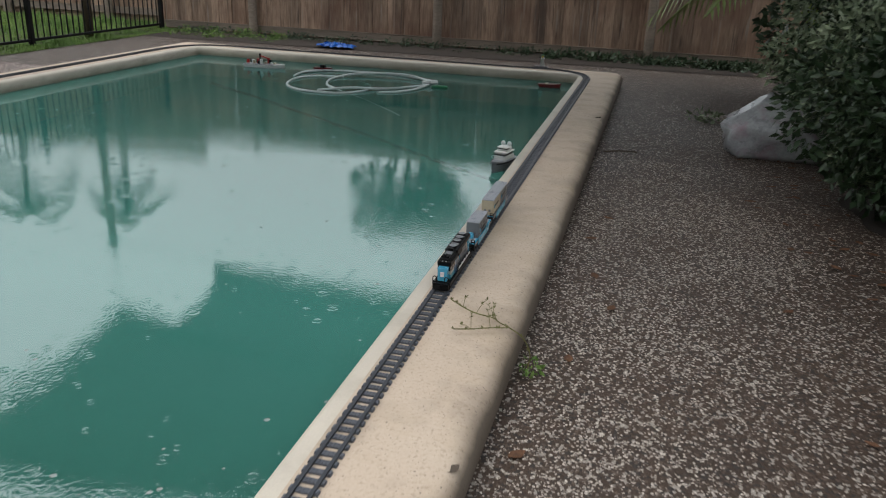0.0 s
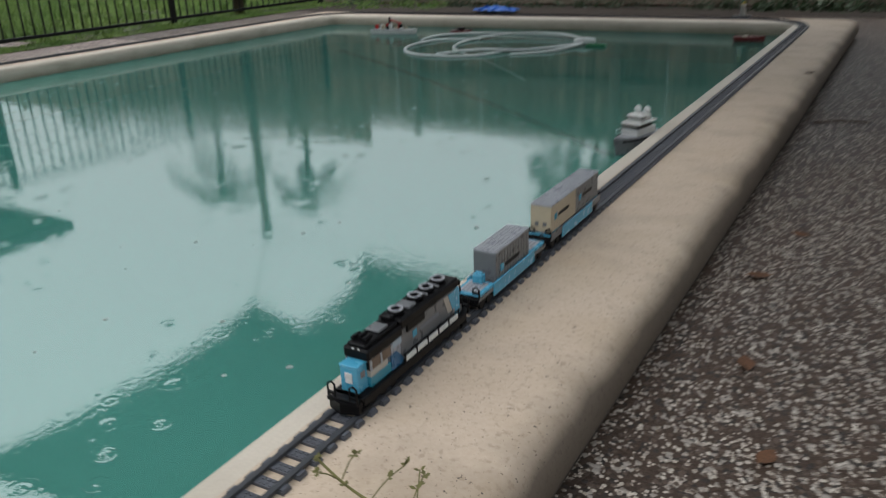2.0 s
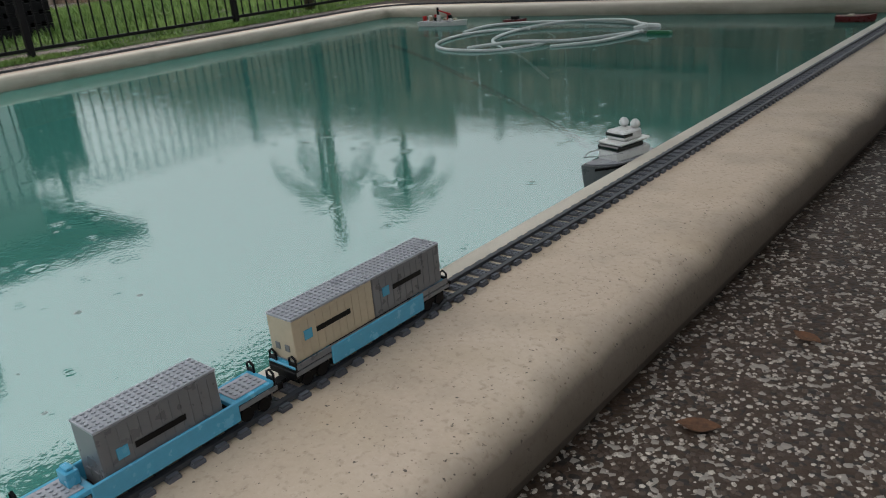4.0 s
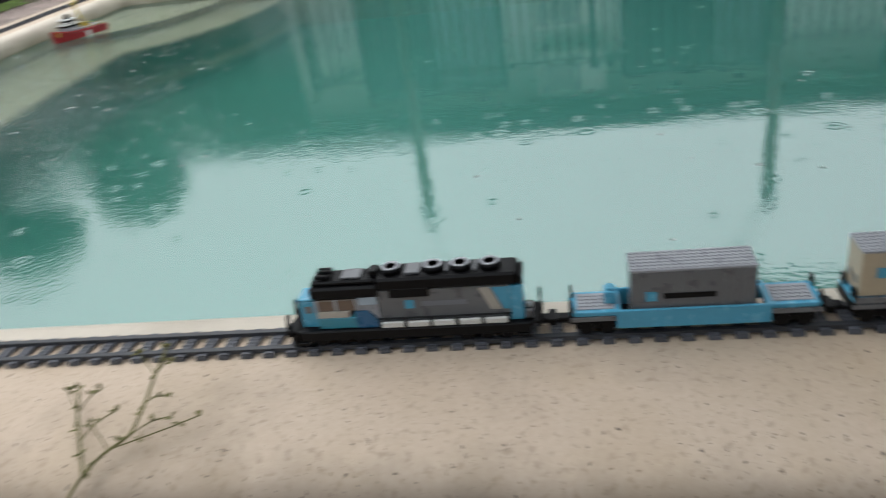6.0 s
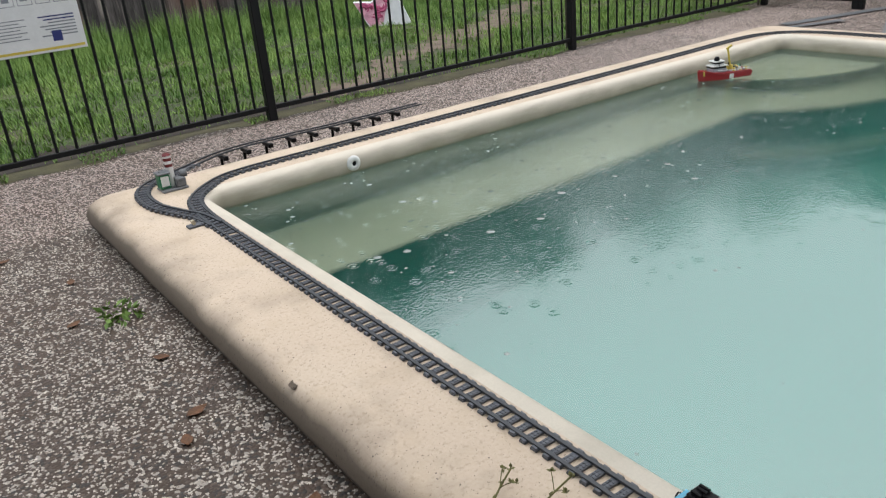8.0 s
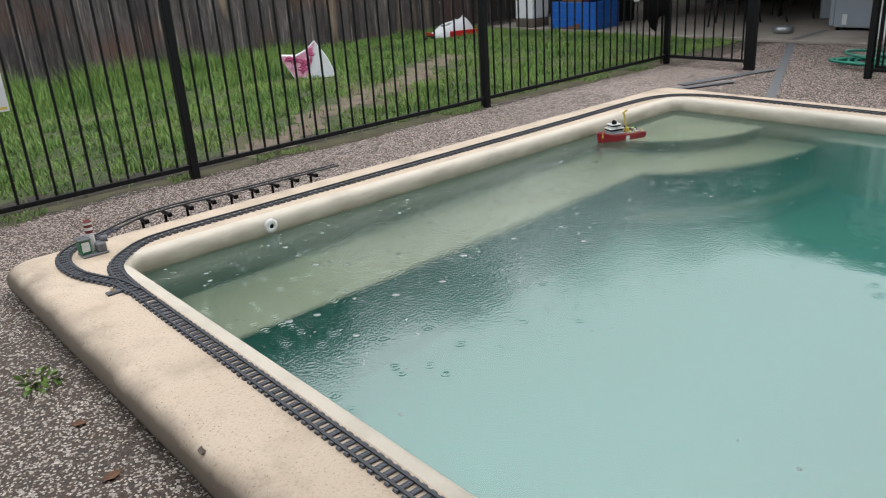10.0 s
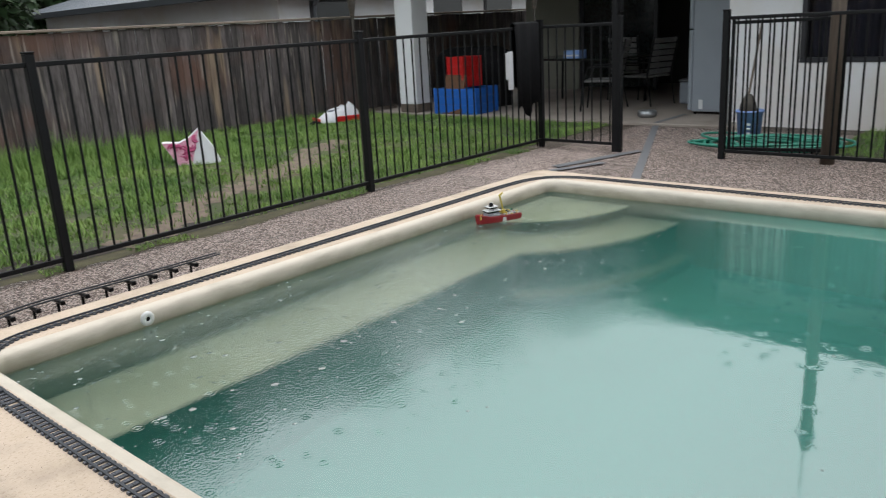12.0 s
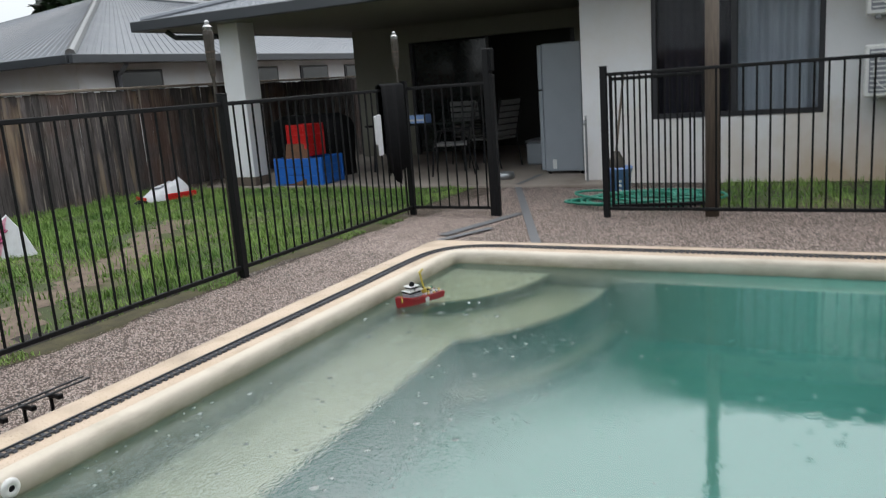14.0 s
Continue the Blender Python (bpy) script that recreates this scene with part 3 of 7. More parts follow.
def spline(pts, step=0.02, closed=False):
    """Evenly spaced points along a smooth line through the given ones."""
    P = [Vector(p) for p in pts]
    n = len(P)
    fine = []
    for i in range(n if closed else n - 1):
        a, b, c, d = P[(i - 1) % n] if (closed or i > 0) else P[0], P[i], P[(i + 1) % n], P[(i + 2) % n] if (closed or i < n - 2) else P[-1]
        k = max(2, int((c - b).length / 0.01))
        for j in range(k):
            t = j / k
            fine.append(0.5 * ((2 * b) + (c - a) * t + (2 * a - 5 * b + 4 * c - d) * t * t + (3 * b - a - 3 * c + d) * t ** 3))
    if not closed:
        fine.append(P[-1])
    else:
        fine.append(P[0])
    out, left = [fine[0]], step
    for p, q in zip(fine, fine[1:]):
        seg = (q - p).length
        s = 0.0
        while seg - s >= left:
            s += left
            out.append(p + (q - p) * (s / seg))
            left = step
        left -= seg - s
    return out


# ---- ground, pool and coping ----
W, L = 3.97, 7.65
rng = np.random.default_rng(7)


def ring(o, z, r, n=7):
    """A rounded rectangle round the pool, pushed out by o."""
    x0, x1, y0, y1 = -W - o, o, -o, L + o
    pts = []
    for cx, cy, a0 in ((x1 - r, y1 - r, 0), (x0 + r, y1 - r, 90), (x0 + r, y0 + r, 180), (x1 - r, y0 + r, 270)):
        for i in range(n + 1):
            a = radians(a0 + 90 * i / n)
            pts.append((cx + r * math.cos(a), cy + r * math.sin(a), z))
    return pts


def rings(shape, profile):
    """Joins rounded rectangles of a profile (push, height, corner radius) into a band."""
    n = 0
    base = len(shape.v)
    for o, z, r in profile:
        p = ring(o, z, r)
        n = len(p)
        shape.v += p
    for i in range(len(profile) - 1):
        for k in range(n):
            shape.f.append((base + i * n + k, base + i * n + (k + 1) % n, base + (i + 1) * n + (k + 1) % n, base + (i + 1) * n + k))


lip_profile = [(-0.010, -0.11, 0.07), (-0.019, -0.085, 0.07), (-0.025, -0.060, 0.07), (-0.026, -0.040, 0.07), (-0.023, -0.022, 0.07), (-0.015, -0.009, 0.07), (-0.003, -0.002, 0.07), (0.014, 0.0, 0.07), (0.034, 0.0002, 0.07)]
coping_profile = [lip_profile[-1], (0.12, 0.001, 0.07), (0.22, 0.0, 0.07), (0.265, -0.001, 0.08), (0.305, -0.006, 0.08)]
curl = [(0.305 + 0.06 * math.sin(radians(a)), -0.07 + 0.064 * math.cos(radians(a)), 0.09) for a in range(20, 180, 20)]
coping_profile += curl[:5]
s = Shape()
rings(s, coping_profile)
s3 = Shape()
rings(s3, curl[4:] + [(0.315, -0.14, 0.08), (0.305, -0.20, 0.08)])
single("pool_coping_foot", s3, COPING_FOOT, "outer underside of the pool coping, dark with mould and painted shade", "pool coping", "structure", smooth=True)
s2 = Shape()
rings(s2, [(-0.003, -0.13, 0.07)] + lip_profile)
single("pool_coping_lip", s2, COPING_LIP, "pale smooth inner lip of the pool coping", "pool coping", "structure", smooth=True)
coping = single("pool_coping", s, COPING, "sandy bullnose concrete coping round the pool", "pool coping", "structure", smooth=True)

s = Shape()
rings(s, [(0.0, -0.10, 0.07), (0.0, -0.16, 0.07), (0.0, -1.35, 0.07)])
single("pool_wall", s, POOLWALL, "stained beige plaster pool wall", "pool wall", "structure")
s = Shape().box(-W - 0.1, 0.1, -0.1, L + 0.1, -1.45, -1.35)
single("pool_floor", s, POOLFLOOR, "pool floor plaster coloured green for the cloudy water above it", "pool floor", "structure")

# shallow ledge along the near end and the curved entry steps in its corner
ledge = thing("pool_steps", "pale submerged ledge and curved entry steps", "pool step", (-2, 0.4, -1.35), kind="structure")
TS = Matrix.Translation((2, -0.4, 1.35))
# riser shares the floor's murk green to blend into the cloudy water
part("ledge", Shape(TS).box(-W + 0.02, -0.02, 0.01, 0.515, -1.35, -0.542), POOLFLOOR, ledge, "riser of the ledge coloured green for the water's murk")
part("tread", Shape(TS).box(-W + 0.02, -0.02, 0.01, 0.525, -0.54, -0.51, b=0.01), POOLSTEP, ledge)
for rx, ry, low, top in ((0.80, 0.66, -0.505, -0.25), (1.24, 1.03, -1.345, -0.514), (1.36, 1.13, -1.344, -1.14)):
    # riser shade and deep-water murk are held in these part colours
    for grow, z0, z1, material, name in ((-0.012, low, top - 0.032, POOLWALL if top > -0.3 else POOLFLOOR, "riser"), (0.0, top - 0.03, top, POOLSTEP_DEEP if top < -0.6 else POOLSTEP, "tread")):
        arc = [(-W + 0.025, 0.015)] + [(-W + 0.025 + (rx + grow) * math.cos(radians(a)), 0.015 + (ry + grow) * math.sin(radians(a))) for a in range(0, 91, 6)]
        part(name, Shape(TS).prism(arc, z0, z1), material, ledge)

s = Shape().put([(x, y, WATER) for x in (-W - 0.02, 0.02) for y in (-0.02, L + 0.02)], [(0, 2, 3, 1)])
water = single("pool_water", s, WATERM, "cloudy turquoise pool water pitted by rain", "water", "structure")
water.visible_shadow = False

# one sheet of ground to the horizon, with the pool cut out
R = 400.0
gx = [-R, -W - 0.312, 0.312, R]
gy = [-R, -0.312, L + 0.312, R]
s = Shape()
for i in range(3):
    for j in range(3):
        if i == 1 and j == 1:
            continue
        s.put([(gx[i], gy[j], GROUND), (gx[i + 1], gy[j], GROUND), (gx[i + 1], gy[j + 1], GROUND), (gx[i], gy[j + 1], GROUND)], [(0, 1, 2, 3)])
single("ground", s, PAVING, "dark wet exposed-aggregate paving with pale pebbles", "ground", "structure")


def pebbles(name, n, x0, x1, y0, y1, lo, hi, material, label, edge=None):
    """Small flattened stones pressed into the paving."""
    t = np.array([[0, 0, 0.62], [1, 0, 0.1], [0.31, 0.95, 0.1], [-0.81, 0.59, 0.1], [-0.81, -0.59, 0.1], [0.31, -0.95, 0.1]])
    f = np.array([[0, 1, 2], [0, 2, 3], [0, 3, 4], [0, 4, 5], [0, 5, 1]])
    c = np.stack([rng.uniform(x0, x1, n), rng.uniform(y0, y1, n), np.full(n, GROUND - 0.0004)], 1)
    if edge is not None:
        c = c[edge(c[:, 0], c[:, 1])]
        n = len(c)
    sz = rng.uniform(lo, hi, n)
    a = rng.uniform(0, 6.28, n)
    st = rng.uniform(0.6, 1.0, n)
    v = np.repeat(t[None], n, 0) * sz[:, None, None]
    v[:, :, 1] *= st[:, None]
    x, y = v[:, :, 0].copy(), v[:, :, 1].copy()
    v[:, :, 0] = x * np.cos(a)[:, None] - y * np.sin(a)[:, None]
    v[:, :, 1] = x * np.sin(a)[:, None] + y * np.cos(a)[:, None]
    v += c[:, None, :]
    faces = (f[None] + (np.arange(n) * 6)[:, None, None]).reshape(-1, 3)
    bulk(name, v.reshape(-1, 3), faces, material, None, label, "gravel", smooth=True)


def soil_fade(x, y):
    """Pebbles thin out where soil has washed over the paving: far along and towards the bed."""
    wave = 0.10 * np.sin(y * 2.3) + 0.07 * np.sin(y * 5.1 + 1) + 0.05 * np.sin(x * 9 + y * 3)
    along = np.clip((5.6 - y + 3 * wave) / 2.2, 0.10, 1)
    across = np.clip((1.62 + wave - x) / 0.55, 0.0, 1)
    patch = 0.72 + 0.28 * np.sin(x * 6.1 + 2 * np.sin(y * 2.7)) * np.sin(y * 4.3 + np.sin(x * 5.2))
    return rng.random(len(x)) < along * across * patch


pebbles("pebbles", 58000, 0.33, 1.75, -0.6, 5.0, 0.0024, 0.0054, PEBBLE, "pale pebbles set in the dark paving", soil_fade)
pebbles("pebbles", 30000, 0.33, 1.9, -0.6, 4.6, 0.0028, 0.0062, PEBBLE_DARK, "brown pebbles set in the dark paving")
pebbles("pebbles", 12000, 0.33, 1.75, 4.6, 8.4, 0.0028, 0.0056, PEBBLE_TAN, "few pale pebbles showing through washed soil", soil_fade)
pebbles("pebbles", 16000, 0.33, 2.2, 4.6, 9.2, 0.0030, 0.0062, PEBBLE_DARK, "brown pebbles set in the dark paving")
pebbles("pebbles", 44000, -5.8, 1.2, -1.36, -0.34, 0.0032, 0.0066, PEBBLE_TAN, "pale pebbles set in the paving beside the fence")
pebbles("pebbles", 24000, -5.8, 1.2, -1.36, -0.34, 0.0032, 0.0066, PEBBLE_DARK, "brown pebbles set in the paving beside the fence")
pebbles("pebbles", 95000, -7.62, -4.32, -1.2, 6.5, 0.0035, 0.0075, PEBBLE_TAN, "pale pebbles set in the paving by the house")
pebbles("pebbles", 30000, -7.62, -4.32, -1.2, 6.5, 0.0035, 0.0075, PEBBLE_DARK, "brown pebbles set in the paving by the house")


def bubbles(name, n, x0, x1, y0, y1, seed, label, big=1.0):
    """Small flat bubbles that the rain leaves on the water."""
    g = np.random.default_rng(seed)
    k = 8
    ang = np.arange(k) * 2 * math.pi / k
    t = np.concatenate([[[0, 0, 0.34]], np.stack([0.62 * np.cos(ang), 0.62 * np.sin(ang), np.full(k, 0.24)], 1), np.stack([np.cos(ang), np.sin(ang), np.full(k, 0.0)], 1)])
    f = [[0, 1 + i, 1 + (i + 1) % k] for i in range(k)]
    for i in range(k):
        j = (i + 1) % k
        f += [[1 + i, 1 + k + i, 1 + k + j], [1 + i, 1 + k + j, 1 + j]]
    f = np.array(f)
    size = big * g.uniform(0.003, 0.0095, n) * g.uniform(0.7, 1.0, n)
    c = np.stack([g.uniform(x0, x1, n), y0 + (y1 - y0) * g.random(n) ** 1.2, np.full(n, WATER - 0.0004)], 1)
    t[:, 2] /= big
    v = t[None] * size[:, None, None] + c[:, None, :]
    faces = (f[None] + (np.arange(n) * len(t))[:, None, None]).reshape(-1, 3)
    bulk(name, v.reshape(-1, 3), faces, BUBBLE, None, label, "bubbles", smooth=True)


bubbles("rain_bubbles", 420, -3.8, -0.06, 0.06, 1.4, 3, "rain bubbles scattered over the shallow end")
bubbles("rain_bubbles", 90, -3.85, -0.06, 0.04, 1.2, 6, "flat rain rings scattered over the shallow end", 1.8)
bubbles("rain_bubbles", 60, -3.8, -0.06, 1.3, 3.2, 4, "few rain bubbles on the middle of the pool")
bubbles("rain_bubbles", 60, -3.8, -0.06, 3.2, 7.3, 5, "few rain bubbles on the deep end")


# ---- black tubular pool fence ----
FT = 1.10
post_mesh = Shape().box(-0.026, 0.026, -0.026, 0.026, 0, FT - GROUND + 0.03, b=0.004).box(-0.029, 0.029, -0.029, 0.029, FT - GROUND + 0.03, FT - GROUND + 0.042, b=0.004).mesh("post", BLACK)
picket_mesh = Shape().cyl((0, 0, 0.06), (0, 0, FT - GROUND - 0.015), 0.008, seg=6).mesh("picket", BLACK)


def fence_run(name, label, stations, parts_to_skip=()):
    """A straight run of posts with panels between them; stations are (x, y) of posts."""
    x, y = stations[0]
    f = thing(name, label, "pool fence", (x, y, GROUND), "pool fence runs", "structure")
    for k, (px_, py_) in enumerate(stations):
        piece("post", post_mesh, f, pose(px_ - x, py_ - y, 0))
    for (ax, ay), (bx, by) in zip(stations, stations[1:]):
        d = Vector((bx - ax, by - ay, 0))
        n = max(3, round(d.length / 0.098))
        for z in (0.075, FT - GROUND - 0.03):
            rail = Shape()
            yaw = math.atan2(d.y, d.x)
            rail.box(0.0, d.length, -0.012, 0.012, z - 0.014, z + 0.014, b=0.003, m=Matrix.Translation((ax - x, ay - y, 0)) @ Matrix.Rotation(yaw, 4, "Z"))
            part("rail", rail, BLACK, f)
        for k in range(1, n):
            q = d * (k / n)
            piece("picket", picket_mesh, f, pose(ax - x + q.x, ay - y + q.y, 0))
    return f


YF, XF = -1.40, -5.92
fence_run("pool_fence", "black tubular steel pool fence along the lawn", [(4.02, YF), (1.53, YF), (-0.965, YF), (-3.455, YF), (XF, YF)])
fence_run("pool_fence", "short black tubular fence panel beside the gateway", [(XF, YF), (XF, -0.505)])
fence_run("pool_fence", "black tubular steel pool fence in front of the house", [(XF, 0.51), (XF, 3.00), (XF, 5.50), (XF, 7.55), (XF, 9.98)])
gp = thing("gate_post", "tall black gate latch post", "gate post", (XF, -0.54, GROUND))
part("post", Shape().box(-0.032, 0.032, -0.03, 0.03, 0, 1.50, b=0.005), BLACK, gp)
part("latch", Shape().box(-0.04, 0.045, 0.032, 0.06, 1.30, 1.50, b=0.008), PBLACK, gp, "black gate latch")

# the open gate leaf, swung back behind the fence
gate = thing("pool_gate", "black tubular gate standing open behind the fence", "gate", (XF - 0.03, 0.56, GROUND))
gate.rotation_euler = (0, 0, radians(105))
for z in (0.09, 1.16):
    part("rail", Shape().box(0.0, 0.86, -0.012, 0.012, z - 0.014, z + 0.014, b=0.003), BLACK, gate)
for xx in (0.0, 0.86):
    part("stile", Shape().box(xx - 0.014, xx + 0.014, -0.014, 0.014, 0.06, 1.2, b=0.003), BLACK, gate)
for k in range(1, 9):
    piece("picket", picket_mesh, gate, pose(0.86 * k / 9, 0, 0))

# ---- timber paling fences ----
plank_meshes = []
for k in range(5):
    w = 0.098 + 0.006 * (k % 3)
    sh = Shape().box(-w / 2, w / 2, -0.008, 0.008, 0.0, 1.0, b=0.003)
    plank_meshes.append((w, sh))


def paling_fence(name, label, a, b, height, material, rail_side, posts, rail_heights, skew=0.004, cap=False):
    """Upright boards on rails between posts, from a to b on the ground."""
    a, b = Vector((*a, 0)), Vector((*b, 0))
    d = b - a
    yaw = math.atan2(d.y, d.x)
    f = thing(name, label, "timber fence", (a.x, a.y, GROUND), "timber fences", "structure")
    f.rotation_euler = (0, 0, yaw)
    local = random.Random(len(name) + int(d.length * 10))
    meshes = {}
    x, k = 0.0, 0
    while x < d.length:
        w, sh = plank_meshes[local.randrange(5)]
        key = (w, material.name)
        if key not in meshes:
            meshes[key] = sh.mesh("paling", material)
        h = height + local.uniform(-0.008, 0.008)
        m = pose(x + w / 2, (0.0045 if k % 2 else -0.0045) + local.uniform(-0.003, 0.003), local.uniform(-0.006, 0.006), 0, local.uniform(-skew, skew) * 57, 0) @ Matrix.Diagonal((1, 1, h, 1))
        piece("paling", meshes[key], f, m)
        x += w - local.uniform(0.001, 0.003)
        k += 1
    for z in rail_heights:
        part("rail", Shape().box(0, d.length, rail_side * 0.012, rail_side * 0.052, z - 0.045, z + 0.045, b=0.006), RAILWOOD, f)
    if cap:
        part("capping", Shape().box(-0.02, d.length + 0.02, -0.05, 0.05, height + 0.012, height + 0.045, b=0.006), RAILWOOD, f, "flat capping board")
    for px_ in posts:
        part("post", Shape().cyl((px_, rail_side * 0.112, -0.05), (px_ + local.uniform(-0.02, 0.02), rail_side * 0.110, height + (0.008 if cap else 0.06)), 0.058, 0.054, 12), RAILWOOD, f)
    return f


paling_fence("fence_back", "weathered brown paling fence behind the pool", (-6.1, 10.20), (4.4, 10.20), 1.62, PALING, -1, [1.5, 4.04, 6.64, 9.2], (0.075, 0.95, 1.50))
paling_fence("fence_back_far", "weathered paling fence beyond the house corner", (-17.5, 10.85), (-6.0, 10.85), 2.1, PALING, -1, [1.2, 3.6, 6.0, 8.4, 10.2], (0.15, 1.05, 1.85))
paling_fence("fence_side", "grey weathered paling fence beyond the lawn", (-17.0, -6.45), (7.0, -6.45), 1.43, PALING_GREY, -1, [2.0 + 2.4 * i for i in range(9)], (0.3, 1.2), cap=True)
paling_fence("fence_right", "brown paling fence behind the shrubs", (4.4, -6.4), (4.4, 10.20), 1.6, PALING, 1, [1.5 + 2.4 * i for i in range(6)], (0.15, 0.82, 1.4))

# ---- the house ----
HX, HY0, HY1, EAVE, EX = -7.98, -0.31, 6.08, 2.15, -7.37


def hole_wall(shape, x0, x1, y0, y1, z0, z1, holes):
    """A wall in the y-z plane with rectangular openings (y0, y1, z0, z1)."""
    ys = sorted({y0, y1, *[h[0] for h in holes], *[h[1] for h in holes]})
    for a, b in zip(ys, ys[1:]):
        cut = sorted([(h[2], h[3]) for h in holes if h[0] <= a and h[1] >= b])
        z = z0
        for c, d in cut + [(z1, z1)]:
            if c > z:
                shape.box(x0, x1, a, b, z, c)
            z = d


WIN1, WIN2 = (0.46, 2.11, 0.555, 1.86), (3.38, 4.95, 0.54, 1.86)
def welded_wall(name, thick, y_span, z_span, holes, label):
    """One closed wall slab in the y-z plane with clean openings."""
    ys = sorted({*y_span, *[v for h in holes for v in h[:2]]})
    zs = sorted({*z_span, *[v for h in holes for v in h[2:]]})
    solid = {(i, j) for i in range(len(ys) - 1) for j in range(len(zs) - 1) if not any(h[0] <= ys[i] < h[1] and h[2] <= zs[j] < h[3] for h in holes)}
    s = Shape()
    n = len(zs)
    s.v = [(x, y, z) for x in thick for y in ys for z in zs]
    off = len(ys) * n
    for i, j in sorted(solid):
        a, b, c, d = i * n + j, (i + 1) * n + j, (i + 1) * n + j + 1, i * n + j + 1
        s.f += [(d, c, b, a), (off + a, off + b, off + c, off + d)]
        for p, q, near in ((a, b, (i, j - 1)), (b, c, (i + 1, j)), (c, d, (i, j + 1)), (d, a, (i - 1, j))):
            if near not in solid:
                s.f.append((p, q, off + q, off + p))
    single(name, s, WALLPAINT, label, "house wall", "structure")


welded_wall("wall_house_front", (HX - 0.20, HX), (HY0, HY1), (GROUND - 0.05, EAVE + 0.1), [WIN1, WIN2], "white rendered house wall stained along its foot")
for name, box in (("wall_house_end", (-12.6, HX - 0.2, HY1 - 0.2, HY1)), ("wall_house_patio", (-12.6, HX - 0.2, HY0, HY0 + 0.18)), ("wall_house_rear", (-12.8, -12.6, -6.2, HY1))):
    single(name, Shape().box(*box, GROUND - 0.05, EAVE + 0.1), WALLPAINT, "white rendered outer wall of the house", "house wall", "structure")


def house_window(name, win, label, pale_from):
    y0, y1, z0, z1 = win
    w = thing(name, label, "window", (HX, y0, z0), kind="structure")
    T = Matrix.Translation((-HX, -y0, -z0))
    for a, b, c, d in ((y0, y1, z0, z0 + 0.05), (y0, y1, z1 - 0.05, z1), (y0, y0 + 0.05, z0 + 0.05, z1 - 0.05), (y1 - 0.05, y1, z0 + 0.05, z1 - 0.05), ((y0 + y1) / 2 - 0.03, (y0 + y1) / 2 + 0.03, z0 + 0.05, z1 - 0.05)):
        part("window_frame", Shape(T).box(HX - 0.05, HX + 0.012, a, b, c, d, b=0.004), FRAME, w)
    mid = (y0 + y1) / 2
    part("pane", Shape(T).box(HX - 0.025, HX - 0.02, y0 + 0.05, mid - 0.03, z0 + 0.05, z1 - 0.05), PANE, w)
    part("pane", Shape(T).box(HX - 0.035, HX - 0.03, mid + 0.03, y1 - 0.05, z0 + 0.05, z1 - 0.05), PANE, w)
    for a, b, material in ((y0 + 0.05, pale_from, BLIND), (pale_from + 0.01, y1 - 0.05, PANEDRAPE)):
        n = int((b - a) / 0.012)
        vs, fs = [], []
        for i in range(n + 1):
            yy = a + (b - a) * i / n
            xx = HX - 0.10 + 0.022 * math.sin(yy * 46) + 0.01 * math.sin(yy * 17 + 1)
            vs += [(xx, yy, z0 + 0.02), (xx, yy, z1 - 0.02)]
        fs = [(2 * i, 2 * i + 2, 2 * i + 3, 2 * i + 1) for i in range(n)]
        part("curtain", Shape(T).put(vs, fs), material, w, "", True)
    # added dark sheet: stands in for the unlit room behind the curtains
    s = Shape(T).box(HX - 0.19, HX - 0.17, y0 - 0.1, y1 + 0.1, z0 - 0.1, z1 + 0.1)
    part("unlit_room_backing", s, BLIND, w)


def pane_material():
    m = bpy.data.materials.new("clear_pane")
    m.use_nodes = True
    n, l = m.node_tree.nodes, m.node_tree.links
    n.clear()
    out = n.new("ShaderNodeOutputMaterial")
    t = n.new("ShaderNodeBsdfTransparent")
    t.inputs[0].default_value = (0.85, 0.87, 0.88, 1)
    g = n.new("ShaderNodeBsdfGlossy")
    g.inputs["Roughness"].default_value = 0.03
    fr = n.new("ShaderNodeFresnel")
    fr.inputs[0].default_value = 1.5
    dull = n.new("ShaderNodeMath")
    dull.operation = "MULTIPLY"
    dull.inputs[1].default_value = 0.4
    l.new(fr.outputs[0], dull.inputs[0])
    mx = n.new("ShaderNodeMixShader")
    l.new(dull.outputs[0], mx.inputs[0])
    l.new(t.outputs[0], mx.inputs[1])
    l.new(g.outputs[0], mx.inputs[2])
    l.new(mx.outputs[0], out.inputs[0])
    return m


PANE = pane_material()
house_window("window_1", WIN1, "dark-framed sliding window with drawn dark and pale curtains", 1.27)
house_window("window_2", WIN2, "dark-framed window with dark curtains", 4.37)


def corrugated(shape, a, b, c, d, pitch=0.19, h=0.012):
    """A ribbed roof sheet between eave a-b and ridge d-c (four corners)."""
    a, b, c, d = map(Vector, (a, b, c, d))
    n = max(2, int((b - a).length / pitch))
    up = (b - a).cross(d - a).normalized()
    if up.z < 0:
        up = -up
    vs = []
    for i in range(n):
        for t, hh in ((0.0, 0), (0.42, 0), (0.5, h), (0.78, h), (0.86, 0)):
            u = (i + t) / n
            vs += [tuple(a.lerp(b, u) + up * hh), tuple(d.lerp(c, u) + up * hh)]
    vs += [tuple(b), tuple(c)]
    fs = [(2 * i, 2 * i + 2, 2 * i + 3, 2 * i + 1) for i in range(len(vs) // 2 - 1)]
    shape.put(vs, fs)


roof = thing("house_roof", "grey ribbed steel hip roof with dark fascia", "roof", (EX, 0, EAVE), kind="structure")
T = Matrix.Translation((-EX, 0, -EAVE))
ye0, ye1, xe1 = -6.20, 6.75, -14.8
ridge = EAVE + 0.95
s = Shape(T)
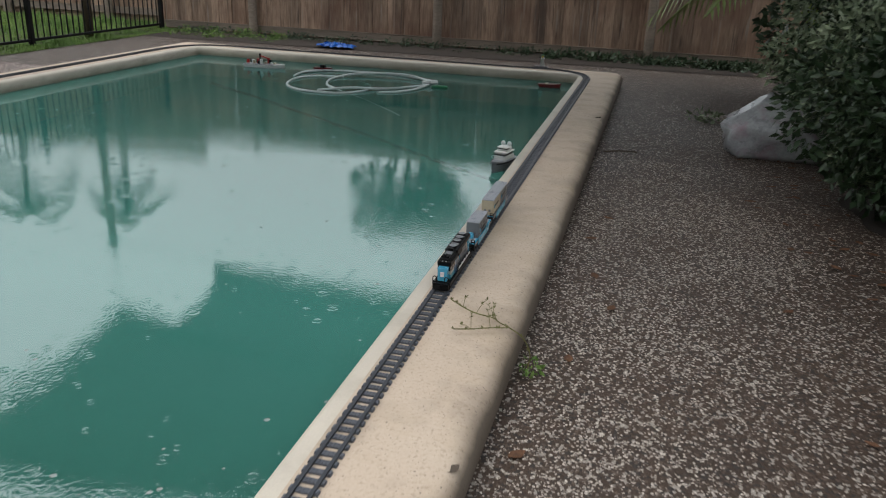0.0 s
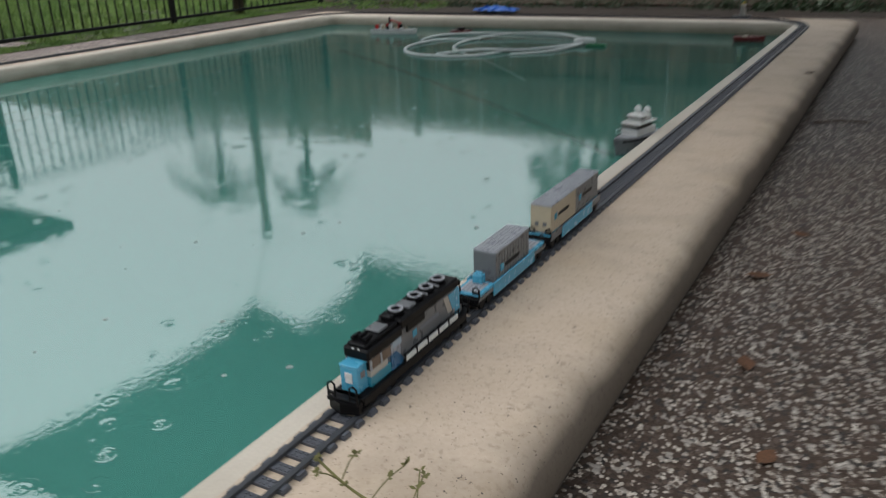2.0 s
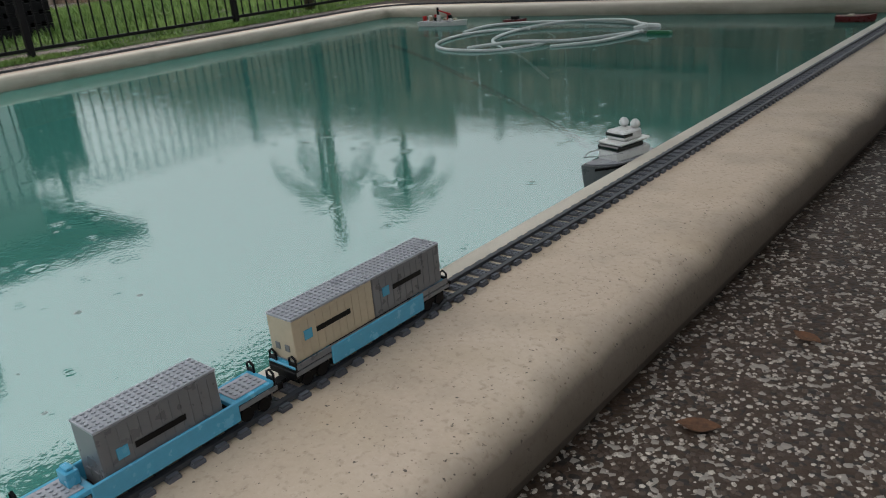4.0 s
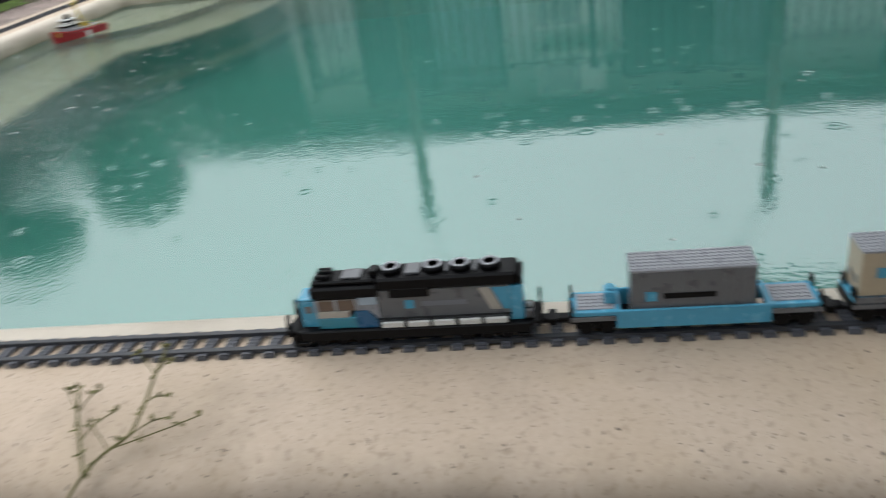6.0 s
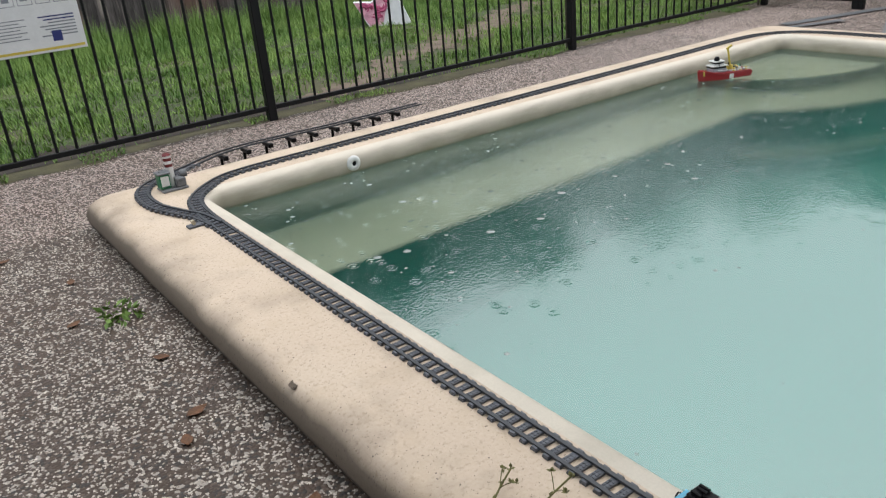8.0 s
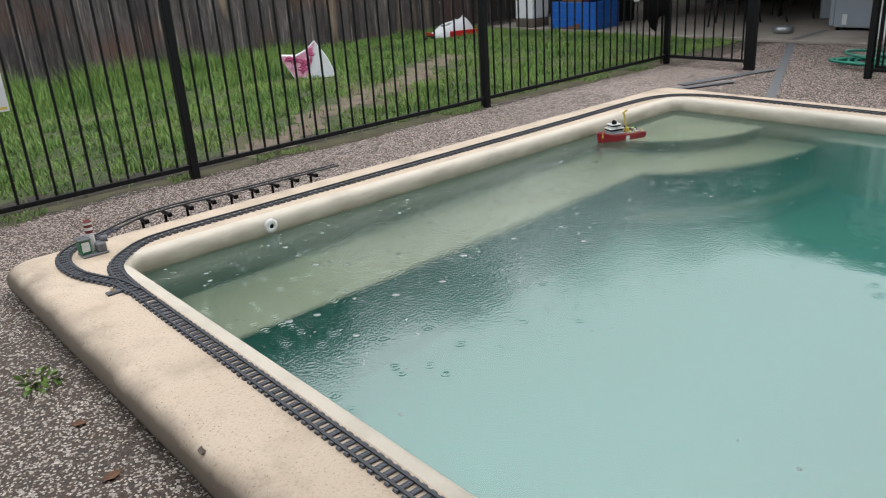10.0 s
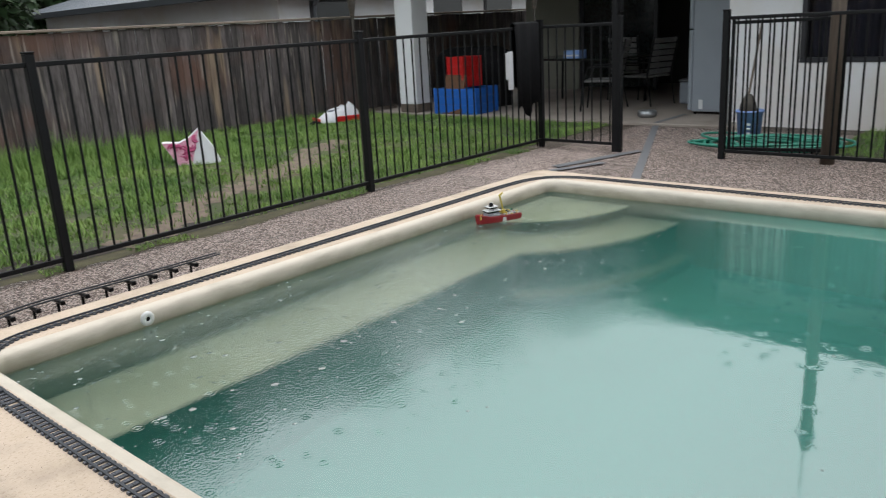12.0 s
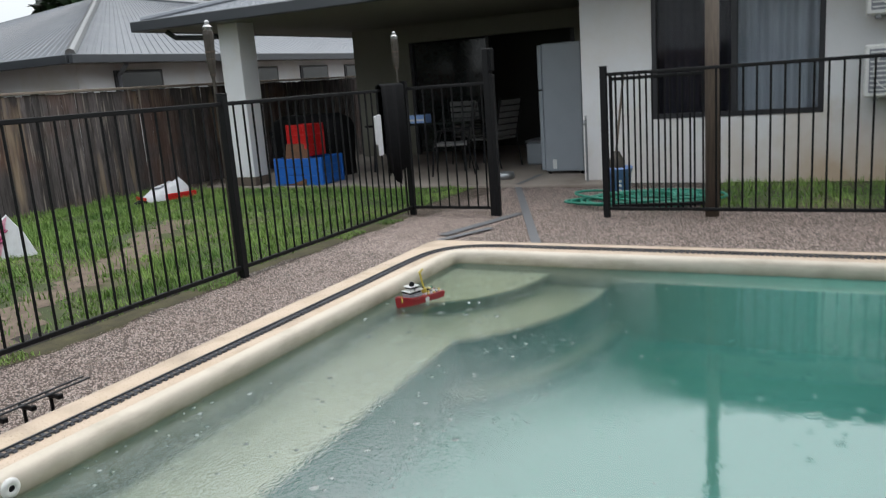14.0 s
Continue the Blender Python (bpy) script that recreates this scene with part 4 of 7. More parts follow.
corrugated(s, (EX, ye0, EAVE + 0.02), (EX, ye1, EAVE + 0.02), (-11.0, ye1 - 3.5, ridge), (-11.0, ye0 + 3.5, ridge))
corrugated(s, (EX, ye0, EAVE + 0.02), (xe1, ye0, EAVE + 0.02), (-11.0, ye0 + 3.5, ridge), (-11.0, ye0 + 3.5, ridge))
corrugated(s, (EX, ye1, EAVE + 0.02), (xe1, ye1, EAVE + 0.02), (-11.0, ye1 - 3.5, ridge), (-11.0, ye1 - 3.5, ridge))
corrugated(s, (xe1, ye0, EAVE + 0.02), (xe1, ye1, EAVE + 0.02), (-11.0, ye1 - 3.5, ridge), (-11.0, ye0 + 3.5, ridge))
part("roof_sheet", s, ROOF, roof)
part("fascia", Shape(T).box(EX - 0.02, EX + 0.1, ye0 - 0.1, ye1 + 0.1, EAVE - 0.10, EAVE + 0.035, b=0.01), FASCIA, roof)
part("fascia", Shape(T).box(xe1, EX - 0.022, ye0 - 0.1, ye0 + 0.02, EAVE - 0.10, EAVE + 0.035, b=0.01), FASCIA, roof)
part("fascia", Shape(T).box(xe1, EX - 0.022, ye1 - 0.02, ye1 + 0.1, EAVE - 0.10, EAVE + 0.035, b=0.01), FASCIA, roof)
part("ridge_cap", Shape(T).tube([(EX, ye0, EAVE + 0.05), (-11.0, ye0 + 3.5, ridge + 0.03), (-11.0, ye1 - 3.5, ridge + 0.03), (EX, ye1, EAVE + 0.05)], 0.05, 8), ROOF, roof)
part("downpipe", Shape(T).tube([(-7.54, -5.93, EAVE - 0.11), (-7.62, -5.85, EAVE - 0.2), (-7.66, -5.4, EAVE - 0.24), (-7.70, -5.18, EAVE - 0.24)], 0.035, 8), FASCIA, roof, "grey bent downpipe under the eave")
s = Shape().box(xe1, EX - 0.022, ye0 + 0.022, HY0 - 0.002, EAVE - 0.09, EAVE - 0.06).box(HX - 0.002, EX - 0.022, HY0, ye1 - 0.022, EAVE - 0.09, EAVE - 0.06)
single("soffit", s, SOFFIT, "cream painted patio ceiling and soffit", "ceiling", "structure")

# patio: slab, column and back wall with a dark doorway
s = Shape().box(-12.6, -7.66, -5.7, HY0 + 0.3, GROUND - 0.1, GROUND + 0.035, b=0.01)
single("patio_slab", s, SLAB, "brownish concrete patio slab", "patio", "structure")
col = thing("patio_column", "white rendered patio column with a dark foot", "column", (-7.86, -5.0, GROUND + 0.035), kind="structure")
part("shaft", Shape().box(-0.17, 0.17, -0.17, 0.17, 0.12, EAVE - GROUND - 0.125, b=0.01), RENDER, col)
part("foot", Shape().box(-0.172, 0.172, -0.172, 0.172, 0, 0.12, b=0.01), POSTWOOD, col, "dark stained column foot")
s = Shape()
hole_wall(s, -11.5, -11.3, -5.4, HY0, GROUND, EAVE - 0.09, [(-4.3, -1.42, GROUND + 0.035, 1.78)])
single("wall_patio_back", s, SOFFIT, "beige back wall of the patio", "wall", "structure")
dr = thing("sliding_door", "dark open sliding glass door", "door", (-11.35, -4.3, GROUND + 0.035))
T = Matrix.Translation((11.35, 4.3, -GROUND - 0.035))
for a, b in ((-4.29, -4.23), (-2.90, -2.84), (-1.49, -1.43)):
    part("door_frame", Shape(T).box(-11.39, -11.31, a, b, GROUND + 0.036, 1.77, b=0.004), FRAME, dr)
part("pane", Shape(T).box(-11.36, -11.35, -4.23, -2.90, GROUND + 0.08, 1.74), TIN, dr)
# dark sheet added behind the doorway in place of an unlit room
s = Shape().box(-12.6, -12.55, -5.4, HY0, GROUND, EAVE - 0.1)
single("wall_unlit_room", s, BACKDOOR, "near-black sheet standing in for the unlit room beyond the patio door", "wall", "structure")
sconce = thing("wall_panel", "pale hanging panel by the patio door", "wall panel", (-11.29, -1.05, 0.80))
part("panel", Shape().box(0.0, 0.02, -0.17, 0.17, 0, 0.78, b=0.004), CURTAIN, sconce)

# fridge at the patio's edge
fr = thing("fridge", "grey upright fridge beside the house wall", "fridge", (-8.55, -0.735, GROUND + 0.035))
fr.scale = (1.05, 1.05, 1.06)
part("body", Shape().box(-0.62, 0.0, -0.23, 0.235, 0.03, 1.47, b=0.012), FRIDGEM, fr)
part("door", Shape().box(-0.60, -0.02, -0.29, -0.235, 0.04, 0.95, b=0.01), FRIDGEM, fr)
part("door", Shape().box(-0.60, -0.02, -0.29, -0.235, 0.965, 1.46, b=0.01), FRIDGEM, fr)
part("label_sticker", Shape().box(0.001, 0.004, -0.14, -0.09, 0.06, 0.17), PAPERW, fr, "small white sticker")
for a in (-0.2, 0.2):
    part("foot", Shape().cyl((-0.05, a, 0), (-0.05, a, 0.03), 0.02), PBLACK, fr)

# outdoor table with chairs
tb = thing("patio_table", "dark glass-topped patio table", "table", (-9.43, -3.0, GROUND + 0.035))
part("tabletop", Shape().box(-0.5, 0.5, -0.8, 0.8, 0.64, 0.67, b=0.008), TIN, tb)
for a in (-0.44, 0.44):
    for b in (-0.72, 0.72):
        part("leg", Shape().cyl((a, b, 0), (a * 0.95, b * 0.95, 0.64), 0.018), BLACK, tb)


def patio_chair(at, yaw):
    c = thing("patio_chair", "dark-framed patio chair with a woven seat and high back", "chair", at, "chairs at the patio table")
    c.rotation_euler = (0, 0, radians(yaw))
    part("seat", Shape().box(-0.23, 0.23, -0.22, 0.22, 0.38, 0.41, b=0.01), WICKER, c)
    back_tilt = Matrix.Translation((0, -0.22, 0.41)) @ Matrix.Rotation(radians(14), 4, "X")
    for k in range(6):
        part("back_slat", Shape(back_tilt).box(-0.21, 0.21, -0.01, 0.01, 0.02 + 0.085 * k, 0.085 + 0.085 * k, b=0.005), WICKER, c)
    for a in (-0.235, 0.235):
        part("frame", Shape().tube([(a, 0.26, 0), (a, 0.22, 0.4), (a, 0.16, 0.58), (a, -0.24, 0.58)], 0.013, 6), BLACK, c)
        part("leg", Shape().tube([(a, -0.30, 0), (a, -0.22, 0.4), (a, -0.34, 0.93)], 0.013, 6), BLACK, c)
    return c


patio_chair((-8.74, -2.33, GROUND + 0.035), 200)
patio_chair((-9.45, -2.05, GROUND + 0.035), 165)
patio_chair((-10.15, -2.7, GROUND + 0.035), 100)
tub = thing("storage_tub", "grey-blue plastic storage tub with a lid beside the fridge", "storage tub", (-9.75, -1.45, GROUND + 0.036))
part("body", Shape().box(-0.2, 0.2, -0.16, 0.16, 0, 0.30, b=0.02), FRIDGEM, tub)
part("lid", Shape().box(-0.21, 0.21, -0.17, 0.17, 0.301, 0.335, b=0.01), PGREY, tub, "dark grey lid")
bx = thing("drink_cartons", "blue and white carton on the patio table", "carton", (-9.08, -2.98, GROUND + 0.705))
part("carton", Shape().box(-0.1, 0.1, -0.13, 0.13, 0, 0.11, b=0.004), PPALEBLUE, bx)
part("band", Shape().box(0.101, 0.104, -0.12, 0.12, 0.03, 0.05), PWHITE, bx, "white printed band")

# covered barbecue, crates
bq = thing("covered_barbecue", "barbecue under a rumpled black cover", "barbecue", (-8.80, -4.62, GROUND + 0.035))
cover = []
for z, sx, sy in ((0.0, 0.30, 0.60), (0.45, 0.30, 0.62), (0.66, 0.30, 0.66), (0.80, 0.27, 0.58), (0.88, 0.18, 0.42)):
    cover.append([(sx * math.copysign(abs(math.cos(a)) ** 0.5, math.cos(a)) * (1 + 0.04 * math.sin(5 * a + z * 9)), sy * math.copysign(abs(math.sin(a)) ** 0.5, math.sin(a)) * (1 + 0.04 * math.cos(7 * a + z * 5)), z) for a in [2 * math.pi * i / 28 for i in range(28)]])
s = Shape()
for lp in cover:
    s.v += lp
for i in range(len(cover) - 1):
    for k in range(28):
        s.f.append((i * 28 + k, i * 28 + (k + 1) % 28, (i + 1) * 28 + (k + 1) % 28, (i + 1) * 28 + k))
s.f.append(tuple(range(4 * 28, 5 * 28)))
part("cover", s, CLOTH, bq, "", True)


def crate(name, label, at, sx, sy, sz, material, yaw=0):
    c = thing(name, label, "crate", at)
    c.rotation_euler = (0, 0, radians(yaw))
    part("base", Shape().box(-sx, sx, -sy, sy, 0, 0.02), material, c)
    for sgn in (-1, 1):
        for k in range(3):
            z = 0.02 + (sz - 0.02) * k / 3
            part("side_slat", Shape().box(-sx, sx, sgn * sy - 0.008, sgn * sy + 0.008, z, z + (sz - 0.02) / 3 - 0.003, b=0.004), material, c)
            part("end_slat", Shape().box(sgn * sx - 0.008, sgn * sx + 0.008, -sy + 0.009, sy - 0.009, z, z + (sz - 0.02) / 3 - 0.003, b=0.004), material, c)
        for sg2 in (-1, 1):
            part("corner_post", Shape().box(sgn * sx - 0.02, sgn * sx + 0.02, sg2 * sy - 0.02, sg2 * sy + 0.02, 0.0, sz + 0.004, b=0.006), material, c)
    return c


crate("plastic_crate", "large blue plastic crate on the patio edge", (-7.96, -4.11, GROUND + 0.035), 0.26, 0.35, 0.36, PBLUE_DEEP, 4)
crate("plastic_crate", "red plastic crate lying on the blue crate", (-8.0, -4.15, GROUND + 0.40), 0.17, 0.15, 0.42, PRED, -6)
sk = thing("cardboard_box", "brown folded cardboard in front of the red crate", "cardboard", (-7.69, -4.14, GROUND + 0.04))
part("panel", Shape().box(-0.01, 0.01, -0.2, 0.16, 0.0, 0.55, b=0.003, m=Matrix.Rotation(radians(-14), 4, "Y")), DRYLEAF, sk)

# bowl, bucket, broom, tap, garden hose
s = Shape().lathe([(0.10, 0), (0.12, 0.03), (0.11, 0.08), (0.095, 0.08), (0.085, 0.03), (0.0, 0.02)], 18)
bw = thing("pet_bowl", "small grey metal bowl on the patio edge", "bowl", (-8.15, -1.36, GROUND + 0.036))
part("bowl", s, STEEL, bw, "", True)
bk = thing("bucket", "mid blue plastic bucket with white print by the wall", "bucket", (-7.02, 0.33, GROUND))
part("pail", Shape().lathe([(0.105, 0), (0.125, 0.28), (0.135, 0.28), (0.135, 0.30), (0.118, 0.30), (0.10, 0.02), (0, 0.02)], 24), PBUCKET, bk, "", True)
part("handle", Shape().tube([(0, 0.135 * math.cos(a), 0.28 - 0.10 * math.sin(a)) for a in [math.pi * i / 10 for i in range(11)]], 0.004, 5), STEEL, bk, "wire handle")
for k in range(3):
    part("print_bar", Shape().box(0.112, 0.122, 0.02, 0.055, 0.07 + 0.045 * k, 0.092 + 0.045 * k, b=0.002), PWHITE, bk, "white printed mark")
br = thing("broom", "straw broom standing head down in the blue bucket", "broom", (-7.02, 0.31, GROUND + 0.022))
part("handle", Shape().cyl((0, 0, 0.43), (-0.12, 0.06, 1.18), 0.011), POSTWOOD, br)
part("bristles", Shape().lathe([(0.05, 0.0), (0.085, 0.26), (0.075, 0.34), (0.03, 0.43), (0.0, 0.435)], 12), BAMBOO, br, "straw bristles", True)
tp = thing("garden_tap", "garden tap on a thin standpipe by the house corner", "tap", (-7.88, -0.25, GROUND))
part("pipe", Shape().cyl((0, 0, 0), (0, 0, 0.74), 0.012), STEEL, tp)
part("spout", Shape().tube([(0, 0, 0.70), (0.05, 0, 0.71), (0.08, 0, 0.67)], 0.012, 6), STEEL, tp)
part("tap_handle", Shape().box(-0.03, 0.03, -0.006, 0.006, 0.745, 0.76, b=0.003), STEEL, tp)
gh = thing("garden_hose", "loosely coiled green garden hose on the paving", "garden hose", (-6.58, 0.66, GROUND))
lr = random.Random(3)
coil = []
for i in range(260):
    a = i * 0.29
    r = 0.37 + 0.15 * math.sin(i * 0.11) + 0.05 * math.sin(i * 0.7)
    coil.append((r * math.cos(a) * 0.75 + 0.09 * math.sin(i * 0.17) - 0.05, r * math.sin(a) * 1.25 + 0.12 * math.sin(i * 0.043), 0.014 + 0.00016 * i + 0.03 * (0.5 + 0.5 * math.sin(i * 0.45))))
part("coil", Shape().tube(coil, 0.012, 6), HOSEG, gh, "", True)

# air conditioner units on the wall
def air_conditioner(y0, z0, label):
    a = thing("air_conditioner", label, "air conditioner", (HX, y0, z0), "outdoor units on the wall")
    part("case", Shape().box(0.06, 0.36, 0, 0.74, 0, 0.47, b=0.015), PWHITE, a)
    part("grille_backing", Shape().box(0.361, 0.366, 0.04, 0.48, 0.04, 0.43), INKGREY, a)
    for k in range(9):
        part("grille_bar", Shape().box(0.367, 0.373, 0.05, 0.47, 0.06 + 0.042 * k, 0.072 + 0.042 * k), PWHITE, a)
    part("fan_guard", Shape().tube([(0.374, 0.26 + 0.18 * math.cos(t), 0.235 + 0.18 * math.sin(t)) for t in [2 * math.pi * i / 24 for i in range(24)]], 0.005, 5, closed=True, up=(1, 0, 0)), PWHITE, a)
    part("label_plate", Shape().box(0.361, 0.364, 0.57, 0.69, 0.10, 0.22), INKGREY, a, "grey printed label")
    part("pipe", Shape().tube([(0.2, 0.74, 0.2), (0.2, 0.82, 0.2), (0.04, 0.84, 0.17), (-0.01, 0.84, 0.17)], 0.025, 6), PBLACK, a)
    for yy in (0.1, 0.64):
        part("bracket", Shape().box(0.0, 0.34, yy - 0.02, yy + 0.02, -0.03, 0.0, b=0.003), STEEL, a)


air_conditioner(2.445, 0.69, "white wall-mounted air conditioner unit with a round grille")
air_conditioner(2.445, 1.42, "white air conditioner unit mounted above another")

# stack of black plastic pallets at the house corner
for k in range(13):
    pl = thing("plastic_pallet", "black slatted plastic pallet in a stack beside the house", "pallet", (-8.42, 6.45, GROUND + 0.006 + 0.125 * k), "stacked pallets")
    for z in (0.0, 0.10):
        for i in range(6):
            part("slat", Shape().box(-0.3, 0.3, -0.36 + 0.125 * i, -0.28 + 0.125 * i, z, z + 0.022, b=0.004), PBLACK, pl)
    for i in (-1, 0, 1):
        part("runner", Shape().box(-0.3 if i < 0 else -0.05 if i == 0 else 0.2, -0.2 if i < 0 else 0.05 if i == 0 else 0.3, -0.36, 0.345, 0.022, 0.10, b=0.004), PBLACK, pl)

# ---- neighbour's house beyond the side fence ----
nh = thing("neighbour_house", "low grey-roofed neighbouring house with cream walls", "house", (-11.4, -10.2, GROUND + 0.04))
T = Matrix.Translation((11.0, 10.2, -GROUND))
part("wall", Shape(T).box(-24, -9.0, -20.9, -10.1, GROUND, 1.95), RENDER, nh)
s = Shape(T)
corrugated(s, (-26, -9.45, 1.95), (-8.4, -9.45, 1.95), (-14.4, -15.45, 3.9), (-22, -15.45, 3.9))
corrugated(s, (-8.4, -9.45, 1.95), (-8.4, -21.45, 1.95), (-14.4, -15.45, 3.9), (-14.4, -15.45, 3.9))
part("roof", s, ROOF, nh)
part("fascia", Shape(T).box(-26, -8.36, -9.47, -9.36, 1.82, 1.97, b=0.01), FASCIA, nh)
part("fascia", Shape(T).box(-8.42, -8.32, -21.45, -9.48, 1.82, 1.97, b=0.01), FASCIA, nh)
part("eave_lining", Shape(T).box(-26, -8.43, -10.1, -9.48, 1.84, 1.87), SOFFIT, nh)
part("ridge_cap", Shape(T).tube([(-8.4, -9.45, 1.98), (-14.4, -15.45, 3.93), (-22, -15.45, 3.93)], 0.09, 8), STEEL, nh)
for a in (-10.4, -14.1, -16.2, -18.2):
    wdw = part("window", Shape(T).box(a - 0.6, a + 0.6, -10.105, -10.06, 0.95, 1.72, b=0.01), FRAME, nh, "dark neighbour window")
    part("pane", Shape(T).box(a - 0.53, a + 0.53, -10.058, -10.05, 1.0, 1.67), TIN, wdw)
part("downpipe", Shape(T).tube([(-9.6, -9.5, 1.80), (-9.7, -9.7, 1.72), (-9.9, -10.06, 1.62), (-9.9, -10.06, 0.2)], 0.045, 8), ROOF, nh)
part("porch_post", Shape(T).box(-13.1, -12.7, -10.0, -9.6, GROUND, 1.82, b=0.01), RENDER, nh)

# ---- lawns ----
def lawn(name, x0, x1, y0, y1, n, label, tall=None, worn=None, height=(0.03, 0.075)):
    s = Shape().put([(x0, y0, GROUND + 0.005), (x1, y0, GROUND + 0.005), (x1, y1, GROUND + 0.005), (x0, y1, GROUND + 0.005)], [(0, 1, 2, 3)])
    single(name, s, TURF, label, "lawn", "structure")
    c = np.stack([rng.uniform(x0, x1, n), rng.uniform(y0, y1, n)], 1)
    if worn is not None:
        c = c[~worn(c[:, 0], c[:, 1]) | (rng.random(len(c)) < 0.14)]
    m = len(c)
    clump = 0.75 + 0.55 * np.sin(c[:, 0] * 5.3 + 2 * np.sin(c[:, 1] * 3.7)) * np.sin(c[:, 1] * 6.1 + np.sin(c[:, 0] * 4.3))
    h = rng.uniform(*height, m) * clump
    if tall is not None:
        h *= 1 + tall(c[:, 0], c[:, 1])
    a = rng.uniform(0, 6.28, m)
    lean = rng.uniform(0.1, 0.8, m) * h
    w = rng.uniform(0.003, 0.007, m)
    dx, dy = np.cos(a), np.sin(a)
    z0 = np.full(m, GROUND + 0.004)
    p0 = np.stack([c[:, 0] - dy * w, c[:, 1] + dx * w, z0], 1)
    p1 = np.stack([c[:, 0] + dy * w, c[:, 1] - dx * w, z0], 1)
    p2 = np.stack([c[:, 0] + dx * lean, c[:, 1] + dy * lean, z0 + h], 1)
    v = np.stack([p0, p1, p2], 1).reshape(-1, 3)
    bulk("grass", v, np.arange(3 * m).reshape(-1, 3), GRASS, None, "green grass blades of the " + name, "grass")


def path_line(x):
    return -1.47 + 0.57 * (x + 1.07) + 0.07 * np.sin(x * 2.9) + 0.05 * np.sin(x * 6.1 + 1)


def worn_path(x, y):
    ragged = 0.09 * np.sin(x * 9.0 + 3 * y) + 0.07 * np.sin(y * 13 - x * 5) + 0.05 * np.sin(x * 23) * np.sin(y * 19)
    track = (np.abs(y - path_line(x)) + ragged < 0.30) & (x > -5.4) & (x < 0.4)
    foot = (y + ragged * 1.3 > -1.78 + 0.1 * np.sin(x * 3)) & (x > -2.2) & (x < 1.2)
    spots = np.sin(x * 4.1 + 1.7 * np.sin(y * 3.1)) * np.sin(y * 5.3 + np.sin(x * 2.2)) > 0.86
    return track | foot | spots


def tall_edge(x, y):
    return 2.6 * np.clip((-4.1 - y) / 1.6, 0, 1) * np.clip((x + 4.9) / 0.8, 0, 1) + 0.8 * np.clip((-5.6 - y), 0, 1)


lawn("lawn", -7.63, 4.3, -6.4, -1.53, 135000, "green lawn with a worn brown track", tall_edge, worn_path)
s = Shape()
steps = 120
for i in range(steps + 1):
    x = 0.4 - 5.8 * i / steps
    y = float(path_line(x))
    w0 = 0.15 + 0.05 * math.sin(i * 0.9) + 0.04 * math.sin(i * 2.3)
    w1 = 0.15 + 0.05 * math.sin(i * 0.7 + 2) + 0.04 * math.sin(i * 1.9 + 1)
    s.v += [(x + 0.3 * w0, y - w0, GROUND + 0.009), (x - 0.3 * w1, y + w1, GROUND + 0.009)]
s.f = [(2 * i, 2 * i + 1, 2 * i + 3, 2 * i + 2) for i in range(steps) if s.v[2 * i + 3][1] < -1.5]
single("dirt_track", s, DIRT, "bare brown track worn into the lawn", "bare soil", "structure")
s = Shape()
steps = 90
for i in range(steps + 1):
    x = 1.3 - 4.3 * i / steps
    wide = 0.26 + 0.07 * math.sin(i * 0.31) + 0.05 * math.sin(i * 0.83 + 1) + 0.03 * math.sin(i * 2.1)
    wide *= min(1.0, 0.15 + (steps - i) / 30)
    s.v += [(x, -1.535 - wide, GROUND + 0.0085), (x, -1.535, GROUND + 0.0085)]
s.f = [(2 * i, 2 * i + 1, 2 * i + 3, 2 * i + 2) for i in range(steps)]
single("bare_soil", s, SOIL, "dark bare soil with sparse grass along the fence foot", "bare soil", "structure")
lawn("lawn_house", -7.96, -6.42, 1.2, 6.08, 9000, "strip of grass against the house wall", None, None, (0.02, 0.075))
lawn("lawn_back", -13.4, -5.95, 6.1, 10.8, 42000, "grass beyond the house corner", None, None, (0.04, 0.12))
lawn("verge_left", -6.0, -5.66, 4.2, 10.1, 9000, "mossy grass verge beside the coping", None, None, (0.015, 0.04))


# moss and soil creeping from under the pool fence onto the paving
def moss_edge(x):
    return YF + 0.015 + 0.035 * math.sin(x * 2.1) + 0.03 * math.sin(x * 5.7 + 1) + 0.018 * math.sin(x * 13.0) + 0.012 * math.sin(x * 29.0)


s = Shape()
xs = [-5.8 + 0.05 * i for i in range(137)]
for x in xs:
    s.v += [(x, YF - 0.13, GROUND + 0.0062), (x, moss_edge(x), GROUND + 0.0012)]
s.f = [(2 * i, 2 * i + 2, 2 * i + 3, 2 * i + 1) for i in range(len(xs) - 1)]
single("moss_edge", s, MOSS, "dark moss and soil under the pool fence", "moss", "structure")
g = np.random.default_rng(12)
k = 5200
cx = g.uniform(-5.6, 1.0, k)
cy = YF - 0.12 + g.random(k) * (0.13 + np.array([moss_edge(x) - YF for x in cx]))
keep = np.sin(cx * 3.3) + np.sin(cx * 7.9 + 2) > 0.55
cx, cy = cx[keep], cy[keep]
k = len(cx)
a = g.uniform(0, 6.28, k)
h = g.uniform(0.008, 0.03, k)
z = np.full(k, GROUND + 0.006)
blades = np.stack([np.stack([cx - 0.004 * np.sin(a), cy + 0.004 * np.cos(a), z], 1), np.stack([cx + 0.004 * np.sin(a), cy - 0.004 * np.cos(a), z], 1), np.stack([cx + h * 0.7 * np.cos(a), cy + h * 0.7 * np.sin(a), z + h], 1)], 1).reshape(-1, 3)
bulk("moss_blades", blades, np.arange(3 * k).reshape(-1, 3), GRASS, None, "low grass and moss under the pool fence", "grass")


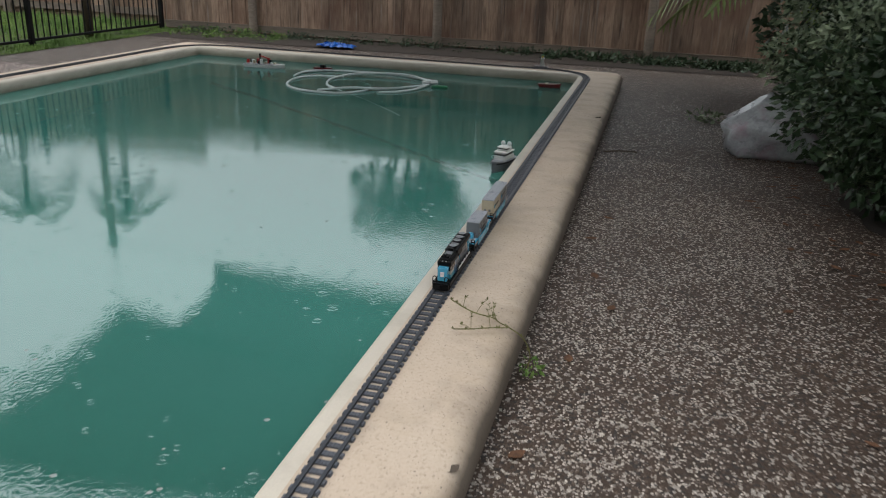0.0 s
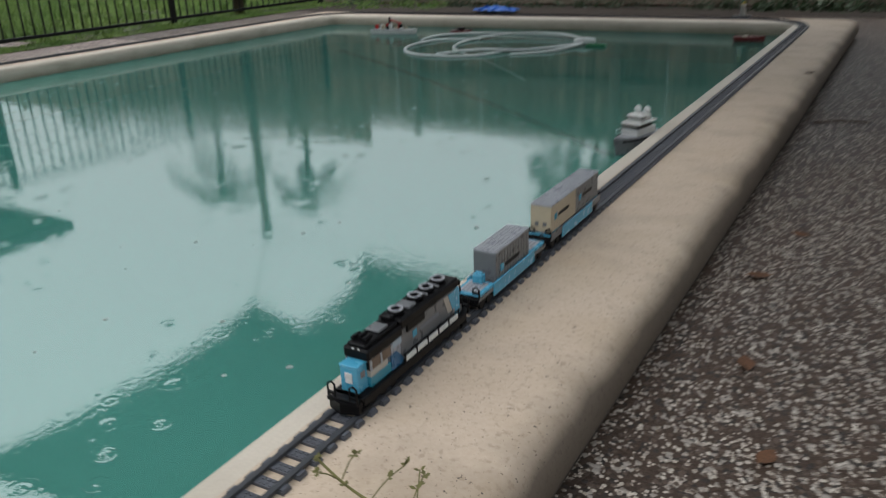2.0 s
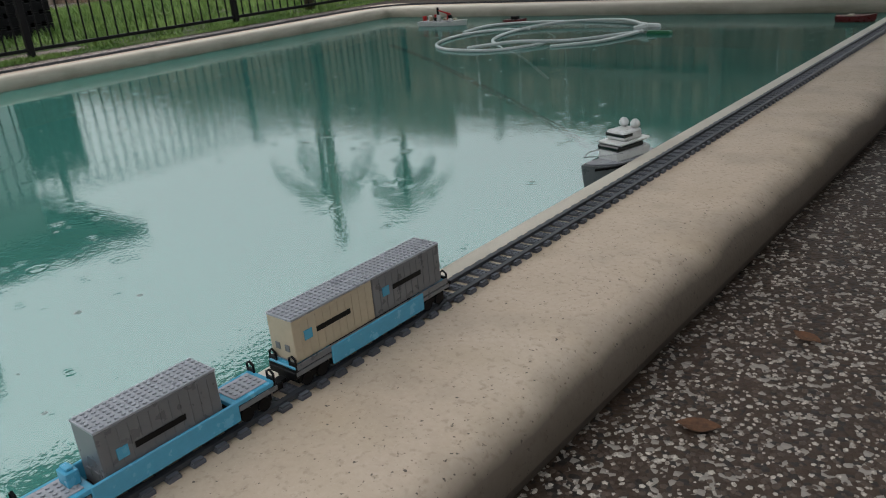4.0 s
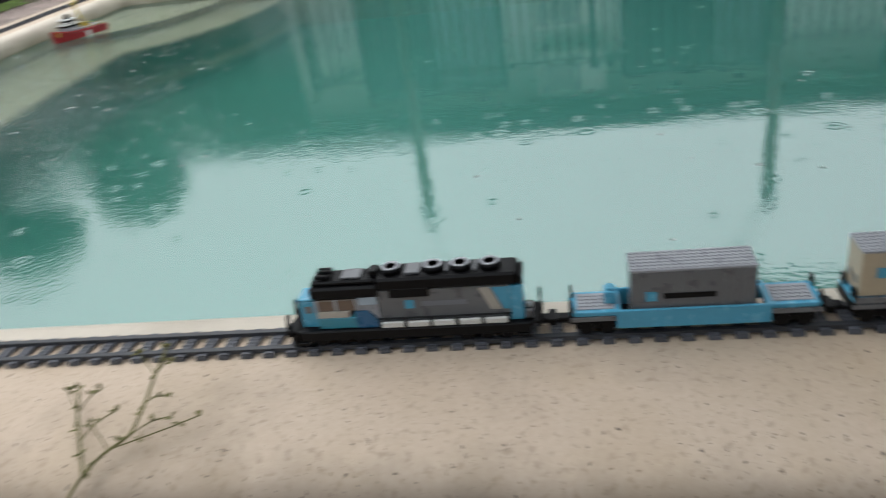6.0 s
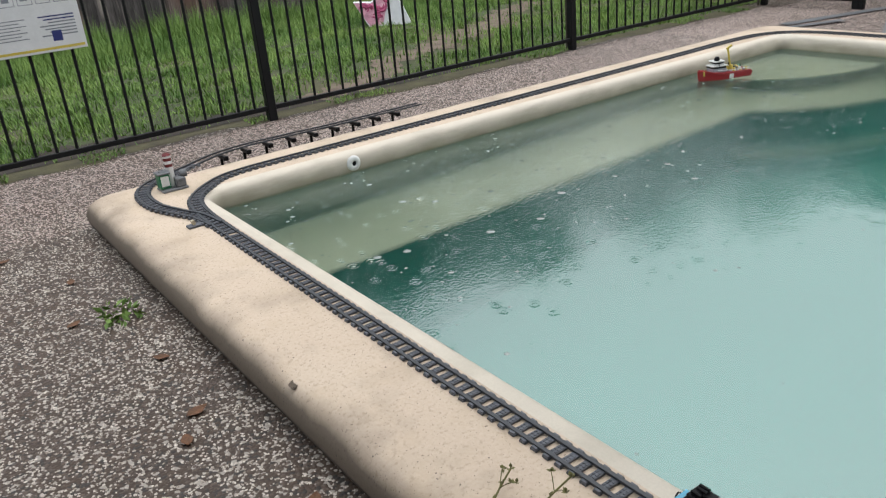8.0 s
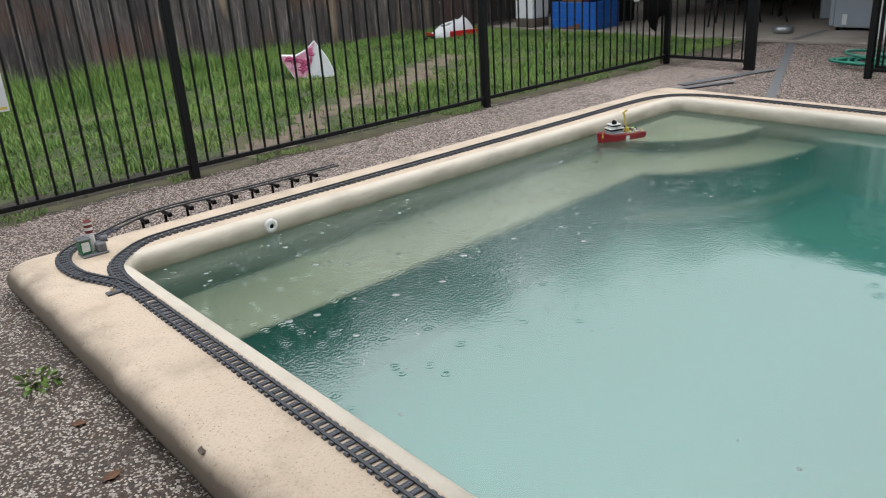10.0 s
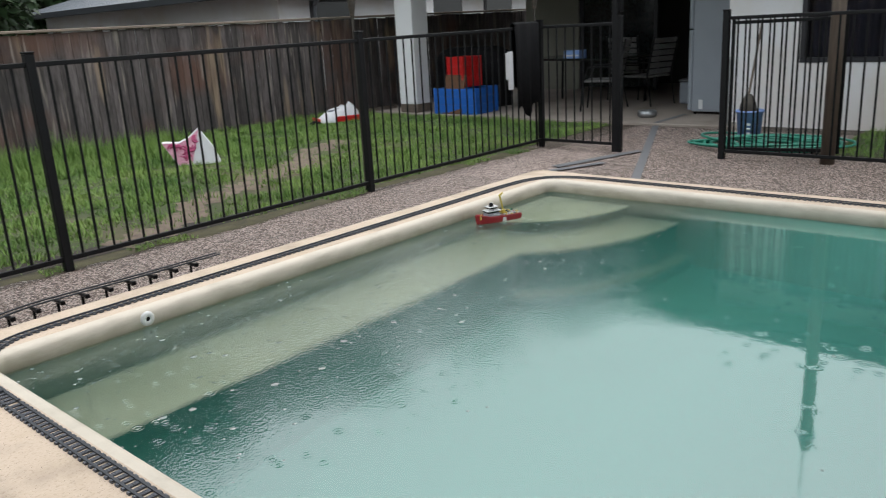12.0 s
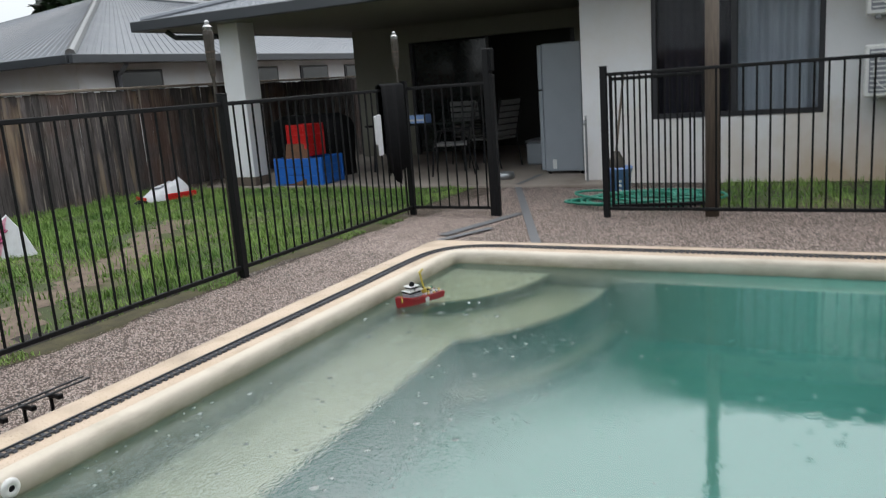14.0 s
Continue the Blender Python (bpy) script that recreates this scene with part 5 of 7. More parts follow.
# ---- toy railway on the coping ----
def offset_line(pts, o):
    out = []
    n = len(pts)
    for i, p in enumerate(pts):
        d = pts[min(i + 1, n - 1)] - pts[max(i - 1, 0)]
        d.z = 0
        d.normalize()
        out.append(p + Vector((-d.y, d.x, 0)) * o)
    return out


def rail_bars(shape, pts, o, w=0.0042, z0=0.004, z1=0.0105):
    """A rail of square section along a line, pushed aside by o."""
    a, b = offset_line(pts, o - w), offset_line(pts, o + w)
    k = len(shape.v)
    for p, q in zip(a, b):
        shape.v += [(p.x, p.y, p.z + z0), (p.x, p.y, p.z + z1), (q.x, q.y, q.z + z1), (q.x, q.y, q.z + z0)]
    for i in range(len(a) - 1):
        for j in range(4):
            shape.f.append((k + 4 * i + j, k + 4 * i + (j + 1) % 4, k + 4 * i + 4 + (j + 1) % 4, k + 4 * i + 4 + j))
    shape.f += [(k, k + 1, k + 2, k + 3), tuple(k + 4 * (len(a) - 1) + j for j in (3, 2, 1, 0))]


def sleeper_shape():
    s = Shape().box(-0.008, 0.008, -0.032, 0.032, 0.0005, 0.0052)
    for x in (-0.004, 0.004):
        for y in (-0.008, 0.0, 0.008):
            k = len(s.v)
            s.v += [(x - 0.0024, y - 0.0024, 0.0052), (x + 0.0024, y - 0.0024, 0.0052), (x + 0.0024, y + 0.0024, 0.0052), (x - 0.0024, y + 0.0024, 0.0052)]
            s.v += [(x - 0.002, y - 0.002, 0.0068), (x + 0.002, y - 0.002, 0.0068), (x + 0.002, y + 0.002, 0.0068), (x - 0.002, y + 0.002, 0.0068)]
            s.f += [(k + 4, k + 5, k + 6, k + 7)] + [(k + i, k + (i + 1) % 4, k + 4 + (i + 1) % 4, k + 4 + i) for i in range(4)]
    for y in (-0.028, 0.028):
        s.box(-0.0068, 0.0068, y - 0.0028, y + 0.0028, 0.0052, 0.0078)
    return s


sleeper_mesh = sleeper_shape().mesh("sleeper", SLEEPER)
TX = 0.077


def railway(name, label, pts, split=None, z=0.001, closed=False):
    """Two rails and their sleepers along a line of places."""
    line = spline([(p[0], p[1], p[2] if len(p) > 2 else z) for p in pts], 0.032, closed)
    t = thing(name, label, "toy railway", tuple(line[0]))
    org = Matrix.Translation(-line[0])
    for o in (-0.0205, 0.0205):
        s = Shape()
        rail_bars(s, spline([(p[0], p[1], p[2] if len(p) > 2 else z) for p in pts], 0.016, closed), o)
        s.v = [tuple(org @ Vector(p)) for p in s.v]
        part("rail", s, RAIL, t)
    rest = Shape()
    proto = sleeper_shape()
    for i in range(len(line) - 1):
        d = line[i + 1] - line[i]
        mid = (line[i] + line[i + 1]) / 2
        m = org @ Matrix.Translation(mid) @ Matrix.Rotation(math.atan2(d.y, d.x), 4, "Z")
        if split(mid) is None:
            continue
        if split(mid):
            piece("sleeper", sleeper_mesh, t, m)
        else:
            rest.put(proto.v, proto.f, m)
    if rest.v:
        tagged(part("sleeper_ladder", rest, SLEEPER, t), kind="stuff")
    return t


loop = [(TX, 0.55), (TX, 1.2), (TX, 2.4), (TX, 3.6), (TX, 4.8), (TX, 6.0), (TX, 7.15), (0.065, 7.40), (0.0, 7.61), (-0.15, 7.75), (-0.36, 7.795), (-0.8, 7.79), (-1.9, 7.79), (-3.0, 7.79), (-3.62, 7.785), (-3.90, 7.72), (-4.05, 7.55), (-4.105, 7.25), (-4.105, 6.4), (-4.105, 4.5), (-4.105, 2.5), (-4.105, 0.7), (-4.105, 0.30), (-4.05, 0.05), (-3.90, -0.09), (-3.62, -0.135), (-3.0, -0.13), (-1.9, -0.128), (-1.0, -0.128), (-0.62, -0.13), (-0.42, -0.132), (-0.28, -0.128), (-0.161, -0.106), (-0.067, -0.04), (0.010, 0.045), (0.051, 0.135), (0.071, 0.28)]
railway("toy_railway_track", "dark grey toy railway track running round the coping", loop, lambda p: p.x > 0.03 and 0.55 < p.y < 8.0, closed=True)
branch = [(0.082, 0.42), (0.098, 0.29), (0.138, 0.18), (0.174, 0.06), (0.178, -0.08), (0.150, -0.19), (0.104, -0.257), (0.054, -0.29), (-0.02, -0.322), (-0.10, -0.365), (-0.26, -0.455, 0.002), (-0.42, -0.495, 0.0), (-0.60, -0.505, -0.004), (-0.95, -0.50, -0.008), (-1.42, -0.495, -0.008)]
bt = railway("toy_railway_siding", "dark grey toy railway siding carried past the coping edge", branch, lambda p: True if p.x > -0.14 else None, z=0.0035)
for k in range(9):
    pr = thing("track_pier", "small black plastic pier under the siding", "track pier", (-0.285 - 0.120 * k, -0.46 - 0.04 * min(1, 0.5 * k), GROUND), "piers of the siding")
    top = 0.128 - 0.002 * min(4, k)
    part("column", Shape().box(-0.006, 0.006, -0.006, 0.006, 0.008, top - 0.014, b=0.002), PBLACK, pr)
    part("foot", Shape().box(-0.024, 0.024, -0.024, 0.024, 0, 0.008, b=0.002), PBLACK, pr)
    part("head", Shape().box(-0.007, 0.007, -0.026, 0.046, top - 0.014, top + 0.002, b=0.002), PBLACK, pr)
    part("tie_block", Shape().box(-0.011, 0.011, 0.046, 0.066, top - 0.014, top + 0.006, b=0.002), PBLACK, pr)
sw = thing("track_switch_lever", "small tan and grey switch lever beside the track", "switch lever", (0.137, 0.362, 0.001))
part("base", Shape().box(-0.028, 0.028, -0.016, 0.016, 0, 0.008, b=0.001), SLEEPER, sw)
part("lever", Shape().box(-0.006, 0.006, -0.006, 0.006, 0.008, 0.026, b=0.001, m=Matrix.Rotation(radians(18), 4, "Y")), PCREAM, sw, "tan lever")

# ---- toy train, standing on the long side ----
TZ = 0.0117
train_y = 2.355


def studs(shape, x0, x1, y0, y1, z, seg=6):
    """Rows of small round knobs, 8 mm apart."""
    nx, ny = round((x1 - x0) / 0.008), round((y1 - y0) / 0.008)
    for i in range(nx):
        for j in range(ny):
            c = (x0 + (i + 0.5) * (x1 - x0) / nx, y0 + (j + 0.5) * (y1 - y0) / ny)
            shape.cyl((c[0], c[1], z), (c[0], c[1], z + 0.0017), 0.0025, seg=seg)


def bogie(parent, y, axles=3, pitch=0.026, label=""):
    b = part("bogie", Shape().box(-0.021, 0.021, y - pitch * (axles - 1) / 2 - 0.014, y + pitch * (axles - 1) / 2 + 0.014, 0.006, 0.017, b=0.002), PBLACK, parent)
    for k in range(axles):
        yy = y + pitch * (k - (axles - 1) / 2)
        for sx in (-1, 1):
            part("wheel", Shape().cyl((sx * 0.0165, yy, 0.009), (sx * 0.0225, yy, 0.009), 0.009, seg=14), PBLACK, b)
    return b


def coupler(parent, y0, y1):
    part("coupler", Shape().box(-0.007, 0.007, y0, y1, 0.010, 0.016, b=0.001).box(-0.013, 0.013, (y0 + y1) / 2 - 0.005, (y0 + y1) / 2 + 0.005, 0.0085, 0.0185, b=0.001), PBLACK, parent)


def end_rail(y, z0, z1):
    """Black end railing: two looped stanchions, a cross bar and a brake stand."""
    s = Shape()
    for x in (-0.019, 0.019):
        s.tube([(x - 0.006, y, z0), (x - 0.006, y, z1 - 0.004), (x, y, z1), (x + 0.006, y, z1 - 0.004), (x + 0.006, y, z0)], 0.0017, 5)
        s.box(x - 0.006, x + 0.006, y - 0.0015, y + 0.0015, z0 + 0.008, z0 + 0.012)
    s.box(-0.026, 0.026, y - 0.0025, y + 0.0025, z0 - 0.002, z0 + 0.004)
    return s


lo = thing("toy_locomotive", "toy diesel locomotive in light blue, grey and black bricks", "toy train", (TX, train_y, TZ), "toy train")
part("chassis", Shape().box(-0.0265, 0.0265, 0.016, 0.328, 0.0185, 0.0245, b=0.001), PBLACK, lo)
for sx in (-1, 1):
    part("skirt", Shape().box(min(sx * 0.0225, sx * 0.0275), max(sx * 0.0225, sx * 0.0275), 0.020, 0.324, 0.010, 0.0238, b=0.001), PBLACK, lo, "black side skirt")
    for y0 in (0.014, 0.306):
        part("step", Shape().box(sx * 0.0255 - 0.003, sx * 0.0255 + 0.003, y0, y0 + 0.018, 0.0045, 0.009, b=0.0006), PBLACK, lo)
part("fuel_tank", Shape().box(-0.022, 0.022, 0.135, 0.212, 0.004, 0.0182, b=0.003), PBLACK, lo)
bogie(lo, 0.075)
bogie(lo, 0.268)
part("plough", Shape().prism([(-0.026, 0.008), (0.0, -0.002), (0.026, 0.008), (0.026, 0.016), (-0.026, 0.016)], 0.003, 0.020), PBLACK, lo, "black front plough")
part("nose", Shape().box(-0.0155, 0.0155, 0.024, 0.048, 0.0245, 0.0645, b=0.0015), PBLUE, lo, "light blue nose")
part("nose_cap", Shape().box(-0.0162, 0.0162, 0.0232, 0.049, 0.0645, 0.068, b=0.001), PBLUE, lo, "light blue nose cap")
part("nose_panel", Shape().box(-0.006, 0.006, 0.0225, 0.0239, 0.040, 0.056), PWHITE, lo, "white nose panel")
for sx in (-1, 1):
    part("nose_mark", Shape().box(sx * 0.0156 - 0.0006, sx * 0.0156 + 0.0006, 0.031, 0.041, 0.047, 0.057), PGREY, lo, "grey square mark")
    part("headlamp", Shape().cyl((sx * 0.005, 0.0485, 0.083), (sx * 0.005, 0.0440, 0.083), 0.0028, seg=10), PWHITE, lo, "round headlamp")
part("cab_lower", Shape().box(-0.0215, 0.0215, 0.048, 0.100, 0.0245, 0.041, b=0.001), PTEAL, lo, "teal lower cab panel")
part("cab_stripe", Shape().box(-0.0217, 0.0217, 0.048, 0.092, 0.0412, 0.0510, b=0.0008), PTANPALE, lo, "pale tan cab stripe")
part("cab", Shape().box(-0.0213, 0.0213, 0.048, 0.104, 0.0512, 0.0680, b=0.001), PBRONZE, lo, "brown tinted cab windows")
for sx in (-1, 1):
    for y0 in (0.0478, 0.0735, 0.101):
        part("cab_pillar", Shape().box(sx * 0.0214 - 0.0008, sx * 0.0214 + 0.0008, y0, y0 + 0.004, 0.0514, 0.0678), PLIGHT, lo, "light grey pillar")
    part("windscreen", Shape().box(min(sx * 0.003, sx * 0.019), max(sx * 0.003, sx * 0.019), 0.0468, 0.0479, 0.0535, 0.066), TIN, lo)
    slope = [(0.100, 0.0248), (0.131, 0.0248), (0.131, 0.034), (0.117, 0.0500), (0.100, 0.0500)]
    flat = [(sx * 0.0200, y, z) for y, z in slope] + [(sx * 0.0221, y, z) for y, z in slope]
    part("slope_panel", Shape().put(flat, [(0, 1, 2, 3, 4), (9, 8, 7, 6, 5)] + [(i, (i + 1) % 5, 5 + (i + 1) % 5, 5 + i) for i in range(5)]), PMIDBLUE, lo, "mid blue sloping panel")
    part("hood_window", Shape().box(sx * 0.0197 - 0.0016, sx * 0.0197 + 0.0016, 0.1062, 0.1308, 0.0585, 0.0700, b=0.0005), PPALEGLASS, lo, "pale blue side panel")
part("cab_roof", Shape().box(-0.0225, 0.0225, 0.043, 0.134, 0.0682, 0.0860, b=0.003), PBLACK, lo, "black cab roof")
part("roof_step", Shape().box(-0.0165, 0.0165, 0.046, 0.131, 0.0862, 0.0925, b=0.002), PBLACK, lo)
part("front_hood", Shape().box(-0.0190, 0.0190, 0.100, 0.1315, 0.0246, 0.0680, b=0.001), PLIGHT, lo, "light grey front hood")
part("hood", Shape().box(-0.0185, 0.0185, 0.132, 0.300, 0.0246, 0.0765, b=0.001), PGREY, lo, "dark grey engine hood")
part("hood_rear", Shape().box(-0.0190, 0.0190, 0.3005, 0.317, 0.0246, 0.0740, b=0.001), PBLUE, lo, "light blue rear hood")
for sx in (-1, 1):
    face = [(0.262, 0.0740), (0.276, 0.0740), (0.290, 0.0420), (0.276, 0.0420)]
    flat = [(sx * 0.0183, y, z) for y, z in face] + [(sx * 0.0193, y, z) for y, z in face]
    part("hood_stripe", Shape().put(flat, [(0, 1, 2, 3), (7, 6, 5, 4)] + [(i, (i + 1) % 4, 4 + (i + 1) % 4, 4 + i) for i in range(4)]), PTANPALE, lo, "pale slanting stripe")
    face = [(0.278, 0.0740), (0.3004, 0.0740), (0.3004, 0.0420), (0.292, 0.0420)]
    flat = [(sx * 0.0183, y, z) for y, z in face] + [(sx * 0.0191, y, z) for y, z in face]
    part("hood_corner", Shape().put(flat, [(0, 1, 2, 3), (7, 6, 5, 4)] + [(i, (i + 1) % 4, 4 + (i + 1) % 4, 4 + i) for i in range(4)]), PBLUE, lo, "light blue slanting panel")
    part("side_grille", Shape().box(sx * 0.0200 - 0.002, sx * 0.0200 + 0.002, 0.148, 0.199, 0.0670, 0.0800, b=0.0008), PBLACK, lo)
    part("logo_panel", Shape().box(sx * 0.0186 - 0.0006, sx * 0.0186 + 0.0006, 0.166, 0.178, 0.049, 0.061), PBLUE, lo, "light blue square mark")
    part("name_bar", Shape().box(sx * 0.0186 - 0.0005, sx * 0.0186 + 0.0005, 0.188, 0.246, 0.0515, 0.0585), INKGREY, lo, "dark lettering bar")
    for k in range(5):
        part("sill_panel", Shape().box(sx * 0.0255 - 0.0018, sx * 0.0255 + 0.0018, 0.133 + 0.0335 * k, 0.1625 + 0.0335 * k, 0.0252, 0.0345, b=0.0015), PWHITE, lo, "white sill panel")
    for k in range(6):
        part("handrail_post", Shape().cyl((sx * 0.0262, 0.1312 + 0.0335 * k, 0.0245), (sx * 0.0262, 0.1312 + 0.0335 * k, 0.0400), 0.0013, seg=5), PBLACK, lo)
    part("handrail", Shape().tube([(sx * 0.0262, 0.128, 0.0395), (sx * 0.0262, 0.302, 0.0395)], 0.0013, 5), PBLACK, lo)
part("hood_roof", Shape().box(-0.0215, 0.0215, 0.132, 0.312, 0.0767, 0.0945, b=0.003), PBLACK, lo, "black hood roof")
for k, yy in enumerate((0.151, 0.206, 0.241, 0.278)):
    fan = part("roof_fan", Shape().cyl((0, yy, 0.0946), (0, yy, 0.0985), 0.0075, seg=16), PBLACK, lo, "round roof fan")
    part("fan_ring", Shape().lathe([(0.0065, 0.0986), (0.0075, 0.1020), (0.0128, 0.1020), (0.0140, 0.0946)], 18, (0, yy, 0)), PBLACK, fan, "black fan ring", True)
    # thin grey ring paints the highlight on the fan's rim
    part("fan_glint", Shape().lathe([(0.0078, 0.1021), (0.0078, 0.1027), (0.0122, 0.1027), (0.0122, 0.1021)], 18, (0, yy, 0)), PLIGHT, fan, "fan rim highlight painted as a light grey ring")
for y0, y1 in ((0.170, 0.190), (0.222, 0.226), (0.257, 0.262)):
    part("roof_plate", Shape().box(-0.013, 0.013, y0, y1, 0.0946, 0.0985, b=0.0008), PGREY, lo, "grey roof plate")
part("roof_hatch", Shape().box(-0.012, 0.012, 0.086, 0.112, 0.0926, 0.0955, b=0.0008), PGREY, lo, "grey roof hatch")
part("exhaust", Shape().box(-0.009, 0.009, 0.122, 0.134, 0.0926, 0.101, b=0.001), PBLACK, lo)
part("horn", Shape().cyl((-0.010, 0.052, 0.0965), (-0.010, 0.070, 0.0965), 0.0032, seg=8).cyl((0.0, 0.055, 0.0985), (0.0, 0.073, 0.0985), 0.0032, seg=8).cyl((0.010, 0.052, 0.0965), (0.010, 0.070, 0.0965), 0.0032, seg=8).box(-0.013, 0.013, 0.060, 0.064, 0.0926, 0.0945), PBLACK, lo)
part("tail_lamp", Shape().box(-0.0215, 0.0215, 0.3125, 0.318, 0.0767, 0.088, b=0.002), PBLACK, lo)
part("front_handrail", end_rail(0.006, 0.0200, 0.0480), PBLACK, lo)
part("rear_handrail", end_rail(0.336, 0.0200, 0.0480), PBLACK, lo)
part("front_deck", Shape().box(-0.0235, 0.0235, 0.004, 0.0235, 0.0200, 0.0245, b=0.001), PBLACK, lo)
part("rear_deck", Shape().box(-0.0235, 0.0235, 0.3175, 0.339, 0.0200, 0.0245, b=0.001), PBLACK, lo)
for k in range(4):
    part("deck_gear", Shape().box(-0.016 + 0.009 * k, -0.010 + 0.009 * k, 0.3185, 0.327, 0.0246, 0.032 + 0.004 * (k % 2), b=0.0008), (PBLACK, PWHITE, PBLACK, PGREY)[k], lo)
coupler(lo, 0.330, 0.372)


def container(parent, y0, y1, z0, z1, body_mat, w=0.0235):
    c = part("container", Shape().box(-w, w, y0, y1, z0, z1, b=0.001), body_mat, parent)
    n = int((y1 - y0) / 0.012)
    for sx in (-1, 1):
        for k in range(1, n):
            yy = y0 + (y1 - y0) * k / n
            part("rib", Shape().box(sx * w - 0.0005, sx * w + 0.0007, yy - 0.0006, yy + 0.0006, z0 + 0.003, z1 - 0.004), body_mat, c)
        a = y0 + (y1 - y0) * 0.12
        part("logo_panel", Shape().box(sx * w - 0.0012, sx * w + 0.0012, a, a + 0.013, (z0 + z1) / 2 - 0.004, (z0 + z1) / 2 + 0.009), PBLUE, c, "light blue square mark")
        part("name_bar", Shape().box(sx * w - 0.001, sx * w + 0.001, a + 0.021, a + 0.021 + (y1 - y0) * 0.42, (z0 + z1) / 2 - 0.001, (z0 + z1) / 2 + 0.006), PBLACK, c, "dark lettering bar")
    for xx in (-0.009, 0.009):
        part("door_plate", Shape().box(xx - 0.004, xx + 0.004, y0 - 0.001, y0 + 0.0005, z0 + 0.013, z0 + 0.022), PGREY, c)
    part("lid", Shape().box(-w - 0.0006, w + 0.0006, y0 - 0.0006, y1 + 0.0006, z1, z1 + 0.0032, b=0.0006), PLIGHT, c, "light grey studded lid")
    s = Shape()
    studs(s, -w, w, y0, y1, z1 + 0.0032)
    part("lid_studs", s, PLIGHT, c)
    return c


def well_wagon(name, label, y, length, well0, well1, loads):
    w = thing(name, label, "toy train", (TX, train_y + y, TZ), "toy train")
    part("deck", Shape().box(-0.0255, 0.0255, 0.004, well0, 0.0275, 0.0335, b=0.0008), PBLUE, w)
    part("deck", Shape().box(-0.0255, 0.0255, well1, length - 0.004, 0.0275, 0.0335, b=0.0008), PBLUE, w)
    for a, b in ((0.012, well0 - 0.008), (well1 + 0.008, length - 0.012)):
        part("deck_plate", Shape().box(-0.019, 0.019, a, b, 0.0335, 0.0348, b=0.0005), PLIGHT, w, "light grey studded plate")
        s = Shape()
        studs(s, -0.016, 0.016, a + 0.002, b - 0.002, 0.0348)
        part("deck_studs", s, PLIGHT, w)
    for sx in (-1, 1):
        part("well_side", Shape().box(sx * 0.0268 - 0.002, sx * 0.0268 + 0.002, well0 - 0.006, well1 + 0.006, 0.010, 0.0362, b=0.0012), PBLUE, w)
        for a, b in ((0.004, well0 - 0.007), (well1 + 0.007, length - 0.004)):
            part("sill", Shape().box(sx * 0.0262 - 0.001, sx * 0.0262 + 0.001, a, b, 0.0215, 0.0272), PGREY, w)
    part("well_floor", Shape().box(-0.0245, 0.0245, well0, well1, 0.010, 0.0128), PBLACK, w)
    bogie(w, 0.036, 2)
    bogie(w, length - 0.036, 2)
    for yy in (0.006, length - 0.006):
        part("end_handrail", end_rail(yy, 0.0265, 0.0475), PBLACK, w)
        part("end_beam", Shape().box(-0.025, 0.025, yy - 0.004, yy + 0.004, 0.017, 0.0265, b=0.001), PBLACK, w)
    for y0, y1, z0, z1, material in loads:
        container(w, y0, y1, z0, z1, material)
    coupler(w, length - 0.006, length + 0.026)
    return w


wg = well_wagon("toy_well_wagon", "light blue toy well wagon carrying one grey container", 0.370, 0.304, 0.066, 0.236, [(0.078, 0.224, 0.0130, 0.085, PGREY)])
part("brake_block", Shape().box(-0.010, 0.010, 0.047, 0.061, 0.0350, 0.052, b=0.001).box(-0.007, 0.007, 0.050, 0.058, 0.052, 0.056, b=0.001), PBLUE, wg, "light blue block on the deck")
w2 = well_wagon("toy_well_wagon", "toy well wagon carrying tan and grey containers end to end", 0.698, 0.312, 0.070, 0.242, [(0.010, 0.152, 0.0370, 0.094, PCREAM), (0.1535, 0.296, 0.0370, 0.094, PGREY)])
for sx in (-1, 1):
    part("side_frame", Shape().box(sx * 0.0258 - 0.0012, sx * 0.0258 + 0.0012, 0.006, 0.306, 0.0290, 0.0368), PGREY, w2, "grey side frame")

# ---- little signal tower in the near corner ----
st = thing("toy_signal_tower", "toy signal tower with red and white bands on a grey plinth", "toy tower", (0.045, -0.140, 0.0015))
st.scale = (1.3, 1.3, 1.35)
part("plinth", Shape().box(-0.040, 0.040, -0.032, 0.032, 0, 0.006, b=0.001), PGREY, st)
part("hut", Shape().box(0.006, 0.038, -0.028, 0.012, 0.006, 0.05, b=0.002), PGREEN, st, "green and white hut")
part("hut_panel", Shape().box(0.010, 0.034, 0.0122, 0.014, 0.015, 0.045), PWHITE, st)
part("hut_roof", Shape().box(0.002, 0.042, -0.032, 0.016, 0.05, 0.056, b=0.002), PGREY, st)
part("annex", Shape().box(-0.038, -0.008, -0.012, 0.026, 0.006, 0.034, b=0.003), PGREY, st)
part("lamp", Shape().cyl((-0.03, 0.0, 0.040), (-0.05, 0.006, 0.040), 0.010, 0.012, 12), PGREY, st)
for z0, z1, material in ((0.006, 0.066, PWHITE), (0.066, 0.075, PMAROON), (0.075, 0.084, PWHITE), (0.084, 0.093, PMAROON), (0.093, 0.100, PWHITE)):
    part("tower_band", Shape().cyl((-0.004, -0.01, z0), (-0.004, -0.01, z1), 0.0125, seg=14), material, st)
part("tower_cap", Shape().cyl((-0.004, -0.01, 0.100), (-0.004, -0.01, 0.106), 0.0145, 0.010, 14), PMAROON, st)

# lighthouse on the far coping
lh = thing("toy_lighthouse", "small white toy lighthouse on a grey base", "toy tower", (-0.40, 7.86, 0.0015))
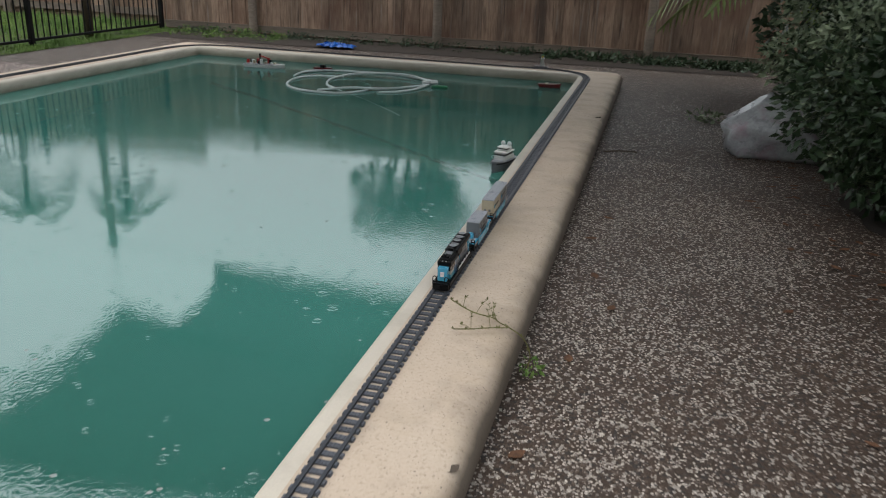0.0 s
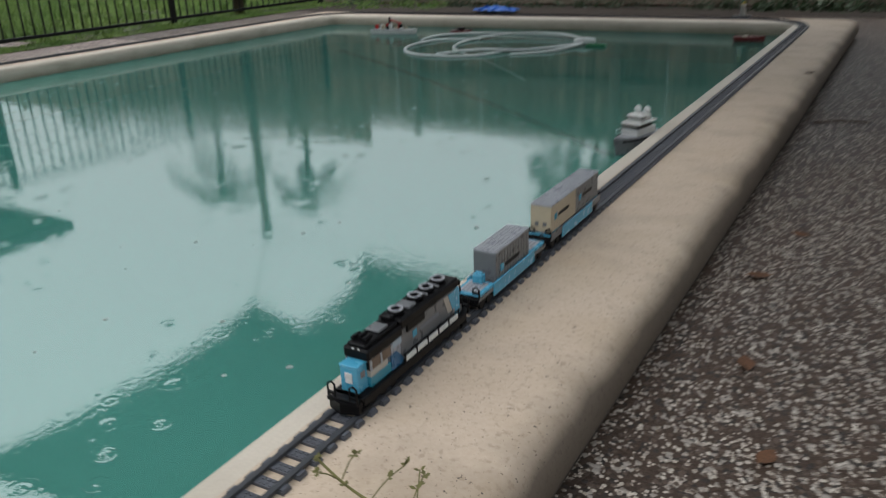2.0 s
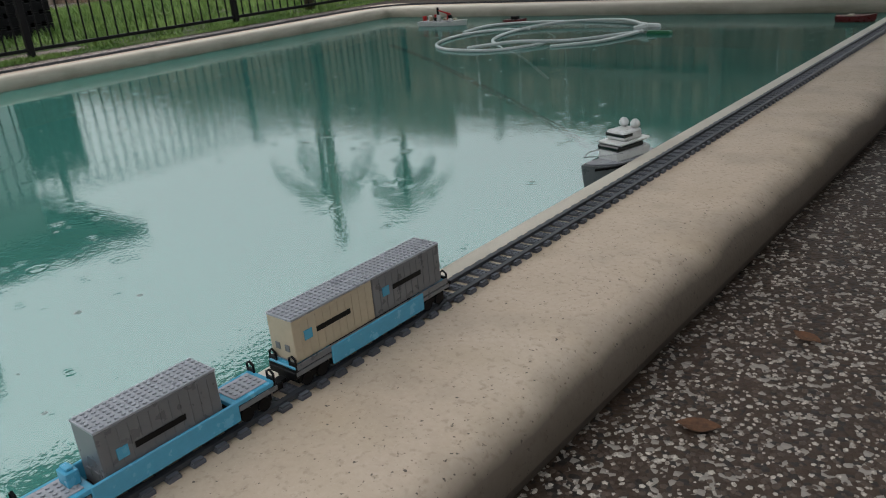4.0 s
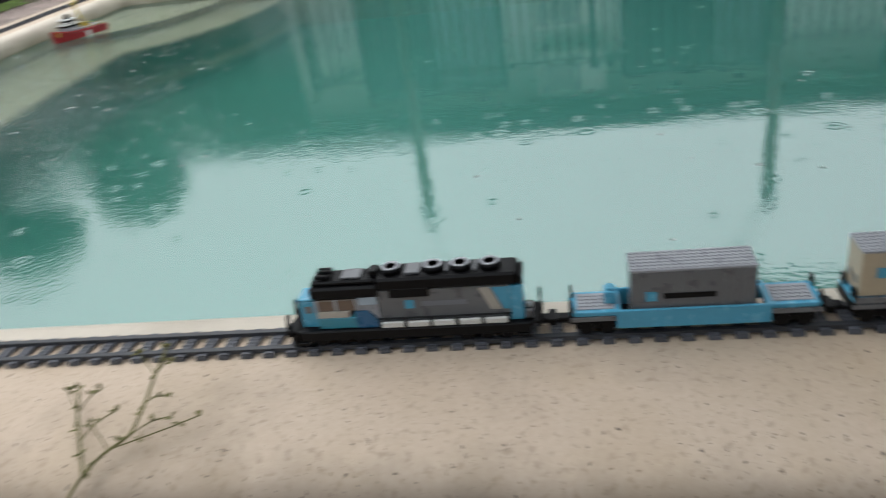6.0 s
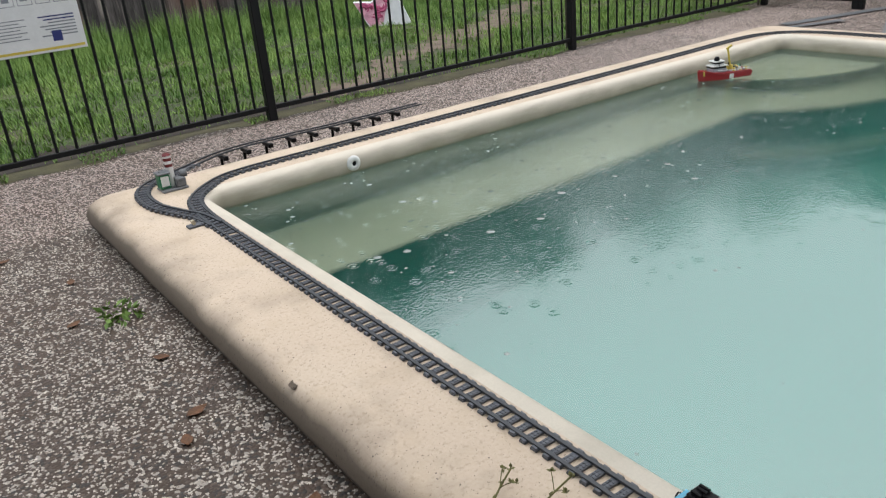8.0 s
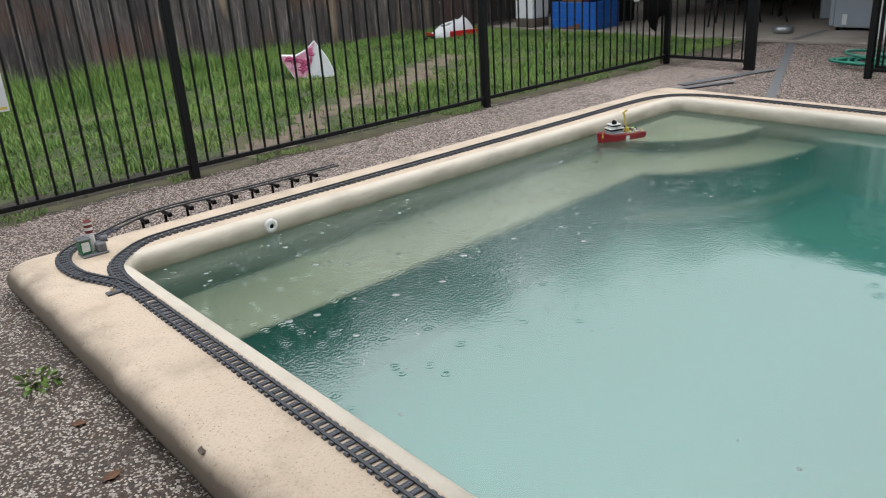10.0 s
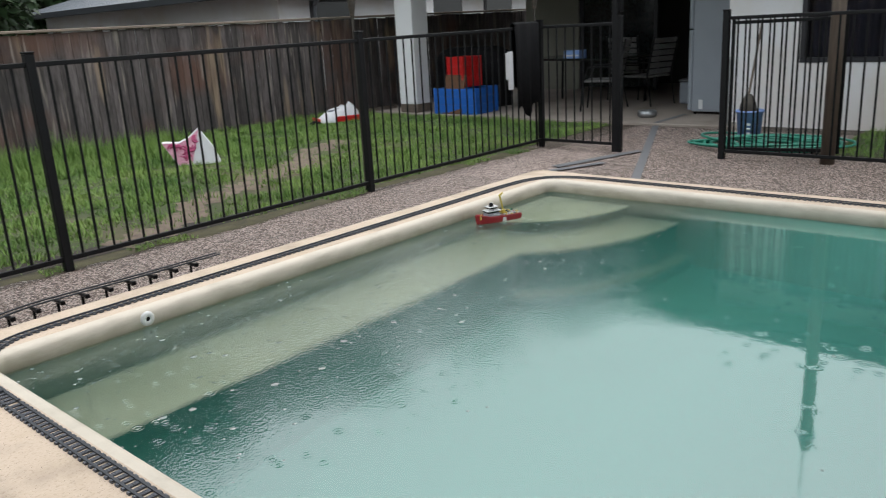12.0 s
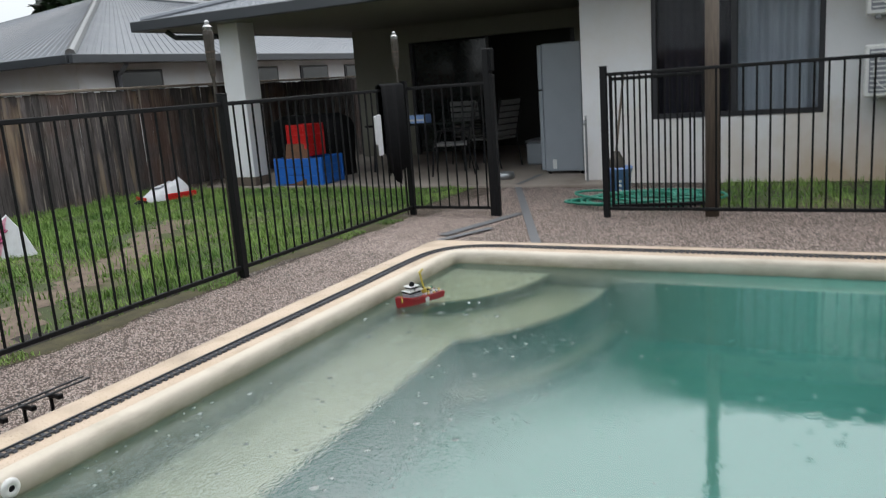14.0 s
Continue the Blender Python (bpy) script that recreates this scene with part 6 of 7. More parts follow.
part("base", Shape().box(-0.075, 0.055, -0.035, 0.03, 0, 0.02, b=0.004), PGREY, lh)
part("shaft", Shape().lathe([(0.022, 0.02), (0.015, 0.09), (0.019, 0.092), (0.019, 0.098)], 14), PWHITE, lh, "", True)
part("lantern", Shape().lathe([(0.011, 0.098), (0.011, 0.118)], 10), PYELLOW, lh)
part("cap", Shape().lathe([(0.016, 0.118), (0.004, 0.132)], 10), PGREEN, lh)


# ---- toy boats ----
def hull(shape, length, beam, depth, sheer=0.02, n=16, stern=0.8):
    """A boat hull lofted from keel to rail, with a pointed bow at +x and a flat stern."""
    levels = ((-depth, 0.72, 0.90), (-depth * 0.55, 0.90, 0.96), (0.0, 1.0, 1.0))
    k0 = len(shape.v)
    plan = []
    for i in range(n + 1):
        t = i / n
        plan.append((-0.5 + t, 0.5 * (stern + (1 - stern) * min(1, t * 3)) * (1 if t < 0.5 else max(0.03, math.cos((t - 0.5) / 0.5 * math.pi / 2) ** 0.8)), max(0, (t - 0.5) * 2) ** 2))
    outline = [(x, -y, u) for x, y, u in plan] + [(x, y, u) for x, y, u in plan[::-1]]
    m = len(outline)
    for z, sy, sx in levels:
        pts = [(x * length * sx, y * beam * sy, z + sheer * u * (1 + z / depth)) for x, y, u in outline]
        shape.v += [tuple(shape.m @ Vector(p)) if shape.m is not None else p for p in pts]
    for j in range(len(levels) - 1):
        for i in range(m):
            a, b = k0 + j * m, k0 + (j + 1) * m
            shape.f.append((a + i, a + (i + 1) % m, b + (i + 1) % m, b + i))
    shape.f.append(tuple(k0 + i for i in range(m))[::-1])
    shape.f.append(tuple(k0 + 2 * m + i for i in range(m)))
    return shape


rb = thing("toy_fire_boat", "red toy boat with a white cabin and a yellow crane", "toy boat", (-3.043, 0.222, WATER - 0.010))
rb.rotation_euler = (0, 0, radians(-21))
T = Matrix.Translation((0, 0, 0.036))
part("hull", hull(Shape(T), 0.33, 0.095, 0.055, 0.030, stern=0.9), PREDDARK, rb)
part("bulwark", Shape().tube([(-0.155, -0.04, 0.04), (0.0, -0.046, 0.042), (0.08, -0.040, 0.048), (0.14, -0.016, 0.062), (0.155, 0.0, 0.066), (0.14, 0.016, 0.062), (0.08, 0.040, 0.048), (0.0, 0.046, 0.042), (-0.155, 0.04, 0.04)], 0.005, 6), PREDDARK, rb)
part("stripe", Shape().box(-0.04, -0.015, -0.0482, 0.0482, 0.006, 0.034), PWHITE, rb, "white side stripe")
part("deck", hull(Shape(Matrix.Translation((0, 0, 0.040)) @ Matrix.Diagonal((0.95, 0.90, 0.12, 1))), 0.33, 0.105, 0.05, 0.14), PLIGHT, rb)
part("cabin", Shape().box(-0.005, 0.085, -0.034, 0.034, 0.045, 0.070, b=0.004), PLIGHT, rb)
part("lower_window", Shape().box(0.002, 0.087, -0.0352, 0.0352, 0.070, 0.080, b=0.002), TIN, rb)
part("boat_deck", Shape().box(-0.012, 0.090, -0.037, 0.037, 0.080, 0.085, b=0.002), PWHITE, rb)
part("wheelhouse", Shape().box(0.012, 0.070, -0.026, 0.026, 0.085, 0.094, b=0.003), PWHITE, rb)
part("cabin_window", Shape().box(0.014, 0.072, -0.0272, 0.0272, 0.094, 0.104, b=0.003), TIN, rb)
part("cabin_roof", Shape().box(0.006, 0.078, -0.031, 0.031, 0.104, 0.111, b=0.003), PWHITE, rb)
for k in range(4):
    part("deck_post", Shape().cyl((-0.01 + 0.03 * k, 0.036, 0.085), (-0.01 + 0.03 * k, 0.036, 0.098), 0.003, seg=6), (PBLACK, PWHITE)[k % 2], rb)
part("radar_dome", Shape().lathe([(0.014, 0), (0.016, 0.01), (0.010, 0.022), (0.0, 0.025)], 12, (0.05, 0.012, 0.111)), PBLACK, rb)
part("funnel", Shape().cyl((0.03, -0.012, 0.111), (0.03, -0.012, 0.128), 0.008, seg=10), PWHITE, rb)
part("crane_base", Shape().cyl((-0.045, 0, 0.05), (-0.045, 0, 0.075), 0.016, seg=12), PYELLOW, rb)
part("crane_arm", Shape().box(-0.0045, 0.0045, -0.0045, 0.0045, 0, 0.10, b=0.001, m=Matrix.Translation((-0.045, 0, 0.072)) @ Matrix.Rotation(radians(12), 4, "Y")), PYELLOW, rb, "raised yellow crane arm")
part("crane_tip", Shape().box(-0.03, 0.006, -0.005, 0.005, 0, 0.01, b=0.001, m=Matrix.Translation((-0.024, 0, 0.166)) @ Matrix.Rotation(radians(30), 4, "Y")), PYELLOW, rb)
for k in range(5):
    part("deck_gear", Shape().box(-0.12 + 0.022 * k, -0.108 + 0.022 * k, -0.03 + 0.01 * (k % 3), -0.01 + 0.01 * (k % 3), 0.05, 0.066, b=0.001), (PGREEN, PYELLOW, PBLACK)[k % 3], rb)
for k in range(6):
    part("deck_fitting", Shape().cyl((0.10 + 0.008 * k, -0.03 + 0.012 * k, 0.038), (0.10 + 0.008 * k, -0.03 + 0.012 * k, 0.052 + 0.004 * (k % 3)), 0.005, seg=7), (PWHITE, PBLACK, PYELLOW)[k % 3], rb)
for sy in (-0.046, 0.046):
    part("side_rail", Shape().tube([(-0.14, sy, 0.056), (-0.02, sy, 0.056), (0.06, sy * 0.9, 0.060)], 0.0016, 5), PWHITE, rb)
for k in range(14):
    px, py = -0.145 + 0.0085 * k, 0.030 * math.sin(2.4 * k)
    part("deck_clutter", Shape().box(px - 0.006, px + 0.006, py - 0.006, py + 0.006, 0.040, 0.052 + 0.006 * (k % 3), b=0.001), (PWHITE, PYELLOW, PBLACK, PGREY, PWHITE)[k % 5], rb)

wb = thing("toy_cruiser", "white and grey toy cabin cruiser floating beside the wall", "toy boat", (-0.096, 4.301, WATER))
wb.rotation_euler = (0, 0, radians(256))
wb.scale = (0.9, 0.9, 0.86)
part("hull", hull(Shape(Matrix.Translation((0, 0, 0.05))), 0.30, 0.10, 0.065, 0.02), PGREY, wb, "dark grey hull")
part("rubbing_strake", Shape().tube([(-0.15 + 0.03 * i, -0.052 * (1 if i < 6 else math.cos((i - 5.5) / 4.5 * 1.5)), 0.052) for i in range(10)], 0.004, 5).tube([(-0.15 + 0.03 * i, 0.052 * (1 if i < 6 else math.cos((i - 5.5) / 4.5 * 1.5)), 0.052) for i in range(10)], 0.004, 5), PBLACK, wb)
part("deck", hull(Shape(Matrix.Translation((0, 0, 0.056)) @ Matrix.Diagonal((0.94, 0.9, 0.12, 1))), 0.30, 0.10, 0.05, 0.14), PLIGHT, wb)
part("lower_cabin", Shape().box(-0.09, 0.045, -0.038, 0.038, 0.058, 0.088, b=0.005), PWHITE, wb)
part("cabin_window", Shape().box(-0.06, 0.047, -0.0395, 0.0395, 0.088, 0.104, b=0.004), TIN, wb)
part("upper_deck", Shape().box(-0.085, 0.04, -0.042, 0.042, 0.104, 0.112, b=0.003), PWHITE, wb)
part("bridge", Shape().box(-0.06, 0.015, -0.034, 0.034, 0.112, 0.14, b=0.005), PWHITE, wb)
part("bridge_window", Shape().box(-0.02, 0.017, -0.0355, 0.0355, 0.122, 0.134, b=0.003), TIN, wb)
for yy in (-0.02, 0.02):
    part("radar_dome", Shape().lathe([(0.008, 0), (0.014, 0.008), (0.014, 0.016), (0.006, 0.026), (0, 0.027)], 12, (-0.045, yy, 0.14)), PWHITE, wb, "", True)
part("bow_rail", Shape().tube([(0.03, -0.04, 0.085), (0.09, -0.03, 0.09), (0.14, 0.0, 0.092), (0.09, 0.03, 0.09), (0.03, 0.04, 0.085)], 0.0018, 5), CHROME, wb)

bg = thing("toy_work_barge", "white toy barge crowded with red and black gear", "toy boat", (-2.939, 7.138, WATER))
bg.rotation_euler = (0, 0, radians(4))
part("hull", hull(Shape(Matrix.Translation((0, 0, 0.028))), 0.40, 0.13, 0.045, 0.012, stern=0.95), PWHITE, bg)
lr = random.Random(11)
part("deck", Shape().box(-0.19, 0.1, -0.058, 0.058, 0.028, 0.033, b=0.001), PLIGHT, bg)
part("mast", Shape().cyl((-0.05, 0, 0.033), (-0.05, 0, 0.125), 0.009, seg=8), PBLACK, bg)
part("boom", Shape().cyl((-0.05, 0, 0.105), (0.05, 0.01, 0.075), 0.006, seg=8), PRED, bg)
for k in range(12):
    x, y = -0.17 + 0.024 * k, lr.uniform(-0.035, 0.035)
    h = lr.uniform(0.015, 0.05)
    part("deck_gear", Shape().box(x - 0.011, x + 0.011, y - 0.012, y + 0.012, 0.033, 0.033 + h, b=0.002), (PRED, PBLACK, PWHITE, PCREAM)[k % 4], bg)

fd = thing("toy_dinghy", "small red toy dinghy against the far wall", "toy boat", (-0.237, 7.260, WATER))
fd.rotation_euler = (0, 0, radians(2))
part("hull", hull(Shape(Matrix.Translation((0, 0, 0.03))), 0.20, 0.08, 0.04, 0.01), PMAROON, fd)
part("thwart", Shape().box(-0.04, -0.015, -0.04, 0.04, 0.031, 0.035), PCREAM, fd)
fd2 = thing("toy_dinghy", "tiny brown and red toy dinghy against the far wall", "toy boat", (-2.394, 7.253, WATER))
part("hull", hull(Shape(Matrix.Translation((0, 0, 0.022))), 0.18, 0.07, 0.035, 0.01), PMAROON, fd2)
part("crate", Shape().box(-0.03, 0.02, -0.018, 0.018, 0.023, 0.045, b=0.002), PBLACK, fd2)

# ---- floating cleaner hose ----
ch = thing("pool_cleaner_hose", "white ribbed cleaner hose looped on the water", "pool hose", (-1.687, 6.774, WATER))
HO = Vector((-1.80, 7.08, WATER))
hose_runs = (
    ((-2.50, 6.87, 0.006), (-2.50, 7.12, 0.010), (-2.32, 7.30, 0.008), (-1.96, 7.36, 0.006), (-1.60, 7.30, 0.010), (-1.32, 7.10, 0.016)),
    ((-1.31, 7.02, 0.016), (-1.58, 7.24, 0.030), (-1.95, 7.19, 0.026), (-2.14, 6.96, 0.010), (-2.09, 6.63, 0.004), (-1.89, 6.41, -0.004), (-1.66, 6.23, -0.03), (-1.40, 5.98, -0.05), (-1.15, 5.73, -0.09)),
    ((-1.29, 6.90, 0.014), (-1.56, 6.60, 0.008), (-1.79, 6.42, 0.026), (-2.04, 6.31, 0.004)),
    ((-2.10, 7.02, 0.004), (-2.34, 6.95, 0.006), (-2.42, 6.72, 0.008), (-2.36, 6.45, 0.006), (-2.18, 6.27, 0.006), (-1.96, 6.22, 0.008), (-1.80, 6.28, 0.004), (-1.70, 6.50, 0.0), (-1.75, 6.74, -0.012), (-1.92, 6.93, -0.02)),
    ((-1.57, 6.41, 0.004), (-1.38, 6.58, 0.008), (-1.30, 6.86, 0.014)),
)
for run in hose_runs:
    fine = spline([(1.03 * x - HO.x, 6.36 + 1.06 * (y - 6.22) - HO.y, z) for x, y, z in run], 0.012)
    part("hose", Shape().tube(fine, [0.0100 if i % 2 else 0.0085 for i in range(len(fine))], 8), HOSEW, ch, "", True)
end = Vector((0.40, 0.04, 0.014))
part("coupling", Shape().tube([end, end + Vector((0.06, 0.02, 0.016)), end + Vector((0.10, 0.10, 0.002))], 0.022, 8), HOSEW, ch)
part("float_weight", Shape().box(0.50, 0.64, -0.03, 0.02, -0.01, 0.018, b=0.008), PGREEN, ch, "green plastic weight")
uh = thing("sunken_hose", "dark hose lying across the pool floor", "pool hose", (-1.8, 6.2, -1.35))
part("hose", Shape(Matrix.Translation((1.8, -6.2, 1.35))).tube(spline([(-3.6, 7.25, -1.32), (-3.0, 6.92, -1.32), (-2.2, 6.43, -1.32), (-1.4, 5.95, -1.32), (-0.6, 5.46, -1.32), (-0.15, 5.22, -1.31)], 0.05), 0.026, 8), HOSEDARK, uh, "", True)

# return nozzle in the near wall
nz = thing("pool_inlet", "round white water inlet in the pool wall", "pool fitting", (-0.697, 0.022, -0.046))
nz.scale = (0.85, 0.85, 0.85)
part("flange", Shape(Matrix.Rotation(radians(-90), 4, "X")).lathe([(0.040, 0.0), (0.040, 0.006), (0.030, 0.014), (0.014, 0.016), (0.014, 0.004), (0, 0.004)], 20), PWHITE, nz, "", True)
part("eye", Shape(Matrix.Rotation(radians(-90), 4, "X")).lathe([(0.0135, 0.005), (0.0135, 0.010), (0.0, 0.011)], 14), PBLACK, nz, "dark inlet eye")


# ---- shade sails and their posts ----
def sail_post(x, y, top, label):
    p = thing("sail_post", label, "post", (x, y, GROUND), "shade sail posts")
    part("post", Shape().cyl((0, 0, 0), (0, 0, top - GROUND), 0.056, 0.052, 14), POSTWOOD, p, "", True)
    part("collar", Shape().cyl((0, 0, top - GROUND - 0.16), (0, 0, top - GROUND - 0.10), 0.075, seg=14), STEEL, p, "steel collar")
    part("eye_bolt", Shape().tube([(0.075 + 0.025 * (1 - math.cos(t)), 0, top - GROUND - 0.13 + 0.025 * math.sin(t)) for t in [2 * math.pi * i / 10 for i in range(10)]], 0.005, 5, closed=True, up=(0, 1, 0)), STEEL, p)


for y, top in ((1.36, 2.60), (4.52, 2.61), (8.63, 2.69)):
    sail_post(-6.03, y, top, "round weathered timber post beside the pool fence")
for y in (0.9, 4.2, 9.0):
    sail_post(3.1, y, 2.9, "round timber post among the shrubs")


def shade_sail(corners, sag, label, n=14):
    """A cloth over four corners whose edges bow inward."""
    c = [Vector(p) for p in corners]
    mid = sum(c, Vector()) / 4

    def edge(a, b, t, pull):
        p = a.lerp(b, t)
        q = (mid - (a + b) / 2)
        q.z = 0
        return p + q.normalized() * pull * 4 * t * (1 - t)

    s = Shape()
    for i in range(n + 1):
        u = i / n
        for j in range(n + 1):
            v = j / n
            b0, b1 = edge(c[0], c[1], u, sag[0]), edge(c[3], c[2], u, sag[2])
            l0, l1 = edge(c[0], c[3], v, sag[3]), edge(c[1], c[2], v, sag[1])
            flat = c[0].lerp(c[1], u).lerp(c[3].lerp(c[2], u), v)
            p = b0.lerp(b1, v) + l0.lerp(l1, u) - flat
            s.v.append((p.x, p.y, p.z - 0.10 * math.sin(math.pi * u) * math.sin(math.pi * v)))
    for i in range(n):
        for j in range(n):
            a = i * (n + 1) + j
            s.f.append((a, a + 1, a + n + 2, a + n + 1))
    t = thing("shade_sail", label, "shade sail", tuple(mid))
    s.v = [(p[0] - mid.x, p[1] - mid.y, p[2] - mid.z) for p in s.v]
    cloth = part("cloth", s, SAIL, t, "", True)
    so = cloth.modifiers.new("thickness", "SOLIDIFY")
    so.thickness = 0.003
    return t, mid


def cable(parent, mid, a, b):
    part("cable", Shape(Matrix.Translation(-mid)).tube([a, ((a[0] + b[0]) / 2, (a[1] + b[1]) / 2, (a[2] + b[2]) / 2 - 0.02), b], 0.005, 5), STEEL, parent, "thin steel cable")


t1, m1 = shade_sail([(-4.46, 8.48, 2.63), (2.7, 8.9, 2.85), (2.7, 6.0, 2.85), (-3.95, 6.4, 2.59)], (0.16, 0.2, 0.0, 0.24), "dark shade sail stretched over the far end of the pool")
cable(t1, m1, (-4.46, 8.48, 2.63), (-5.98, 8.63, 2.56))
t2, m2 = shade_sail([(-4.58, 6.80, 2.53), (2.7, 6.6, 2.80), (2.7, 4.45, 2.85), (-4.66, 3.87, 2.56)], (0.33, 0.2, 0.14, 0.22), "dark shade sail stretched over the middle of the pool")
cable(t2, m2, (-4.58, 6.80, 2.53), (-5.98, 8.61, 2.53))
cable(t2, m2, (-4.66, 3.87, 2.56), (-5.98, 4.52, 2.52))
t3, m3 = shade_sail([(-4.65, 3.77, 2.60), (2.7, 4.0, 2.85), (2.7, 2.2, 2.85), (-4.55, 1.77, 2.60)], (0.12, 0.2, 0.34, 0.55), "dark shade sail stretched over the near side of the pool")
cable(t3, m3, (-4.55, 1.77, 2.60), (-5.98, 1.36, 2.52))
cable(t3, m3, (-4.65, 3.77, 2.60), (-5.98, 4.52, 2.52))


# ---- plants ----
def leaf_cloud(name, centres, radii, n, size, material, label, parent=None, category="leaves", seed=1, flat=0.7, lo=None):
    """Many small folded leaves spread through uneven lumps."""
    g = np.random.default_rng(seed)
    centres, radii = np.asarray(centres, float), np.asarray(radii, float)
    wgt = radii ** 2
    pick = g.choice(len(centres), n, p=wgt / wgt.sum())
    d = g.normal(size=(n, 3))
    d /= np.linalg.norm(d, axis=1)[:, None]
    r = radii[pick] * (0.55 + 0.5 * g.random(n) ** 0.6)
    p = centres[pick] + d * r[:, None] * np.array([1, 1, flat])
    if lo is not None:
        p[:, 2] = np.maximum(p[:, 2], lo + 0.02 * g.random(n))
    s = size * g.uniform(0.6, 1.35, n)
    ax = d + g.normal(size=(n, 3)) * 0.8
    ax[:, 2] -= 0.25
    ax /= np.linalg.norm(ax, axis=1)[:, None]
    sd = np.cross(ax, g.normal(size=(n, 3)))
    sd /= np.linalg.norm(sd, axis=1)[:, None]
    up = np.cross(ax, sd)
    tip = p + ax * s[:, None]
    mid = p + ax * (s * 0.45)[:, None]
    l = mid + sd * (s * 0.24)[:, None] + up * (s * 0.08)[:, None]
    rr = mid - sd * (s * 0.24)[:, None] + up * (s * 0.08)[:, None]
    v = np.stack([p, l, tip, rr, mid], 1).reshape(-1, 3)
    k = (np.arange(n) * 5)[:, None]
    f = np.concatenate([k + np.array([[0, 4, 1]]), k + np.array([[1, 4, 2]]), k + np.array([[2, 4, 3]]), k + np.array([[3, 4, 0]])], 0)
    return bulk(name, v, f, material, parent, label, category)


def shrub(name, label, at, lumps, n, size, material, seed, extra=None):
    t = thing(name, label, "shrub", at)
    lr = random.Random(seed)
    for k in range(6):
        a = lr.uniform(0, 6.28)
        q = lumps[lr.randrange(len(lumps))]
        top = Vector((q[0], q[1], q[2]))
        part("stem", Shape().tube([(0.08 * math.cos(a), 0.08 * math.sin(a), 0.0), (top.x * 0.4, top.y * 0.4, top.z * 0.55), tuple(top)], [0.028, 0.02, 0.007], 6), BARK, t)
    leaf_cloud("crown", [l[:3] for l in lumps], [l[3] for l in lumps], n, size, material, "", t, "", seed, lo=0.02)
    if extra:
        leaf_cloud("pale_leaves", [l[:3] for l in extra[0]], [l[3] for l in extra[0]], extra[1], extra[2], extra[3], "", t, "", seed + 1, lo=0.02)
    return t


lr = random.Random(5)


def lumps(n, sx, sy, sz, r0, r1, z0=0.25):
    return [(lr.uniform(-sx, sx), lr.uniform(-sy, sy), lr.uniform(z0, sz), lr.uniform(r0, r1)) for _ in range(n)]


shrub("shrub", "dense dark green shrub beside the paving", (2.22, 4.85, GROUND), lumps(18, 0.5, 0.9, 1.6, 0.28, 0.5, 0.1), 26000, 0.048, LEAF, 21, ([(-0.72, 0.35, 0.62, 0.25), (-0.55, 0.1, 0.45, 0.25), (-0.6, 0.6, 0.9, 0.3), (-0.45, -0.5, 0.3, 0.25), (-0.5, -0.2, 0.8, 0.3)], 3200, 0.048, LEAFPALE))
shrub("shrub", "dark green shrub spreading over the soil", (2.35, 3.6, GROUND), lumps(16, 0.55, 0.8, 1.9, 0.28, 0.5), 20000, 0.055, LEAF, 22)
shrub("shrub", "tall dark shrub against the side fence", (2.4, 6.8, GROUND), lumps(14, 0.6, 0.9, 2.0, 0.3, 0.5), 9000, 0.08, LEAF, 23, ([(-0.7, -0.5, 1.1, 0.3), (-0.5, 0.2, 1.5, 0.35)], 500, 0.08, LEAFPALE))
shrub("shrub", "low dark shrub at the paving's edge", (2.45, 2.2, GROUND), lumps(12, 0.5, 0.8, 1.6, 0.28, 0.45), 7000, 0.075, LEAF, 24)
shrub("shrub", "dark shrub in the corner by the lawn fence", (3.0, 0.4, GROUND), lumps(10, 0.6, 0.9, 1.5, 0.3, 0.5), 5000, 0.085, LEAF, 25)

bed = [(4.3, -1.3), (4.3, 10.3)]
for i in range(110):
    y = 9.6 - 0.1 * i
    bx = 1.90 - 0.22 * math.exp(-((y - 4.2) / 1.5) ** 2)
    bed.append((bx + 0.07 * math.sin(2.1 * y) + 0.05 * math.sin(5.3 * y + 1) + 0.03 * math.sin(13.7 * y), y))
s = Shape().put([(x, y, GROUND + 0.006) for x, y in bed], [tuple(range(len(bed)))])
single("garden_bed", s, SOIL, "dark damp soil under the shrubs", "garden bed", "structure")
s = Shape().put([(-5.9, 9.15, GROUND + 0.007), (1.7, 9.35, GROUND + 0.007), (1.7, 10.18, GROUND + 0.007), (-5.9, 10.18, GROUND + 0.007)], [(0, 1, 2, 3)])
single("soil_strip", s, SOIL, "damp soil strip under the back fence", "garden bed", "structure")


def weeds(name, x0, x1, y0, y1, n, size, material, label, seed):
    g = np.random.default_rng(seed)
    c = np.stack([g.uniform(x0, x1, n), g.uniform(y0, y1, n), np.full(n, GROUND + 0.03)], 1)
    leaf_cloud(name, c, np.full(n, 0.06), n * 26, size, material, label, None, "weeds", seed, flat=0.8, lo=GROUND + 0.006)


weeds("weeds", -5.6, 1.9, 9.71, 10.12, 150, 0.032, LEAF, "low green weeds along the back fence", 31)
weeds("weeds", -5.6, -4.0, 9.4, 10.1, 50, 0.03, GRASS, "bright grass clumps at the back fence corner", 32)
weeds("weeds", -0.6, 2.2, 9.66, 10.12, 90, 0.05, LEAF, "taller green weeds along the back fence", 33)
weeds("weeds", 1.0, 1.5, 5.7, 6.6, 14, 0.05, LEAFPALE, "trailing green leaves on the paving", 34)

